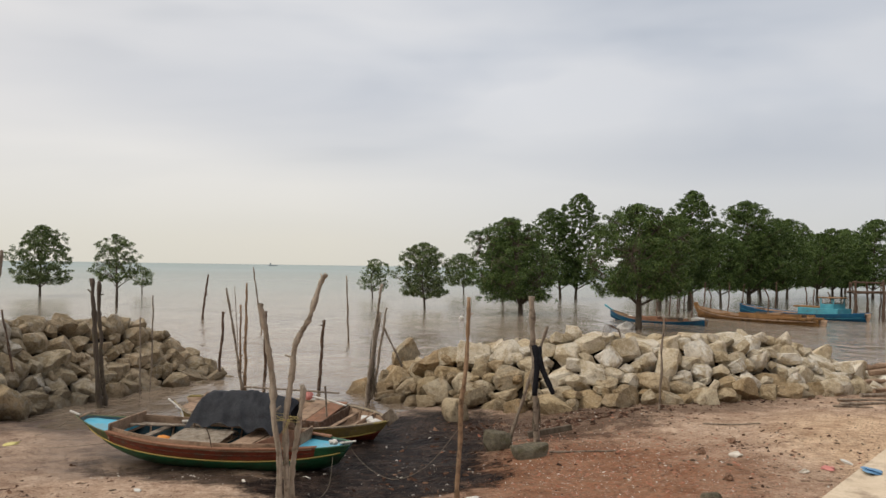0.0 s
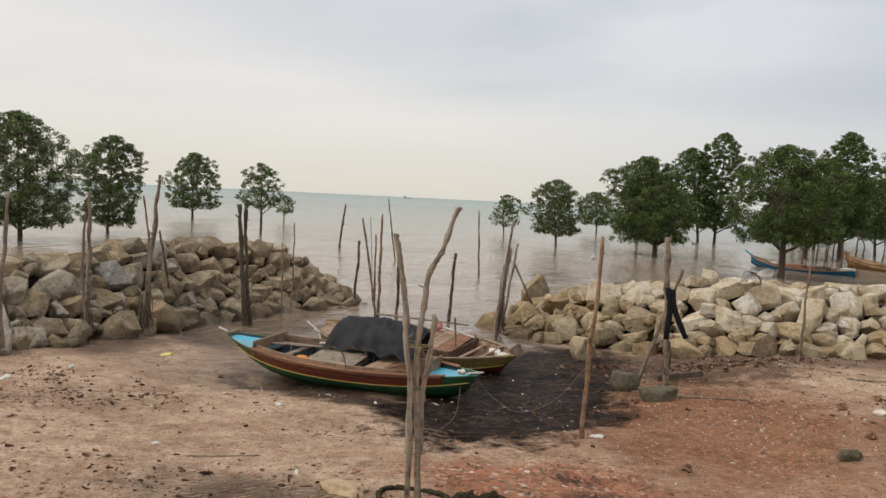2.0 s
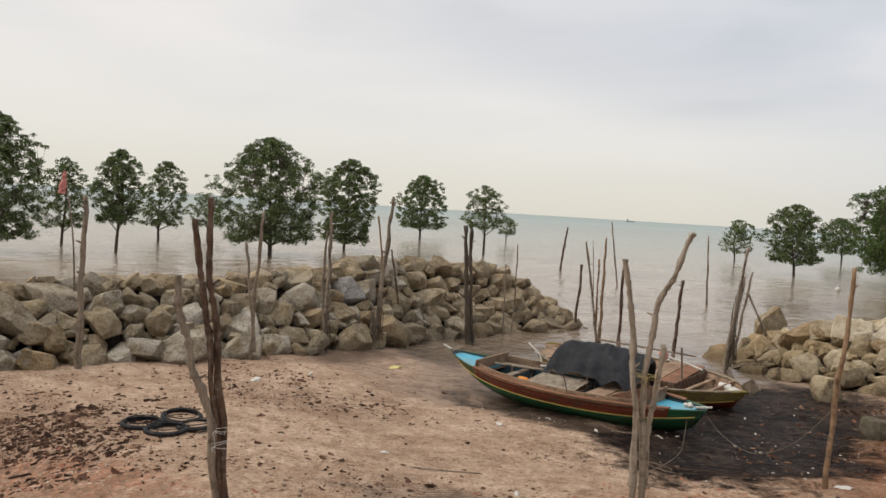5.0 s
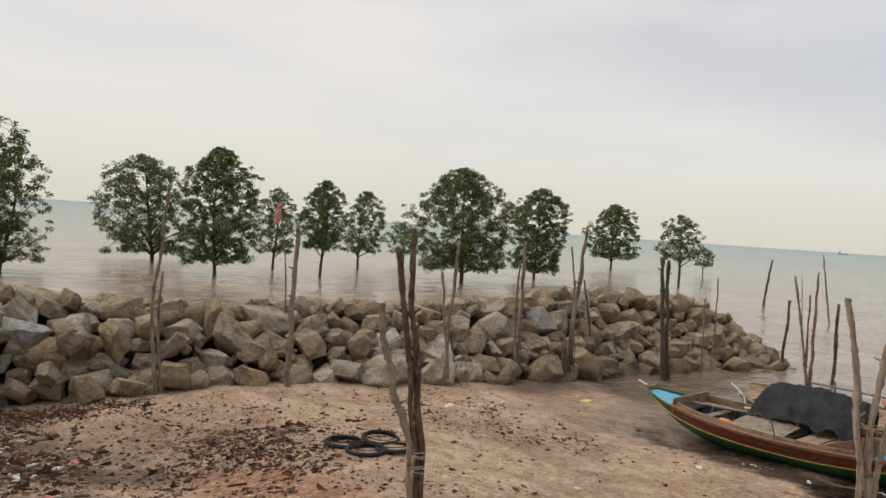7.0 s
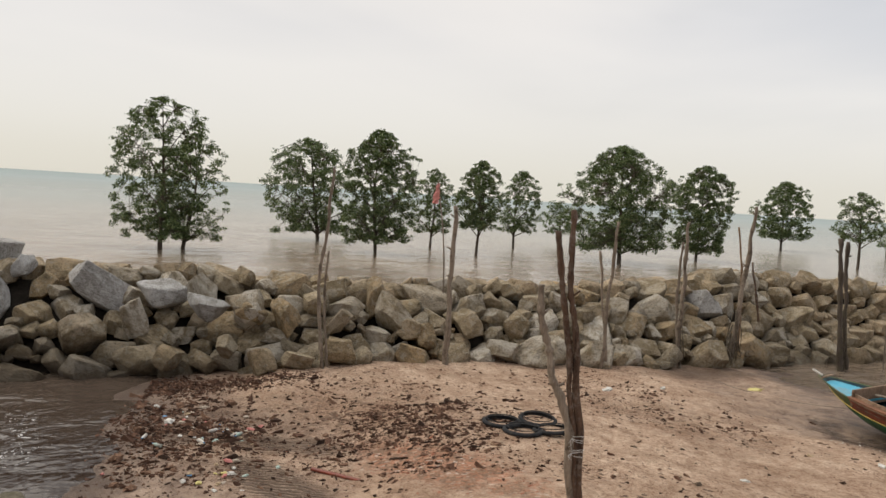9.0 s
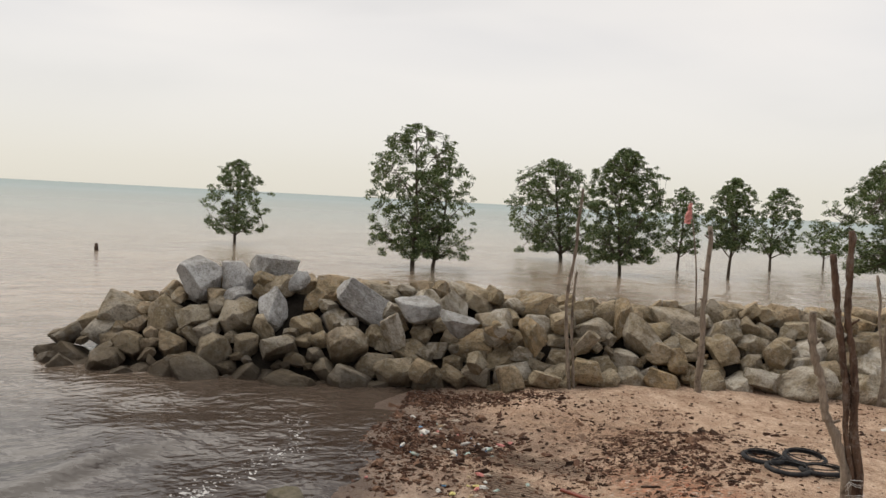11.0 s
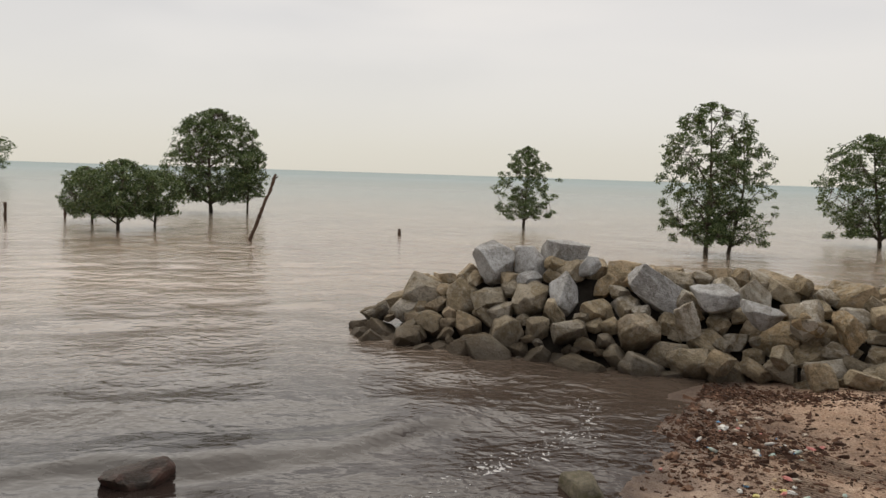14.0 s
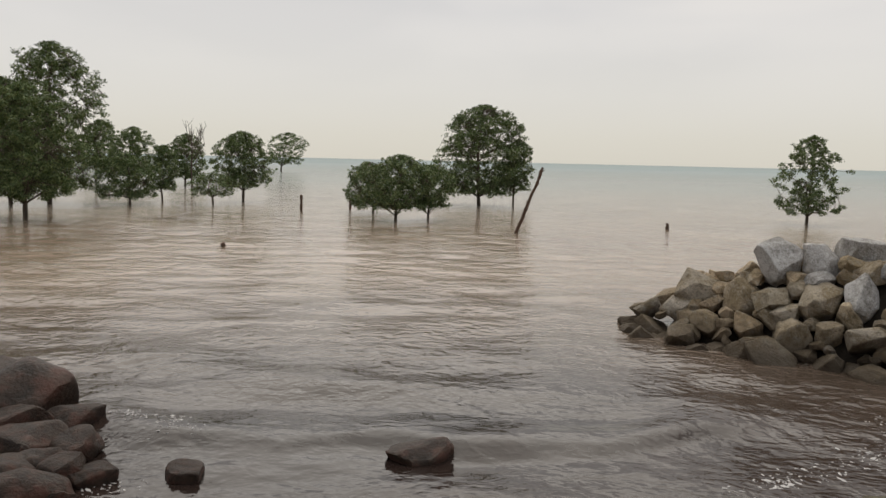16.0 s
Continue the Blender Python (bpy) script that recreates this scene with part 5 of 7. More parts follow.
def fishing_boat(m, hull, label, lower, upper, stripe, deck_paint, split=0.6, decks=True, ends=(0.66, -0.7), floor=None, caps=False):
    """caps: the upper strake is painted between the decks only, and the open part has a cap and a coaming."""
    boat = thing("wooden_boat", m, label, "boat", "fishing boats")
    low = part("lower_hull", hull.skin(0.0, split), lower, boat, smooth=True)
    if caps:
        high = part("upper_strake", hull.skin(split, 1.0, -0.010, 0.036, u0=ends[1] - 0.16, u1=ends[0] + 0.02), upper, boat, smooth=True)
        part("bow_strake", hull.skin(split, 1.0, -0.004, 0.03, u0=ends[0] + 0.02, u1=1.0, cols=12), OLIVE_GREEN, boat, smooth=True)
        part("stern_strake", hull.skin(split, 1.0, -0.004, 0.03, u0=-1.0, u1=ends[1] - 0.16, cols=8), lower, boat, smooth=True)
        for side in (1, -1):
            part("gunwale_cap", hull.strip(ends[1] - 0.16, ends[0] + 0.02, side, -0.035, 0.075, 0.0, 0.024), RED_WOOD, high, "worn red-brown cap board")
            part("coaming", hull.strip(ends[1], ends[0], side, 0.075, 0.1, -0.05, 0.085), PLANK, boat, "raised bare plank coaming")
            part("seam", hull.rail((1 + split) / 2, 0.006, 0.012, ends[1] - 0.14, ends[0], side), DARK_WOOD, high)
            part("rubbing_rail", hull.rail(0.965, 0.012, 0.016, ends[1] - 0.14, ends[0], side), PLANK, high, "worn pale rubbing rail")
    else:
        high = part("upper_strake", hull.skin(split, 1.0, -0.008, 0.034), upper, boat, smooth=True)
    part("inner_planking", hull.skin(0.06, 0.97, 0.03, 0.012), BILGE if caps else PLANK, boat, "dark wet inner planking" if caps else "bare weathered inner planking", True)
    for side in (1, -1):
        part("rubbing_stripe", hull.rail(split, 0.012, 0.012, -0.97, 0.97, side), stripe, low)
        if not caps:
            part("gunwale", hull.rail(1.0, 0.026, -0.005, -0.99, 0.99, side), upper, high)
    if decks:
        part("bow_deck", hull.deck(ends[0], 0.93, 0.86), deck_paint, boat, "painted deck")
        part("stern_deck", hull.deck(-0.93, ends[1], 0.86), deck_paint, boat, "painted deck")
        for u in ends:
            part("bulkhead", hull.bench(u, 0.9 if not caps else 1.0, 0.035, 0.16 if not caps else 0.3), PLANK, boat)
    part("floor_board", hull.deck(ends[1], ends[0], 0.3 if caps else 0.42), floor or PLANK, boat, "weathered floor boards")
    return boat


# green and red boat drawn up on the mud; its bow points up the shore
hull = Hull(5.347, 1.83, 0.637, 0.15, 0.077, 1.9, 0.12, (0.56, 0.34), (0.63, 0.23))
m = place(-4.163, 14.785, -0.508, 168.5, -1.7, -1.6)
boat = fishing_boat(m, hull, "green and red-brown wooden fishing boat with blue decks on mud", GREEN_PAINT, RED_PAINT, YELLOW_PAINT, BLUE_PAINT, 0.66, ends=(0.6, -0.65), floor=BILGE, caps=True)
for x, z, wide in ((1.08, 0.56, 0.14), (0.62, 0.5, 0.1), (-1.45, 0.54, 0.1)):
    part("thwart", hull.bench(x / 2.673, z / 0.64, wide), DRIFTWOOD, boat)
for (x0, y0, z0), (x1, y1, z1), wide in (((1.56, 0.0, 0.66), (0.62, -0.42, 0.7), 0.1), ((1.5, -0.3, 0.63), (0.5, -0.6, 0.66), 0.08)):
    bm = bmesh.new()
    box(bm, (math.hypot(x1 - x0, y1 - y0), wide, 0.026), pose((x0 + x1) / 2, (y0 + y1) / 2, (z0 + z1) / 2, 0, 2, math.degrees(math.atan2(y1 - y0, x1 - x0))), 0.006)
    part("loose_board", bm, DRIFTWOOD, boat, "pale weathered loose board")
for k in range(3):
    bm = bmesh.new()
    box(bm, (0.17, 1.2, 0.025), Matrix.Translation((-1.02 + 0.19 * k, -0.12, 0.585 + 0.008 * (k % 2))), 0.006)
    part("hatch_board", bm, PLANK, boat)
bm = bmesh.new()
box(bm, (0.035, 1.36, 0.34), Matrix.Translation((-1.27, -0.05, 0.54)) @ pose(0, 0, 0, 3, 24, -3), 0.008)
part("aft_board", bm, RED_WOOD, boat, "red-brown board set across the boat")
bm = bmesh.new()
box(bm, (1.28, 0.03, 0.3), Matrix.Translation((-1.74, 0.06, 0.71)) @ pose(0, 0, 0, 0, -14, 92), 0.008)
part("side_board", bm, RED_WOOD, boat)
for u in (0.56, 0.4, 0.22, -0.1, -0.5):
    for side in (1, -1):
        bm = bmesh.new()
        tube(bm, [hull.point(u, v, side, 0.045) for v in np.linspace(0.12, 0.98, 8)], 0.022, 0.02, 5)
        part("rib", bm, PLANK, boat)
bm = bmesh.new()
box(bm, (0.22, 0.035, 0.03), Matrix.Translation((2.7, 0, 0.82)) @ pose(0, 0, 0, 0, -16, 0), 0.006)
part("stem_head", bm, WHITE, boat, "white-painted stem head")
bm = bmesh.new()
tube(bm, [Vector((2.45, 0.22, 0.8)), Vector((2.42, 0.0, 0.83)), Vector((2.45, -0.22, 0.8))], 0.022, 0.022, 6)
part("stem_crosspiece", bm, PLANK, boat)
bm = bmesh.new()
box(bm, (0.3, 0.03, 0.03), Matrix.Translation((-2.6, 0, 0.725)) @ pose(0, 0, 0, 0, 12, 0), 0.006)
part("stern_head", bm, WHITE, boat)
bm = bmesh.new()
tube(bm, smooth_line([(-0.52, 0.88, 0.62), (-0.45, 0.87, 0.86), (-0.38, 0.86, 1.0)], 4), 0.01, 0.008, 5)
part("stay_rod", bm, DARK_WOOD, boat, "thin upright rod")
bm = bmesh.new()
for lx, ly, ls in ((0, 0, 0.055), (0.06, 0.03, 0.045), (-0.04, 0.05, 0.04)):
    bmesh.ops.create_icosphere(bm, subdivisions=2, radius=ls, matrix=Matrix.Translation((lx, ly, 0)))
for v in bm.verts:
    v.co = v.co * (1 + 0.3 * noise.noise(v.co * 16))
float_ob = tagged(part("white_sack", bm, WHITE, None, smooth=True), "small white plastic sack on the boat's stern", "bag")
float_ob.matrix_world = m @ Matrix.Translation((-2.4, 0.12, 0.74))
bm = bmesh.new()
tube(bm, smooth_line([(0.88, -0.72, 0.6), (1.0, -0.8, 0.84), (1.3, -0.86, 1.03)], 4), 0.025, 0.014, 6)
tube(bm, smooth_line([(1.0, -0.8, 0.84), (1.06, -0.7, 0.92)], 3), 0.016, 0.012, 6)
fork = tagged(part("forked_stick", bm, WHITE, None, smooth=True), "white-painted forked stick standing in the boat", "stick")
fork.matrix_world = m


def draped(x0, x1, y0, y1, ridge, eave, seed, cols=40, rows=26, hem=0.06, crease=1.0, power=2.1, skew=0.0):
    """A cloth over a hooped frame, with folds and an uneven hem."""
    rng = random.Random(seed)
    bm = bmesh.new()
    grid = []
    for i in range(cols + 1):
        u = i / cols
        row = []
        for j in range(rows + 1):
            v = j / rows * 2 - 1
            drop = abs(v) ** power
            y = (y0 + y1) / 2 + (y1 - y0) / 2 * (0.9 * v + 0.1 * math.sin(v * 1.57))
            x = x0 + (x1 - x0) * u - skew * (1 - drop)
            z = ridge + 0.015 * crease * math.cos(u * 6.28 * 2) * (1 - drop) - 0.05 * v * (1 - drop) - (ridge - eave) * drop - 0.3 * (ridge - eave) * abs(2 * u - 1) ** 7
            fold = crease * (noise.noise(Vector((x * 3.2, v * 1.4, seed))) * 0.05 + 0.035 * abs(noise.noise(Vector((x * 8, v * 3, seed)))) + math.sin(x * 15 + 2.5 * v + 3 * noise.noise(Vector((x * 2, v, 1)))) * 0.03 * abs(v) ** 0.7)
            z += fold + (hem * noise.noise(Vector((x * 2.3, 7, seed))) if abs(v) == 1 else 0)
            row.append(bm.verts.new((x, y + 0.03 * noise.noise(Vector((x * 4, v * 2, seed + 3))), z)))
        grid.append(row)
    for i in range(cols):
        for j in range(rows):
            bm.faces.new((grid[i][j], grid[i + 1][j], grid[i + 1][j + 1], grid[i][j + 1]))
    bmesh.ops.solidify(bm, geom=list(bm.faces), thickness=0.012)
    return bm


tarp = tagged(part("tarpaulin", draped(-1.2, 0.68, -1.3, -0.22, 1.3, 0.74, 2, 60, 30, 0.06, 1.15, 1.5, 0.2), TARP, None, smooth=True), "creased black tarpaulin draped over a boat", "tarpaulin")
tarp.matrix_world = m
for k in range(3):
    x = -1.05 + 0.75 * k
    bm = bmesh.new()
    tube(bm, smooth_line([(x, -0.84, 0.5), (x, -1.2, 0.8), (x, -0.78, 1.22), (x, -0.36, 0.86), (x, -0.3, 0.5)], 5), 0.018, 0.018, 5)
    part("tarp_hoop", bm, PLANK, boat)
sack = tagged(part("sacking_mat", draped(-0.36, 0.62, -0.5, 0.5, 0.64, 0.56, 9, 24, 18, 0.02, 0.45, 6.0), CLOTH, None, smooth=True), "pale sacking mat spread over boards in the boat", "sack")
sack.matrix_world = m
bm = bmesh.new()
box(bm, (1.0, 1.1, 0.03), Matrix.Translation((0.2, -0.02, 0.5)), 0.006)
part("mat_board", bm, PLANK, boat)
bm = bmesh.new()
bmesh.ops.create_icosphere(bm, subdivisions=2, radius=0.1)
for v in bm.verts:
    v.co = Vector((v.co.x * 1.4, v.co.y, v.co.z * 0.7)) * (1 + 0.3 * noise.noise(v.co * 14))
rag = tagged(part("orange_rag", bm, ORANGE, None, smooth=True), "crumpled orange plastic lying in the boat", "rag")
rag.matrix_world = m @ Matrix.Translation((0.72, 0.32, 0.57))

bm = bmesh.new()
tube(bm, smooth_line([(0.72, -0.36, 0.74), (0.45, -0.4, 0.76), (-0.1, -0.44, 0.74)], 5), 0.03, 0.028, 7)
spar = tagged(part("spar", bm, WHITE, None, smooth=True), "white-painted spar lying across the boat", "spar")
spar.matrix_world = m
# olive boat lying behind it
hull2 = Hull(5.2, 2.15, 0.57, 0.03, 0.15, 2.1, 0.2, (0.16, 0.2), (0.39, 0.25))
m2 = place(-3.41, 17.62, -0.544, -22.6, 6.5, -0.7)
boat2 = fishing_boat(m2, hull2, "olive and dark red wooden boat with bare plank decks in mud", RED_PAINT, OLIVE_PAINT, YELLOW_PAINT, PLANK, 0.546, ends=(0.8, -0.7), floor=PLANK)
for x, z, wide in ((1.5, 0.5, 0.09), (1.95, 0.5, 0.16), (-0.4, 0.5, 0.1)):
    part("thwart", hull2.bench(x / 2.6, z / 0.6, wide), PLANK, boat2)
for u in (0.72, 0.62, 0.5):
    for side in (1, -1):
        bm = bmesh.new()
        tube(bm, [hull2.point(u, v, side, 0.045) for v in np.linspace(0.12, 0.98, 8)], 0.022, 0.02, 5)
        part("rib", bm, PLANK, boat2)
for k in range(4):
    bm = bmesh.new()
    box(bm, (0.19, 1.3, 0.025), Matrix.Translation((0.52 + 0.2 * k, 0.25, 0.60 + 0.008 * (k % 2))) @ pose(0, 0, 0, 3, 0, 4), 0.006)
    part("hatch_board", bm, RED_WOOD if k > 1 else PLANK, boat2)
for x, y, sx, sy in ((0.86, -0.42, 0.86, 0.03), (1.26, 0.2, 0.03, 1.2)):
    bm = bmesh.new()
    box(bm, (sx, sy, 0.3), Matrix.Translation((x, y, 0.45)), 0.006)
    part("hatch_coaming", bm, DARK_WOOD, boat2)
bm = bmesh.new()
tube(bm, smooth_line([(-0.8, -0.1, 1.12), (0.4, -0.08, 1.12), (1.5, -0.02, 1.1)], 6), 0.024, 0.02, 6)
part("boom", bm, DRIFTWOOD, boat2)
for x in (1.2, -0.3):
    bm = bmesh.new()
    tube(bm, smooth_line([(x, -0.06, 0.3), (x, -0.06, 1.24)], 3), 0.02, 0.02, 6)
    part("boom_crutch", bm, DRIFTWOOD, boat2)
bm = bmesh.new()
tube(bm, smooth_line([(0.45, 0.5, 0.84), (0.9, 0.45, 0.8), (1.4, 0.4, 0.72)], 4), 0.026, 0.02, 6)
part("tiller", bm, WHITE, boat2, "white-painted tiller")
bm = bmesh.new()
bmesh.ops.create_icosphere(bm, subdivisions=2, radius=0.1)
for v in bm.verts:
    v.co = v.co * (1 + 0.4 * noise.noise(v.co * 12))
knot = tagged(part("pink_rag", bm, PINK, None, smooth=True), "pale pink rag knotted round the boat's tiller", "rag")
knot.matrix_world = m2 @ Matrix.Translation((0.46, 0.45, 0.87))
for k, (x, y) in enumerate(((2.05, 0.1), (2.3, -0.05))):
    bm = bmesh.new()
    box(bm, (0.24, 0.2, 0.1), Matrix.Translation((x, y, 0.56)) @ pose(0, 0, 0, 8, 10, 30 + 40 * k), 0.02)
    part("white_block", bm, WHITE, boat2, "white-painted block")

bm = bmesh.new()
box(bm, (0.3, 0.05, 0.26), pose(2.6, 0.05, 0.66, 0, -38, 8), 0.012)
part("stem_board", bm, DRIFTWOOD, boat2, "grey weathered upright stem board")
for side in (1, -1):
    part("gunwale_cap", hull2.strip(-0.9, 0.92, side, -0.03, 0.06, 0.0, 0.022), DRIFTWOOD, boat2, "worn grey cap board")

# boats moored among the trees
far1 = Hull(7.8, 1.5, 0.52, 0.6, 0.25, 2.6, 0.3)
b = fishing_boat(place(14.7, 56.6, -0.84, 130), far1, "blue wooden boat with red-brown inside, moored under trees", SEA_BLUE, SEA_BLUE, TEAL_PAINT, ORANGE_WOOD, 0.5)
for u in (0.3, -0.1, -0.45):
    part("thwart", far1.bench(u, 0.98, 0.5, 0.06), ORANGE_WOOD, b)
bm = bmesh.new()
box(bm, (0.6, 0.7, 0.22), Matrix.Translation((-3.3, 0, 0.78)), 0.03)
part("stern_box", bm, WHITE, b, "white box")
bm = bmesh.new()
box(bm, (0.9, 0.05, 0.12), Matrix.Translation((4.05, 0, 1.22)) @ pose(0, 0, 0, 0, -28, 0), 0.01)
part("stem_head", bm, TEAL_PAINT, b)
for side in (1, -1):
    part("wash_board", far1.strip(-0.55, 0.5, side, 0.02, 0.06, -0.02, 0.16), RED_WOOD, b, "red-brown wash board")
    part("worn_rail", far1.strip(-0.95, 0.95, side, -0.04, 0.06, 0.0, 0.035), DRIFTWOOD, b, "worn pale rail")
for k, (x, y, size) in enumerate(((-1.6, 0.1, (0.9, 0.7, 0.35)), (0.4, -0.1, (1.3, 0.6, 0.25)), (1.9, 0.1, (0.5, 0.5, 0.3)))):
    bm = bmesh.new()
    box(bm, size, pose(x, y, 0.66, 4, 3, 12 - 14 * k), 0.04)
    part("fish_box", bm, (BARK, RED_WOOD, WHITE)[k], b, ("dark wooden box", "red-brown box", "white box")[k])
far2 = Hull(11.0, 1.9, 0.8, 0.5, 0.08, 3.0, 0.5)
b = fishing_boat(place(22.6, 59.4, -0.9, 119), far2, "long orange-brown wooden boat hull, moored empty", ORANGE_WOOD, ORANGE_WOOD, ORANGE_WOOD, ORANGE_WOOD, 0.7, False)
for u in (-0.6, -0.2, 0.2, 0.55):
    part("thwart", far2.bench(u, 0.9, 0.2, 0.06), ORANGE_WOOD, b)
bm = bmesh.new()
box(bm, (0.3, 0.25, 0.8), Matrix.Translation((5.55, 0, 1.2)) @ pose(0, 0, 0, 0, 28, 0), 0.03)
part("stem_post", bm, ORANGE_WOOD, b)
bm = bmesh.new()
box(bm, (5.0, 1.9, 0.16), Matrix.Translation((-2.4, 0, 0.9)), 0.02)
part("deck", bm, ORANGE_WOOD, b)
for side in (1, -1):
    part("wash_board", far2.strip(-0.8, 0.12, side, 0.0, 0.06, -0.03, 0.3), ORANGE_WOOD, b)
    part("rubbing_strake", far2.strip(-0.97, 0.96, side, -0.06, 0.02, -0.16, -0.08), PLANK, b, "worn rubbing strake")
for k, (x, y) in enumerate(((-3.6, 0.2), (-1.4, -0.3), (-0.7, 0.3), (0.9, 0.1))):
    bm = bmesh.new()
    box(bm, (1.3 - 0.2 * k, 0.5, 0.2), pose(x, y, 1.06 if x < 0 else 0.7, 3, 4, 20 * k), 0.03)
    part("loose_board", bm, (BARK, PLANK)[k % 2], b, "weathered loose board")
far3 = Hull(11.5, 2.2, 0.75, 0.5, 0.3, 2.8, 0.4)
b = fishing_boat(place(28.2, 65.0, -0.82, 120), far3, "blue fishing boat with teal wheelhouse, moored among stakes", SEA_BLUE, SEA_BLUE, TEAL_PAINT, SEA_BLUE, 0.6)
for size, at, mat, name in (((3.4, 1.7, 0.5), (-2.2, 0, 1.0), TEAL_PAINT, "cabin_base"), ((1.15, 1.4, 0.35), (-2.9, 0, 1.42), TEAL_PAINT, "wheelhouse"), ((1.5, 1.6, 0.07), (-2.9, 0, 2.06), ORANGE_WOOD, "roof"),
                            ((2.6, 1.2, 0.12), (-1.2, 0, 1.3), ORANGE_WOOD, "hatch")):
    bm = bmesh.new()
    box(bm, size, Matrix.Translation(at), 0.02)
    part(name, bm, mat, b)
for x in (-3.42, -2.38):
    for y in (-0.65, 0.65):
        bm = bmesh.new()
        box(bm, (0.08, 0.08, 0.8), Matrix.Translation((x, y, 1.7)), 0.01)
        part("roof_post", bm, TEAL_PAINT, b)
bm = bmesh.new()
box(bm, (0.9, 1.2, 0.06), Matrix.Translation((-2.9, 0, 1.6)), 0.01)
part("wheelhouse_shelf", bm, DARK_WOOD, b)

# stakes and a rough platform among the moored boats
for x, y, top in ((18.2, 66, 1.9), (18.9, 66.3, 2.1), (19.4, 64, 1.5), (21.6, 68, 2.2), (23.1, 71, 1.7), (29.6, 67, 1.9), (30.4, 64.5, 1.6), (31.2, 62.4, 2.4), (33.6, 63.2, 2.3), (24.3, 70, 2.2), (26.2, 72, 2.0), (27.9, 69, 2.3), (20.7, 72, 1.8), (31.5, 70, 1.7), (16.1, 62, 1.4), (22.0, 75, 2.0), (24.9, 63, 1.9)):
    pole([(x, y, SEA), (x + 0.1, y, top * 0.5), (x + 0.25 * math.sin(7 * x), y, top)], 0.06, 0.045, DARK_WOOD)
stage = thing("wooden_platform", Matrix.Translation((32.4, 61.5, SEA)), "rough platform of old stakes standing in the sea", "platform")
for k, (x, y, h) in enumerate(((-1.5, 0, 3.0), (-0.5, 0.3, 2.9), (0.6, 0, 3.1), (1.7, 0.4, 3.0), (-1.2, 1.5, 2.9), (1.4, 1.6, 2.8))):
    pole_part("stake", [(x, y, 0), (x + 0.05, y, h * 0.5), (x, y, h)], 0.1, 0.07, DARK_WOOD, stage, random.Random(k), 1.0)
for a, b in (((-1.7, 0, 2.1), (2.0, 0.2, 2.15)), ((-1.7, 0.1, 2.9), (1.9, 0.2, 2.85)), ((0.6, 0, 2.2), (2.8, 0.3, 0.6)), ((-1.4, 1.5, 2.1), (1.6, 1.6, 2.1))):
    bm = bmesh.new()
    tube(bm, smooth_line([a, b], 3), 0.07, 0.06, 6)
    part("rail", bm, DARK_WOOD, stage)
for k in range(4):
    bm = bmesh.new()
    box(bm, (3.2, 0.3, 0.05), Matrix.Translation((0, 0.2 + 0.36 * k, 2.2)), 0.01)
    part("deck_board", bm, DARK_WOOD, stage)

# ---------------------------------------------------------------- things on the shore


def tyre(x, y, r, thick, tilt=(0, 0)):
    ob = thing("tyre", pose(x, y, gz(x, y) + thick * 0.8, *tilt), "worn black motorcycle tyre lying on sand", "tyre", "tyres on the sand")
    bm = bmesh.new()
    n, k = 40, 12
    rings = []
    for i in range(n):
        a = 2 * math.pi * i / n
        ring = []
        for j in range(k):
            b = 2 * math.pi * j / k
            if abs(b - math.pi) < 0.6:
                out = -0.15
            else:
                out = math.cos(b)
            lug = 1.06 if (i % 2 and abs(b if b < math.pi else b - 2 * math.pi) < 0.8) else 1.0
            rr = r + thick * out * lug * (1.0 if out > 0 else 1.1)
            ring.append(bm.verts.new((rr * math.cos(a), rr * math.sin(a), 0.85 * thick * math.sin(b))))
        rings.append(ring)
    for i in range(n):
        p, q = rings[i], rings[(i + 1) % n]
        for j in range(k):
            bm.faces.new((p[j], q[j], q[(j + 1) % k], p[(j + 1) % k]))
    part("tread", bm, RUBBER, ob)
    bm = bmesh.new()
    for z in (0.05, -0.05):
        tube(bm, [Vector(((r - thick * 0.95) * math.cos(a), (r - thick * 0.95) * math.sin(a), z)) for a in np.linspace(0, 6.2832, 37)], 0.008, 0.008, 5)
    part("bead", bm, RUBBER, ob)
    return ob


tyre(-8.28, 8.45, 0.255, 0.036)
tyre(-8.10, 9.02, 0.255, 0.035, (2, 5))
tyre(-7.82, 8.40, 0.255, 0.036)
tyre(-7.62, 8.80, 0.255, 0.036, (0, -6))


def stone(x, y, size, mat, label, sink=0.25, seed=0, name="boulder", z=None):
    rng = random.Random(seed)
    bm = block(rng, Vector((3.7 * seed, 1.3 * seed, 0)), 1.6, (10, 13), 0.38)
    bmesh.ops.smooth_vert(bm, verts=bm.verts, factor=0.35, use_axis_x=True, use_axis_y=True, use_axis_z=True)
    ob = new(name, block_mesh(bm, mat, name))
    sx, sy, sz = size
    ob.matrix_world = Matrix.LocRotScale((x, y, (gz(x, y) if z is None else z) + sz * (0.5 - sink)), Euler((rng.gauss(0, 0.12), rng.gauss(0, 0.12), rng.uniform(-0.5, 0.5))), (sx, sy, sz * 1.08))
    return tagged(ob, label, "boulder", "loose boulders")


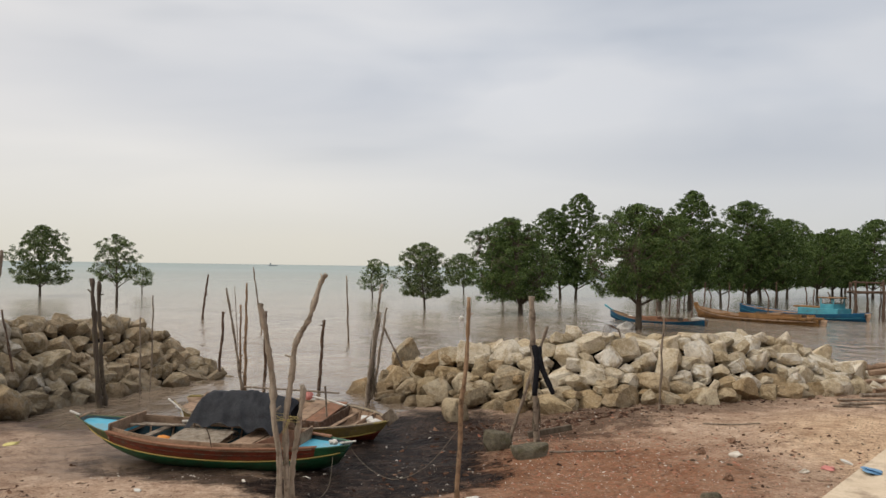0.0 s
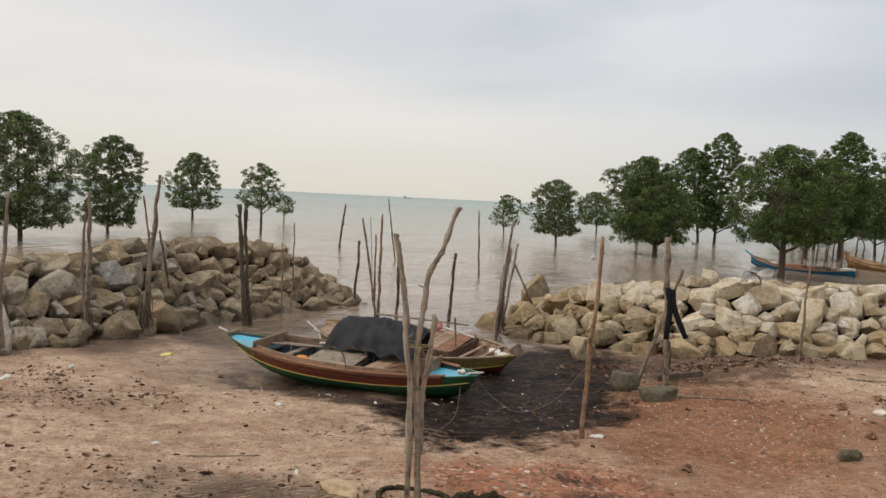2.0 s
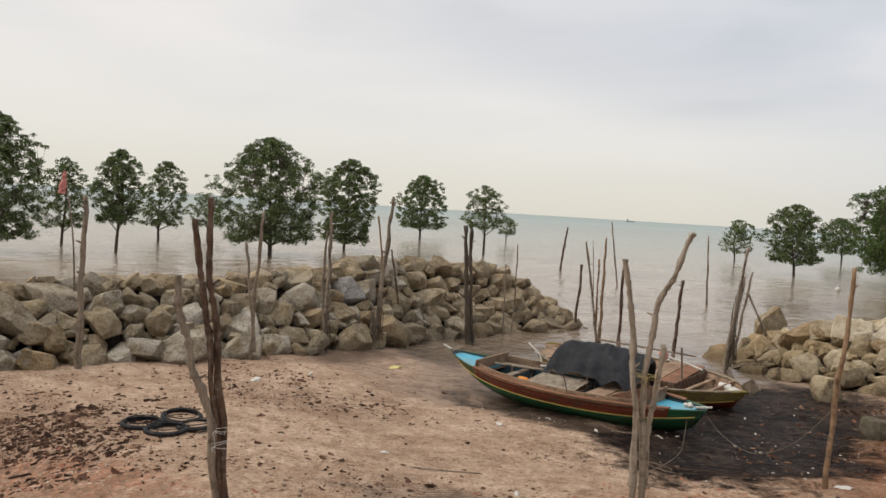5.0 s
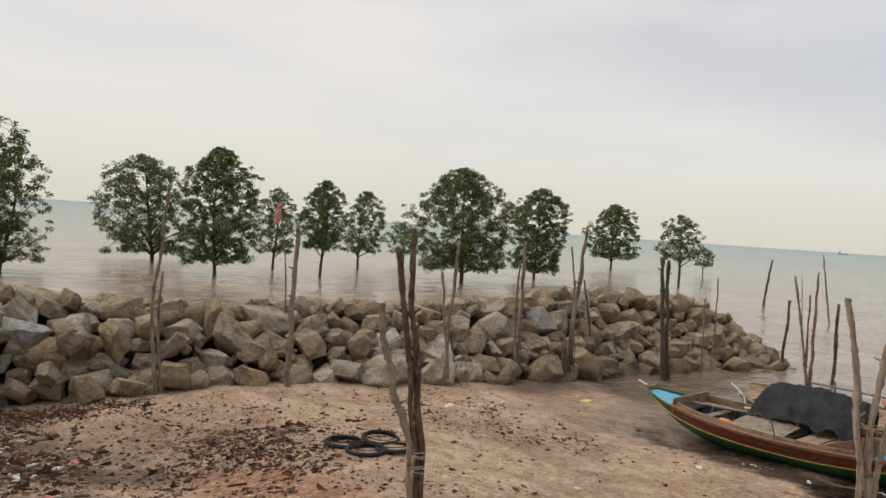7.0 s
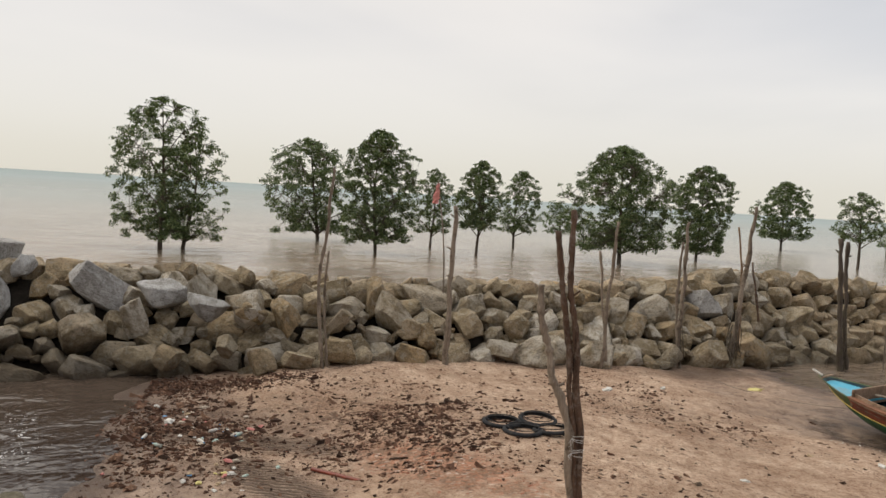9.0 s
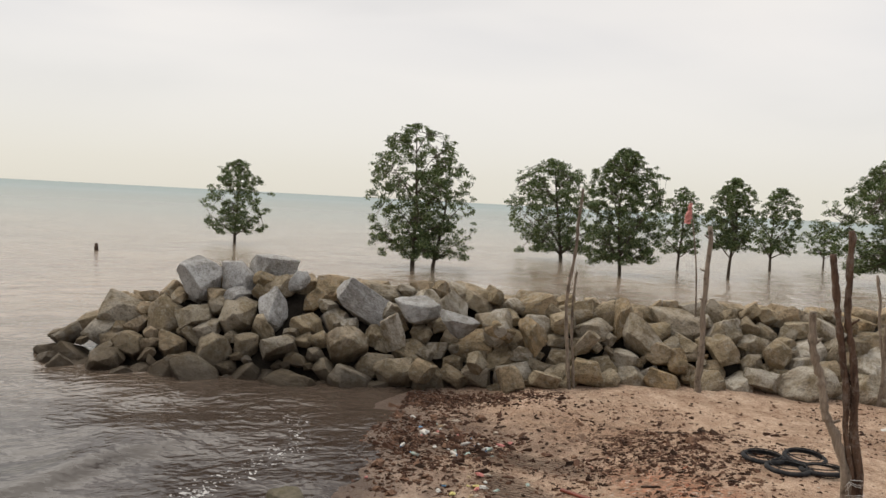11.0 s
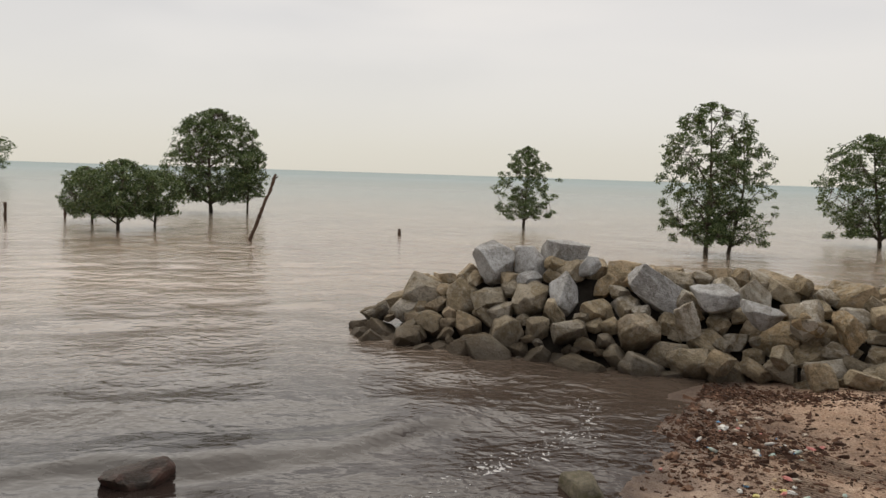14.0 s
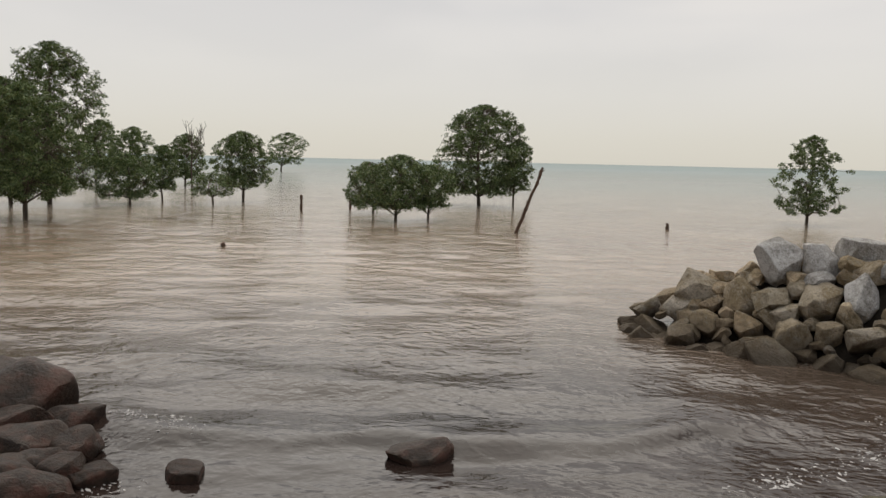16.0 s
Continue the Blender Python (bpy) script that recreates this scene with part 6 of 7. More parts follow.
stone(1.04, 15.3, (0.5, 0.36, 0.44), MOSSY, "dark grey-olive boulder lying on muddy sand", 0.15, 3)
stone(1.62, 14.75, (0.6, 0.38, 0.3), MOSSY, "low mossy boulder half sunk in sand", 0.3, 5)
stone(3.67, 11.18, (0.32, 0.2, 0.2), MOSSY, "small grey-green stone lying on sand", 0.3, 6)
stone(-9.5, 2.3, (0.6, 0.45, 0.4), MOSSY, "mossy stone at the water's edge", 0.35, 8)
stone(-10.15, -2.9, (0.95, 0.8, 0.46), WET_STONE, "dark wet boulder awash in the bay", 0.68, 11, z=SEA)
stone(-8.6, -5.4, (0.46, 0.42, 0.5), WET_STONE, "dark wet stone awash in the bay", 0.76, 12, z=SEA)
for k, (x, y, s) in enumerate(((-9.97, -8.70, 1.4), (-9.73, -7.74, 0.6), (-8.79, -6.99, 0.62), (-8.70, -7.64, 0.75), (-8.20, -6.99, 0.6), (-8.05, -6.58, 0.5), (-8.17, -6.30, 0.4), (-7.43, -6.57, 0.75),
                               (-7.74, -7.08, 0.65), (-7.49, -6.27, 0.4), (-9.2, -8.3, 0.8), (-10.4, -9.7, 1.0), (-8.3, -8.2, 0.9), (-7.2, -7.4, 0.9))):
    stone(x, y, (s * 1.1, s * 0.95, s * 0.8), WET_STONE, "dark wet boulder at the foot of the shore", 0.3, 20 + k, z=SEA - 0.05)

# coil of mossy rope round the foot of the lashed poles
bm = bmesh.new()
hawser = [(-1.55 + (0.36 + 0.03 * math.sin(3 * a)) * math.cos(a), 8.32 + (0.32 + 0.03 * math.cos(2 * a)) * math.sin(a), gz(-1.55, 8.3) + 0.02 + 0.012 * math.sin(2.3 * a)) for a in np.linspace(3.6, 10.2, 22)]
tube(bm, smooth_line(hawser, 4), 0.034, 0.026, 8, 0.4, random.Random(3), 0.15)
tagged(part("old_hawser", bm, GREEN_ROPE, None, smooth=True), "thick mossy old rope lying round the pole foot", "rope")
for x, y, sx, sy in ((-0.98, 8.46, 0.34, 0.2), (-0.72, 8.55, 0.3, 0.18)):
    bm = bmesh.new()
    bmesh.ops.create_icosphere(bm, subdivisions=4, radius=0.5)
    for v in bm.verts:
        k = 1 + 0.5 * noise.noise(v.co * 4 + Vector((x, y, 0))) + 0.35 * noise.noise(v.co * 13 + Vector((y, x, 0)))
        v.co = Vector((v.co.x * sx * k, v.co.y * sy * k, v.co.z * 0.14 * k))
    heap = tagged(part("seaweed", bm, GREEN_ROPE), "small heap of dark green seaweed on sand", "seaweed")
    heap.matrix_world = pose(x, y, gz(x, y) + 0.02, 0, 0, 20)
bm = bmesh.new()
bmesh.ops.create_icosphere(bm, subdivisions=4, radius=0.24)
for v in bm.verts:
    k = 1 + 0.35 * noise.noise(v.co * 5) + 0.15 * noise.noise(v.co * 13)
    v.co = Vector((v.co.x * 1.15 * k, v.co.y * 0.62 * k, max(v.co.z, -0.05) * 0.42 * k))
bag = tagged(part("plastic_bag", bm, BAG, None, smooth=True), "crumpled yellowed plastic bag lying on sand", "bag")
bag.matrix_world = pose(-2.3, 8.38, gz(-2.3, 8.38) + 0.01, 0, 0, -20)

# plank, black trousers and a bag hung on the poles
bm = bmesh.new()
box(bm, (0.95, 0.07, 0.12), Matrix(), 0.012)
plank = tagged(part("plank", bm, BARK), "short dark weathered plank leaning at the pole foot", "plank")
plank.matrix_world = pose(2.25, 17.0, gz(2.25, 17.0) + 0.1, 0, -8, 12)
trousers = thing("black_trousers", Matrix.Translation((1.72, 15.55, 1.62)), "black trousers hung over a pole", "clothes")
for k, (dx, top_z, foot) in enumerate((((0.02), 0.12, (0.03, -0.08, -0.82)), ((0.1), 0.1, (0.38, -0.1, -0.78)))):
    bm = bmesh.new()
    tube(bm, smooth_line([(dx, -0.06, top_z), (dx + 0.05, -0.1, -0.25), foot], 6), 0.055, 0.05, 9, 0.12, random.Random(k))
    part("trouser_leg", bm, BLACK_CLOTH, trousers, smooth=True)
flag = thing("marker_flag", Matrix.Translation((-13.68, 12.05, 0.6)), "faded red flag on a thin stick behind rocks", "flag")
bm = bmesh.new()
tube(bm, smooth_line([(0, 0, -0.8), (-0.05, -0.06, 1.4), (-0.2, -0.22, 2.95)], 6), 0.022, 0.012, 6)
part("stick", bm, DRIFTWOOD, flag)
bm = bmesh.new()
tube(bm, smooth_line([(-0.2, -0.2, 2.88), (-0.21, -0.22, 2.66), (-0.23, -0.24, 2.44)], 5), 0.035, 0.075, 7, 0.3, random.Random(2))
part("cloth", bm, PINK, flag)
bm = bmesh.new()
bmesh.ops.create_uvsphere(bm, u_segments=14, v_segments=10, radius=0.17)
bmesh.ops.create_cone(bm, segments=8, radius1=0.05, radius2=0.04, depth=0.12, matrix=Matrix.Translation((0, 0, 0.2)))
buoy = tagged(part("buoy", bm, WHITE, None, smooth=True), "small white buoy floating on the sea", "buoy")
buoy.matrix_world = Matrix.Translation((1.35, 57.0, SEA + 0.08))

# cargo ships on the horizon
for x, y, length in ((-310.0, 1500.0, 15.0),):
    ship = thing("cargo_ship", pose(x, y, SEA, 0, 0, 12), "small grey cargo ship far off on the horizon", "ship")
    bm = bmesh.new()
    box(bm, (length, 3.4, 2.4), Matrix.Translation((0, 0, 0.7)), 0.4)
    part("hull", bm, HAZY, ship)
    bm = bmesh.new()
    box(bm, (length * 0.2, 3.0, 2.6), Matrix.Translation((-length * 0.33, 0, 3.6)), 0.2)
    part("bridge", bm, HAZY, ship)

# concrete slab at the edge of the bank
bm = bmesh.new()
box(bm, (6.4, 2.6, 0.5), Matrix(), 0.02)
slab = tagged(part("pavement", bm, CONCRETE), "worn pale concrete slab at the edge of the sand", "pavement", )
tagged(slab, kind="structure")
slab.matrix_world = pose(7.37, 11.77, -0.05, 0, 0, 50.8)


def rope(name, label, pts, r=0.0055, mat=ROPE):
    bm = bmesh.new()
    tube(bm, smooth_line(pts, 8), r, r, 5)
    return tagged(part(name, bm, mat, None, smooth=True), label, "rope", "mooring ropes")


rope("mooring_rope", "thin grey mooring rope from boat to pole", [(-1.75, 14.75, 0.12), (-1.3, 14.1, -0.2), (-0.75, 13.3, -0.24), (-0.2, 12.4, 0.2), (0.28, 11.6, 0.95)], 0.0042)
rope("mooring_rope", "thin grey mooring rope from boat down to mud", [(-1.9, 14.7, 0.05), (-1.75, 13.2, -0.2), (-1.62, 11.5, 0.0), (-1.55, 8.3, 0.6)], 0.004)
rope("mooring_rope", "thin grey mooring rope running from the bow to shore", [(-7.1, 16.3, 0.2), (-8.0, 16.6, -0.28), (-9.0, 16.8, -0.36), (-9.9, 17.6, 0.1)])
rope("mooring_rope", "thin grey mooring rope lying on wet sand", [(-9.9, 17.7, 0.6), (-9.6, 16.9, -0.3), (-8.8, 15.6, -0.3), (-7.4, 15.6, -0.34), (-6.3, 16.0, -0.3)])

# ---------------------------------------------------------------- small litter
rng = random.Random(77)


def scatter_mesh(name, label, category, mat, places, sizes, seed, flat=0.5, embed=0.25):
    """Many small crumbs on the ground, too many to count."""
    r = random.Random(seed)
    verts, faces = [], []
    low, high = sizes
    for x, y in places:
        s = low * (high / low) ** (r.random() ** 2.3)
        z = gz(x, y) + 0.035 * noise.noise(Vector((x, y, 0)) * 1.1) + 0.022 * noise.noise(Vector((x, y, 0)) * 3.1) - s * flat * embed
        a, lean, long = r.uniform(0, 6.28), r.uniform(-0.6, 0.6), r.uniform(1.0, 2.4)
        ca, sa = math.cos(a), math.sin(a)
        base = len(verts)
        k = r.randint(4, 7)
        ring = [s * r.uniform(0.15, 1.3) for _ in range(k)]
        for top in (0, 1):
            for i in range(k):
                b = 6.28 * i / k
                rr = ring[i] * (r.uniform(0.3, 0.95) if top else 1.0)
                px, py = rr * math.cos(b) * long, rr * math.sin(b)
                verts.append((x + px * ca - py * sa, y + px * sa + py * ca, z + (s * flat * r.uniform(0.5, 1.2) if top else -s * flat) + lean * px))
        faces.append(tuple(base + k + i for i in range(k)))
        for i in range(k):
            faces.append((base + i, base + (i + 1) % k, base + k + (i + 1) % k, base + k + i))
    return tagged(new(name, mesh_of(name, verts, faces, mat)), label, category, kind="stuff")


def around(r, x, y, rx, ry, count, turn=0.0):
    out = []
    for _ in range(count):
        a, b = r.gauss(0, 0.5) * rx, r.gauss(0, 0.5) * ry
        out.append((x + a * math.cos(turn) - b * math.sin(turn), y + a * math.sin(turn) + b * math.cos(turn)))
    return out


def over(r, x0, x1, y0, y1, count):
    return [(r.uniform(x0, x1), r.uniform(y0, y1)) for _ in range(count)]


def clumped(points, scale=1.2, level=-0.05):
    """Keeps the points that lie in drifts."""
    return [(x, y) for x, y in points if noise.noise(Vector((x * scale, y * scale, 3.3))) + 0.5 * noise.noise(Vector((x * scale * 3, y * scale * 3, 1.3))) > level or rng.random() < 0.12]


def dry(points):
    return [(x, y) for x, y in points if gz(x, y) > SEA + 0.004 and math.hypot(x, y) > 7 and (((x + 0.7) / 2.0) ** 2 + ((y - 14.8) / 3.8) ** 2 > 1 or rng.random() < 0.12)]


scatter_mesh("leaf_litter", "drifts of brown dead leaves and husks on sand", "leaf litter", LITTER,
             dry(clumped(around(rng, -9.2, 7.4, 2.4, 2.2, 7500) + around(rng, -8.2, 12.3, 2.6, 1.4, 2600) + around(rng, -3.9, 8.2, 1.6, 0.9, 700), 1.1, 0.05) + around(rng, -13.4, 6.6, 1.9, 0.7, 3600, 0.9) + around(rng, -7.3, 11.5, 2.8, 1.6, 420)
                 + clumped(around(rng, -11.3, 4.9, 1.3, 1.1, 3000), 1.6, 0.0) + around(rng, -9.6, 4.4, 1.0, 1.3, 700) + around(rng, -10.4, 3.9, 1.4, 1.0, 1000) + around(rng, -12.3, 5.0, 1.2, 0.9, 900) + around(rng, -14.0, 5.7, 1.3, 0.8, 1500) + around(rng, -14.9, 5.4, 0.7, 1.1, 900) + around(rng, -10.6, 10.5, 2.0, 2.4, 260) + around(rng, -10.9, 7.5, 1.4, 2.6, 700) + over(rng, -11, -1, 7, 15, 380) + over(rng, 1, 12, 9, 20, 700) + around(rng, 2.6, 18.2, 2.6, 0.5, 700, 0.05)), (0.006, 0.052), 1, 0.45)
scatter_mesh("husks_and_bark", "dark husks, bark and clods strewn on muddy sand", "leaf litter", LITTER,
             dry(clumped(around(rng, -11.6, 5.0, 1.9, 1.3, 1500), 1.3, -0.1) + around(rng, -13.6, 6.3, 1.6, 0.6, 420, 0.9) + clumped(around(rng, -9.0, 7.6, 2.2, 1.8, 500), 1.1, 0.1)), (0.02, 0.085), 6, 0.5)
scatter_mesh("mud_litter", "twigs, husks and dark bits on black mud", "leaf litter", LITTER,
             around(rng, 2.9, 18.2, 2.6, 0.9, 700, 0.35) + around(rng, 6.6, 19.7, 2.6, 0.6, 320, 0.35) + around(rng, -0.4, 14.6, 1.9, 3.0, 260) + around(rng, 5.5, 15.5, 3.5, 3.0, 260), (0.012, 0.075), 16, 0.4)
scatter_mesh("brick_crumbs", "crumbs of red brick strewn on sand", "rubble", BRICK_BITS,
             dry(clumped(around(rng, -0.2, 9.3, 2.0, 1.4, 3400), 1.5, -0.05) + around(rng, 2.8, 13.8, 3.2, 4.4, 2600) + around(rng, -7.7, 6.6, 2.0, 0.9, 200)), (0.006, 0.04), 2, 0.4)
scatter_mesh("shell_bits", "pale shell and gravel bits strewn on sand", "gravel", SHELLS,
             dry(around(rng, 2.8, 13.5, 3.4, 4.6, 1900) + around(rng, -1.2, 13.2, 2.4, 2.4, 60) + around(rng, -4.6, 13.6, 1.6, 0.6, 60) + over(rng, -10, 8, 7.5, 15, 120)), (0.005, 0.022), 3, 0.5)
scatter_mesh("white_bits", "white scraps of plastic and shell on dark mud", "litter", SHELLS,
             around(rng, -0.6, 14.6, 1.8, 2.8, 150) + around(rng, 2.8, 18.2, 2.4, 0.8, 90, 0.35) + around(rng, -3.4, 13.3, 1.5, 0.5, 40, 0.4), (0.006, 0.04), 13, 0.25)
scatter_mesh("dark_pebbles", "small dark pebbles strewn on sand", "gravel", DARK_PEBBLE,
             dry(around(rng, 5.6, 13.4, 3.2, 3.4, 700) + over(rng, -9, 0, 7, 12, 200) + around(rng, 2.6, 18.3, 2.2, 0.7, 200)), (0.008, 0.045), 4, 0.5)


def scrap(name, label, x, y, size, mat, seed, turn=0):
    """A crumpled bit of packaging."""
    r = random.Random(seed)
    bm = bmesh.new()
    bmesh.ops.create_icosphere(bm, subdivisions=2, radius=0.5)
    off = Vector((r.uniform(0, 50), 0, 0))
    for v in bm.verts:
        v.co *= 1 + 0.75 * noise.noise(v.co * 3.4 + off) + 0.3 * noise.noise(v.co * 9 + off)
        v.co = Vector((v.co.x * size[0], v.co.y * size[1], v.co.z * size[2]))
    ob = tagged(part(name, bm, mat), label, "litter", "litter on the shore")
    ob.matrix_world = pose(x, y, gz(x, y) + size[2] * 0.25, r.uniform(-10, 10), r.uniform(-10, 10), turn or r.uniform(0, 360))
    return ob


def bottle(x, y, mat, label, turn, length=0.17, r=0.024):
    ob = thing("plastic_bottle", pose(x, y, gz(x, y) + r + 0.01, 0, 90, turn), label, "bottle", "litter on the shore")
    bm = bmesh.new()
    prof = ((0, 0.6), (0.02, 1.0), (0.3, 0.92), (0.36, 1.0), (0.68, 1.0), (0.86, 0.42), (0.94, 0.4))
    rings = [[bm.verts.new((r * w * math.cos(a), r * w * math.sin(a), length * (t - 0.5))) for a in np.linspace(0, 6.2832, 11)[:-1]] for t, w in prof]
    for p, q in zip(rings, rings[1:]):
        for i in range(10):
            bm.faces.new((p[i], p[(i + 1) % 10], q[(i + 1) % 10], q[i]))
    bm.faces.new(rings[0])
    part("bottle_body", bm, mat, ob, smooth=True)
    bm = bmesh.new()
    bmesh.ops.create_cone(bm, cap_ends=True, segments=10, radius1=r * 0.48, radius2=r * 0.46, depth=length * 0.08, matrix=Matrix.Translation((0, 0, length * 0.47)))
    part("cap", bm, BLUE, ob, "blue screw cap")
    return ob


TINTS = [(WHITE, "white"), (MINT, "pale green"), (YELLOW, "yellow"), (PINK, "pink"), (BLUE, "blue"), (WHITE, "white"), (BAG, "yellowish"), (CLOTH, "grey-white"), (WHITE, "white"), (CLOTH, "grey-white"), (BAG, "yellowish")]
for k in range(40):
    x, y = around(rng, -11.2, 5.4, 1.4, 0.5, 1, 0.25)[0] if k < 30 else around(rng, -9.1, 4.5, 0.5, 0.8, 1)[0]
    mat, tint = TINTS[rng.randrange(len(TINTS))]
    s = rng.uniform(0.03, 0.085)
    scrap("plastic_scrap", "crumpled " + tint + " plastic scrap in tide litter", x, y, (s * 1.3, s * 0.8, s * 0.5), mat, 300 + k)
for k in range(7):
    x, y = around(rng, -10.6, 5.0, 0.9, 1.2, 1)[0]
    bottle(x, y, (MINT, WHITE, WHITE)[k % 3], "empty crushed plastic bottle in tide litter", rng.uniform(0, 360))
for k, (x, y, sx, sz, mat, tint) in enumerate(((-5.05, 9.45, 0.12, 0.06, WHITE, "white"), (-3.0, 8.85, 0.1, 0.05, WHITE, "white"), (-4.4, 12.0, 0.16, 0.05, WHITE, "white"), (-5.2, 11.6, 0.13, 0.04, BAG, "yellowish"),
        (-8.2, 15.7, 0.3, 0.06, YELLOW, "yellow"), (-8.9, 13.5, 0.16, 0.05, WHITE, "white"), (-9.3, 12.3, 0.3, 0.05, WHITE, "white"), (0.45, 11.7, 0.22, 0.05, WHITE, "white"), (1.0, 17.3, 0.28, 0.04, WHITE, "white"),
        (5.0, 14.0, 0.22, 0.12, SHELLS, "pale"), (6.6, 13.4, 0.2, 0.05, WHITE, "white"), (6.1, 13.0, 0.3, 0.06, PINK, "pink"), (5.6, 12.7, 0.13, 0.09, SHELLS, "pale"))):
    scrap("plastic_scrap", tint + " plastic scrap lying on sand", x, y, (sx, sx * 0.6, sz), mat, 400 + k)
for k, (x, y, size, mat, tint) in enumerate(((-11.77, 5.00, 0.21, WHITE, "white"), (-11.65, 5.13, 0.11, CLOTH, "grey-white"), (-11.43, 5.41, 0.09, PINK, "pink"), (-11.06, 5.22, 0.08, MINT, "pale green"), (-10.99, 4.82, 0.12, WHITE, "white"), (-10.80, 4.94, 0.10, WHITE, "white"), (-10.46, 4.88, 0.12, CLOTH, "grey-white"), (-10.42, 5.07, 0.13, MINT, "pale green"), (-12.02, 5.46, 0.11, CLOTH, "grey-white"), (-12.15, 5.72, 0.16, CLOTH, "grey-white"), (-10.22, 3.48, 0.08, PINK, "pink"), (-9.34, 4.12, 0.10, WHITE, "white"), (-9.47, 4.26, 0.07, BLUE, "blue"), (-9.56, 4.66, 0.10, BAG, "yellowish"), (-9.57, 4.82, 0.11, PINK, "pink"), (-9.50, 4.90, 0.10, CLOTH, "grey-white"), (-9.14, 4.65, 0.12, WHITE, "white"), (-8.97, 4.75, 0.10, MINT, "pale green"), (-8.98, 4.40, 0.10, BAG, "yellowish"))):
    scrap("plastic_scrap", "crumpled " + tint + " packaging in tide litter", x, y, (size, size * 0.6, size * 0.35), mat, 600 + k)
for k, (x, y, size) in enumerate(((-12.83, 4.99, 0.16), (-12.55, 5.50, 0.19), (-10.62, 3.80, 0.21), (-9.71, 3.45, 0.14), (-9.50, 3.55, 0.16), (-11.59, 4.94, 0.08), (-10.83, 4.40, 0.11), (-12.49, 5.69, 0.10), (-11.69, 4.48, 0.16), (-9.88, 3.89, 0.14), (-9.76, 4.19, 0.11))):
    scrap("coconut_husk", "dark rotting husk among tide litter", x, y, (size, size * 0.7, size * 0.5), LITTER, 700 + k)
# husks and dark clods on the right-hand sand
for k, (x, y) in enumerate(((1.55, 10.6), (4.6, 14.5), (5.4, 15.3), (4.3, 12.3), (-9.3, 8.1), (-12.0, 6.1))):
    scrap("coconut_husk", "dark brown coconut husk lying on sand", x, y, (0.15, 0.13, 0.12), LITTER, 500 + k)


def stick(x, y, length, r, turn, mat=DRIFTWOOD, lift=0.0):
    bm = bmesh.new()
    d = Vector((math.cos(radians(turn)), math.sin(radians(turn)), 0)) * length / 2
    pts = [Vector((x, y, 0)) + d * t + Vector((0.04 * math.sin(7 * t + x), 0.04 * math.cos(5 * t), 0)) * length * 0.5 for t in (-1, -0.4, 0.3, 1)]
    for p in pts:
        p.z = gz(p.x, p.y) + r * 0.7 + lift
    tube(bm, smooth_line(pts, 4), r, r * 0.6, 6, 0.15, random.Random(int(x * 10)))
    return tagged(part("driftwood_stick", bm, mat), "weathered driftwood stick lying on the shore", "driftwood", "driftwood")


for x, y, length, r, turn in ((2.6, 15.1, 1.3, 0.022, 8), (6.0, 17.0, 1.1, 0.02, -14), (10.2, 19.6, 1.6, 0.05, 12), (10.6, 20.2, 1.8, 0.04, 5), (11.2, 19.4, 1.2, 0.05, 30), (9.6, 19.2, 0.9, 0.03, -10),
                              (-4.1, 9.3, 0.9, 0.012, 25), (11.6, 21.2, 2.0, 0.06, 20)):
    stick(x, y, length, r, turn)
bm = bmesh.new()
box(bm, (0.75, 0.06, 0.03), Matrix(), 0.006)
lath = tagged(part("red_lath", bm, RED_PAINT), "broken red-painted wooden lath lying on sand", "lath")
lath.matrix_world = pose(-8.35, 5.65, gz(-8.35, 5.65) + 0.02, 0, 0, 22)

# log and flotsam at the landward end of the breakwater
for k, (line, r) in enumerate((([(10.3, 23.3, 0.38), (11.2, 23.6, 0.5), (12.4, 24.0, 0.42), (13.4, 24.2, 0.52), (15.2, 24.8, 0.5)], 0.11), ([(10.6, 21.9, 0.16), (11.6, 22.2, 0.26), (12.8, 22.4, 0.24)], 0.07), ([(11.2, 21.3, 0.14), (12.4, 21.8, 0.2)], 0.06),
                                ([(11.9, 22.9, 0.4), (13.2, 23.1, 0.5), (14.4, 23.3, 0.44)], 0.08))):
    bm = bmesh.new()
    tube(bm, smooth_line(line, 6), r, r * 0.7, 9, 0.3, random.Random(k))
    tagged(part("driftwood_log", bm, PLANK), "weathered driftwood log lying on the breakwater", "driftwood", "driftwood")
float_bag = scrap("float_bag", "bundle of white plastic sacking floating by a tree", 11.3, 50.4, (1.5, 0.9, 0.62), WHITE, 900)
float_bag.location.z = SEA + 0.05
cage = thing("bent_wire_trap", Matrix.Translation((4.3, 21.0, 1.5)) @ Matrix.Scale(0.62, 4), "rusty bent wire trap frame lying on boulders", "fish trap")
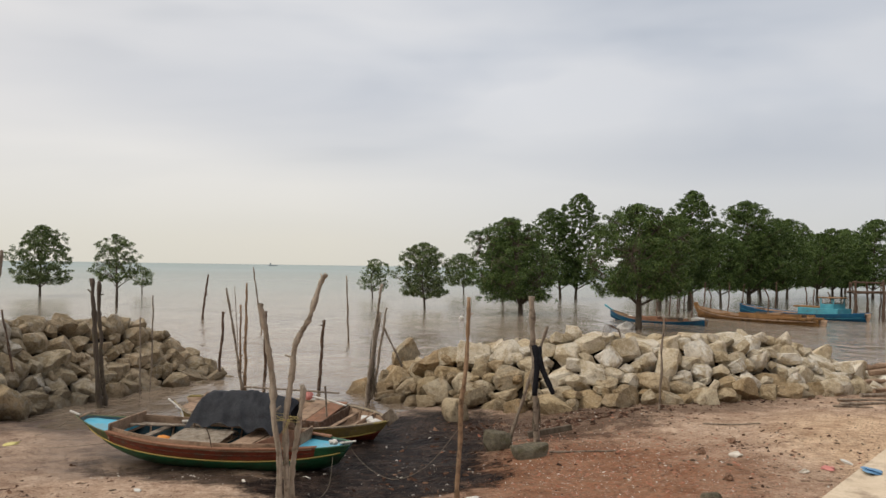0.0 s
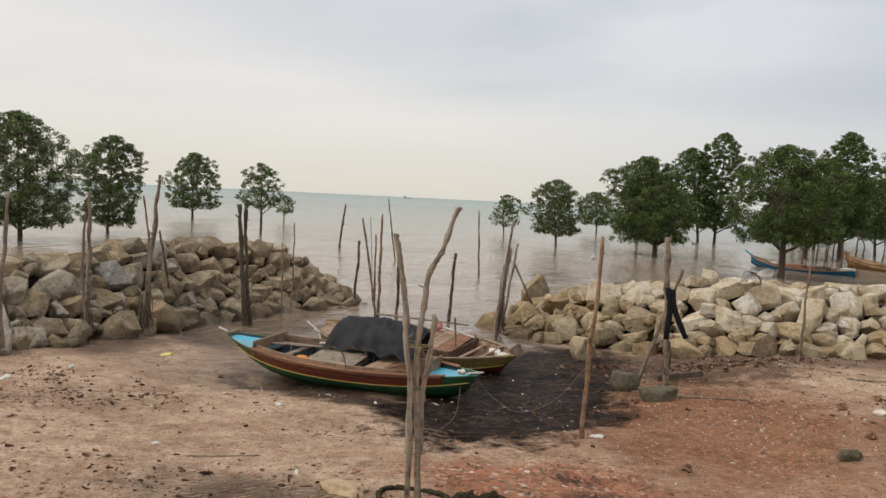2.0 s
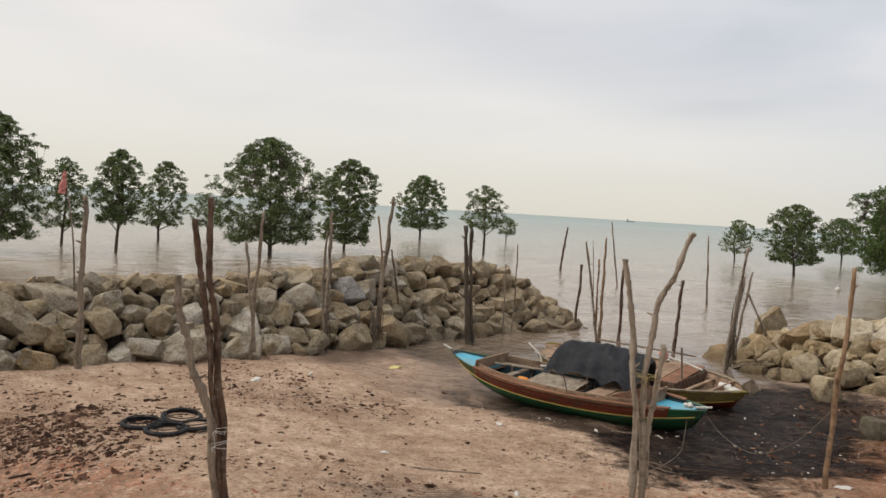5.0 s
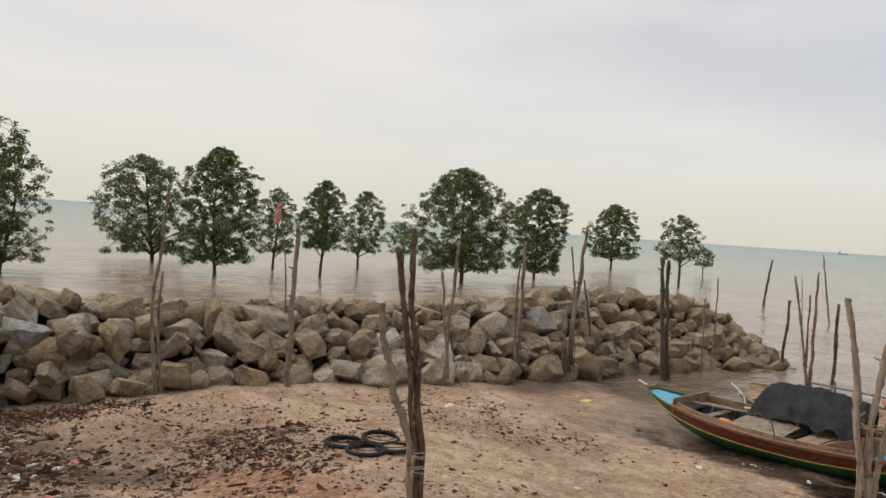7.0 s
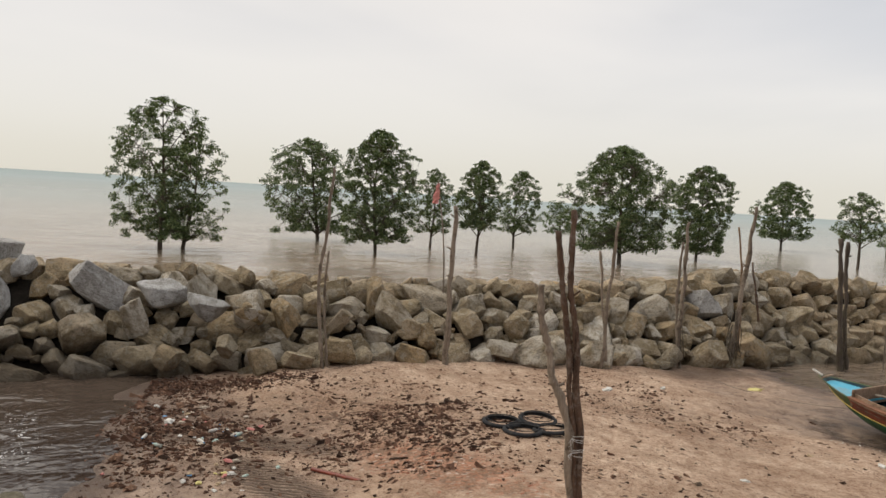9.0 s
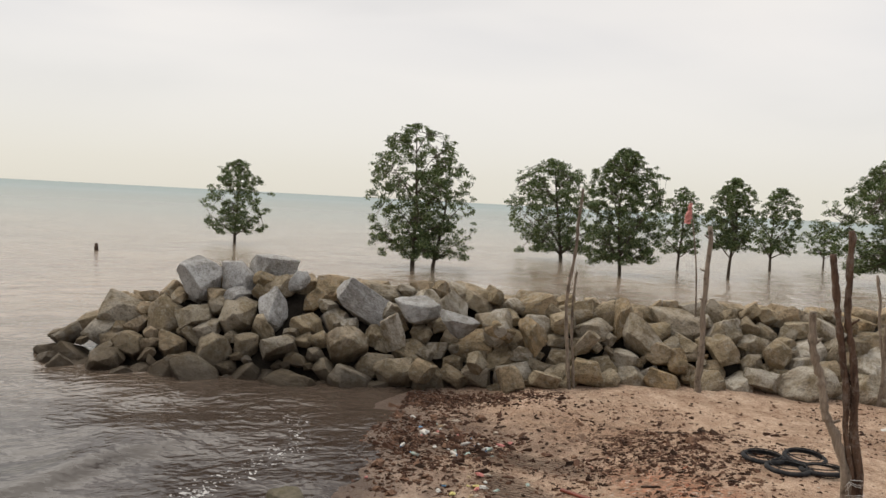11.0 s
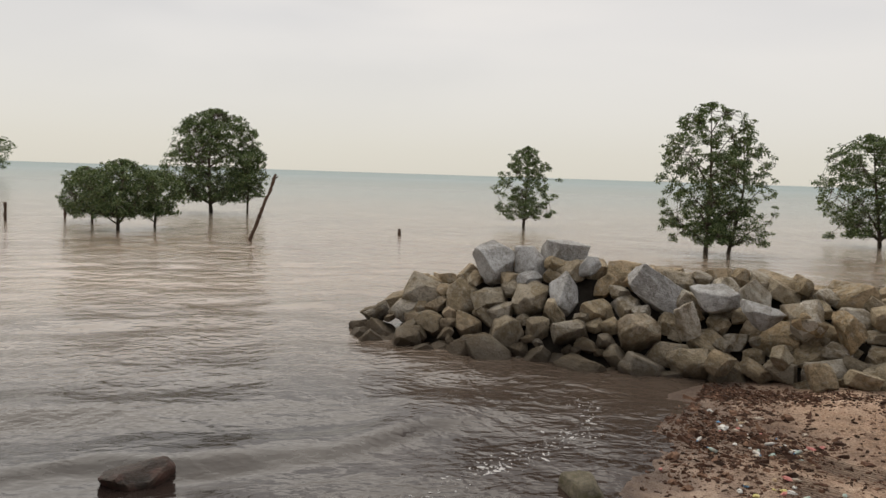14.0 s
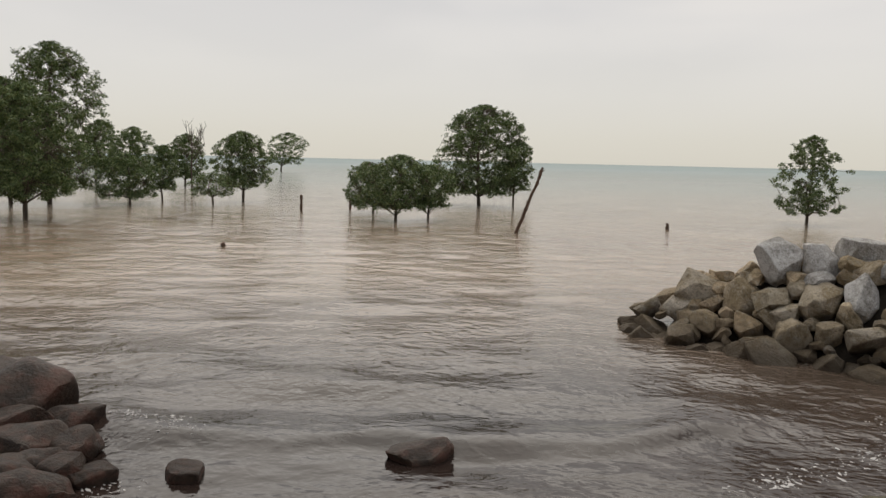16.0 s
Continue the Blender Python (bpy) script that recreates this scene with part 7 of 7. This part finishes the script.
for k in range(4):
    bm = bmesh.new()
    tube(bm, smooth_line([(-0.35 + 0.06 * k, -0.12, 0), (-0.2 + 0.1 * k, 0, 0.42 - 0.04 * k), (0.25 + 0.05 * k, 0.08, 0.3 - 0.05 * k), (0.42, 0.05 * k, -0.05)], 5), 0.018, 0.018, 5)
    part("wire", bm, DARK_WOOD, cage)
stone(0.35, 18.9, (0.62, 0.46, 0.62), TAN_ROCK, "tan pointed boulder at the breakwater foot", 0.2, 14)
sheet = scrap("blue_sheet", "torn blue plastic sheet lying on concrete", 6.5, 12.4, (0.55, 0.3, 0.05), BLUE, 911)
sheet.location.z = 0.22

# flecks of foam in the shallows
verts, faces = [], []
r = random.Random(31)
FOAM_LINES = [((-9.5, 0.4), (-10.7, 1.8), 90, 0.12), ((-10.7, 1.8), (-12.0, 3.1), 110, 0.2), ((-10.3, -7.3), (-9.8, -5.9), 110, 0.1), ((-7.8, -6.2), (-8.3, -5.8), 40, 0.15), ((-13.6, 3.3), (-12.3, 3.2), 30, 0.1)]
for (ax, ay), (bx, by), count, wide in FOAM_LINES:
    for _ in range(count):
        k = r.random()
        bend = 0.12 * math.sin(9 * k) + 0.06 * math.sin(23 * k)
        x, y = ax + (bx - ax) * k + r.gauss(0, wide) + bend, ay + (by - ay) * k + r.gauss(0, wide) - bend
        if gz(x, y) > SEA - 0.01:
            continue
        turn, s, base = r.uniform(0, 3.1), r.uniform(0.004, 0.02) * (2.0 if r.random() < 0.08 else 1.0), len(verts)
        k = r.randint(5, 8)
        for lift in (-0.004, 0.004):
            for i in range(k):
                a = 6.2832 * i / k
                px, py = s * r.uniform(0.4, 2.6) * math.cos(a), s * r.uniform(0.2, 1.1) * math.sin(a)
                verts.append((x + px * math.cos(turn) - py * math.sin(turn), y + px * math.sin(turn) + py * math.cos(turn), float(swell(np.array([x]), np.array([y]))[0]) + lift))
        faces.append(tuple(base + k + i for i in range(k)))
        faces += [(base + i, base + (i + 1) % k, base + k + (i + 1) % k, base + k + i) for i in range(k)]
tagged(new("sea_foam", mesh_of("sea_foam", verts, faces, FOAM)), "white flecks of foam on shallow water", "foam", kind="stuff")
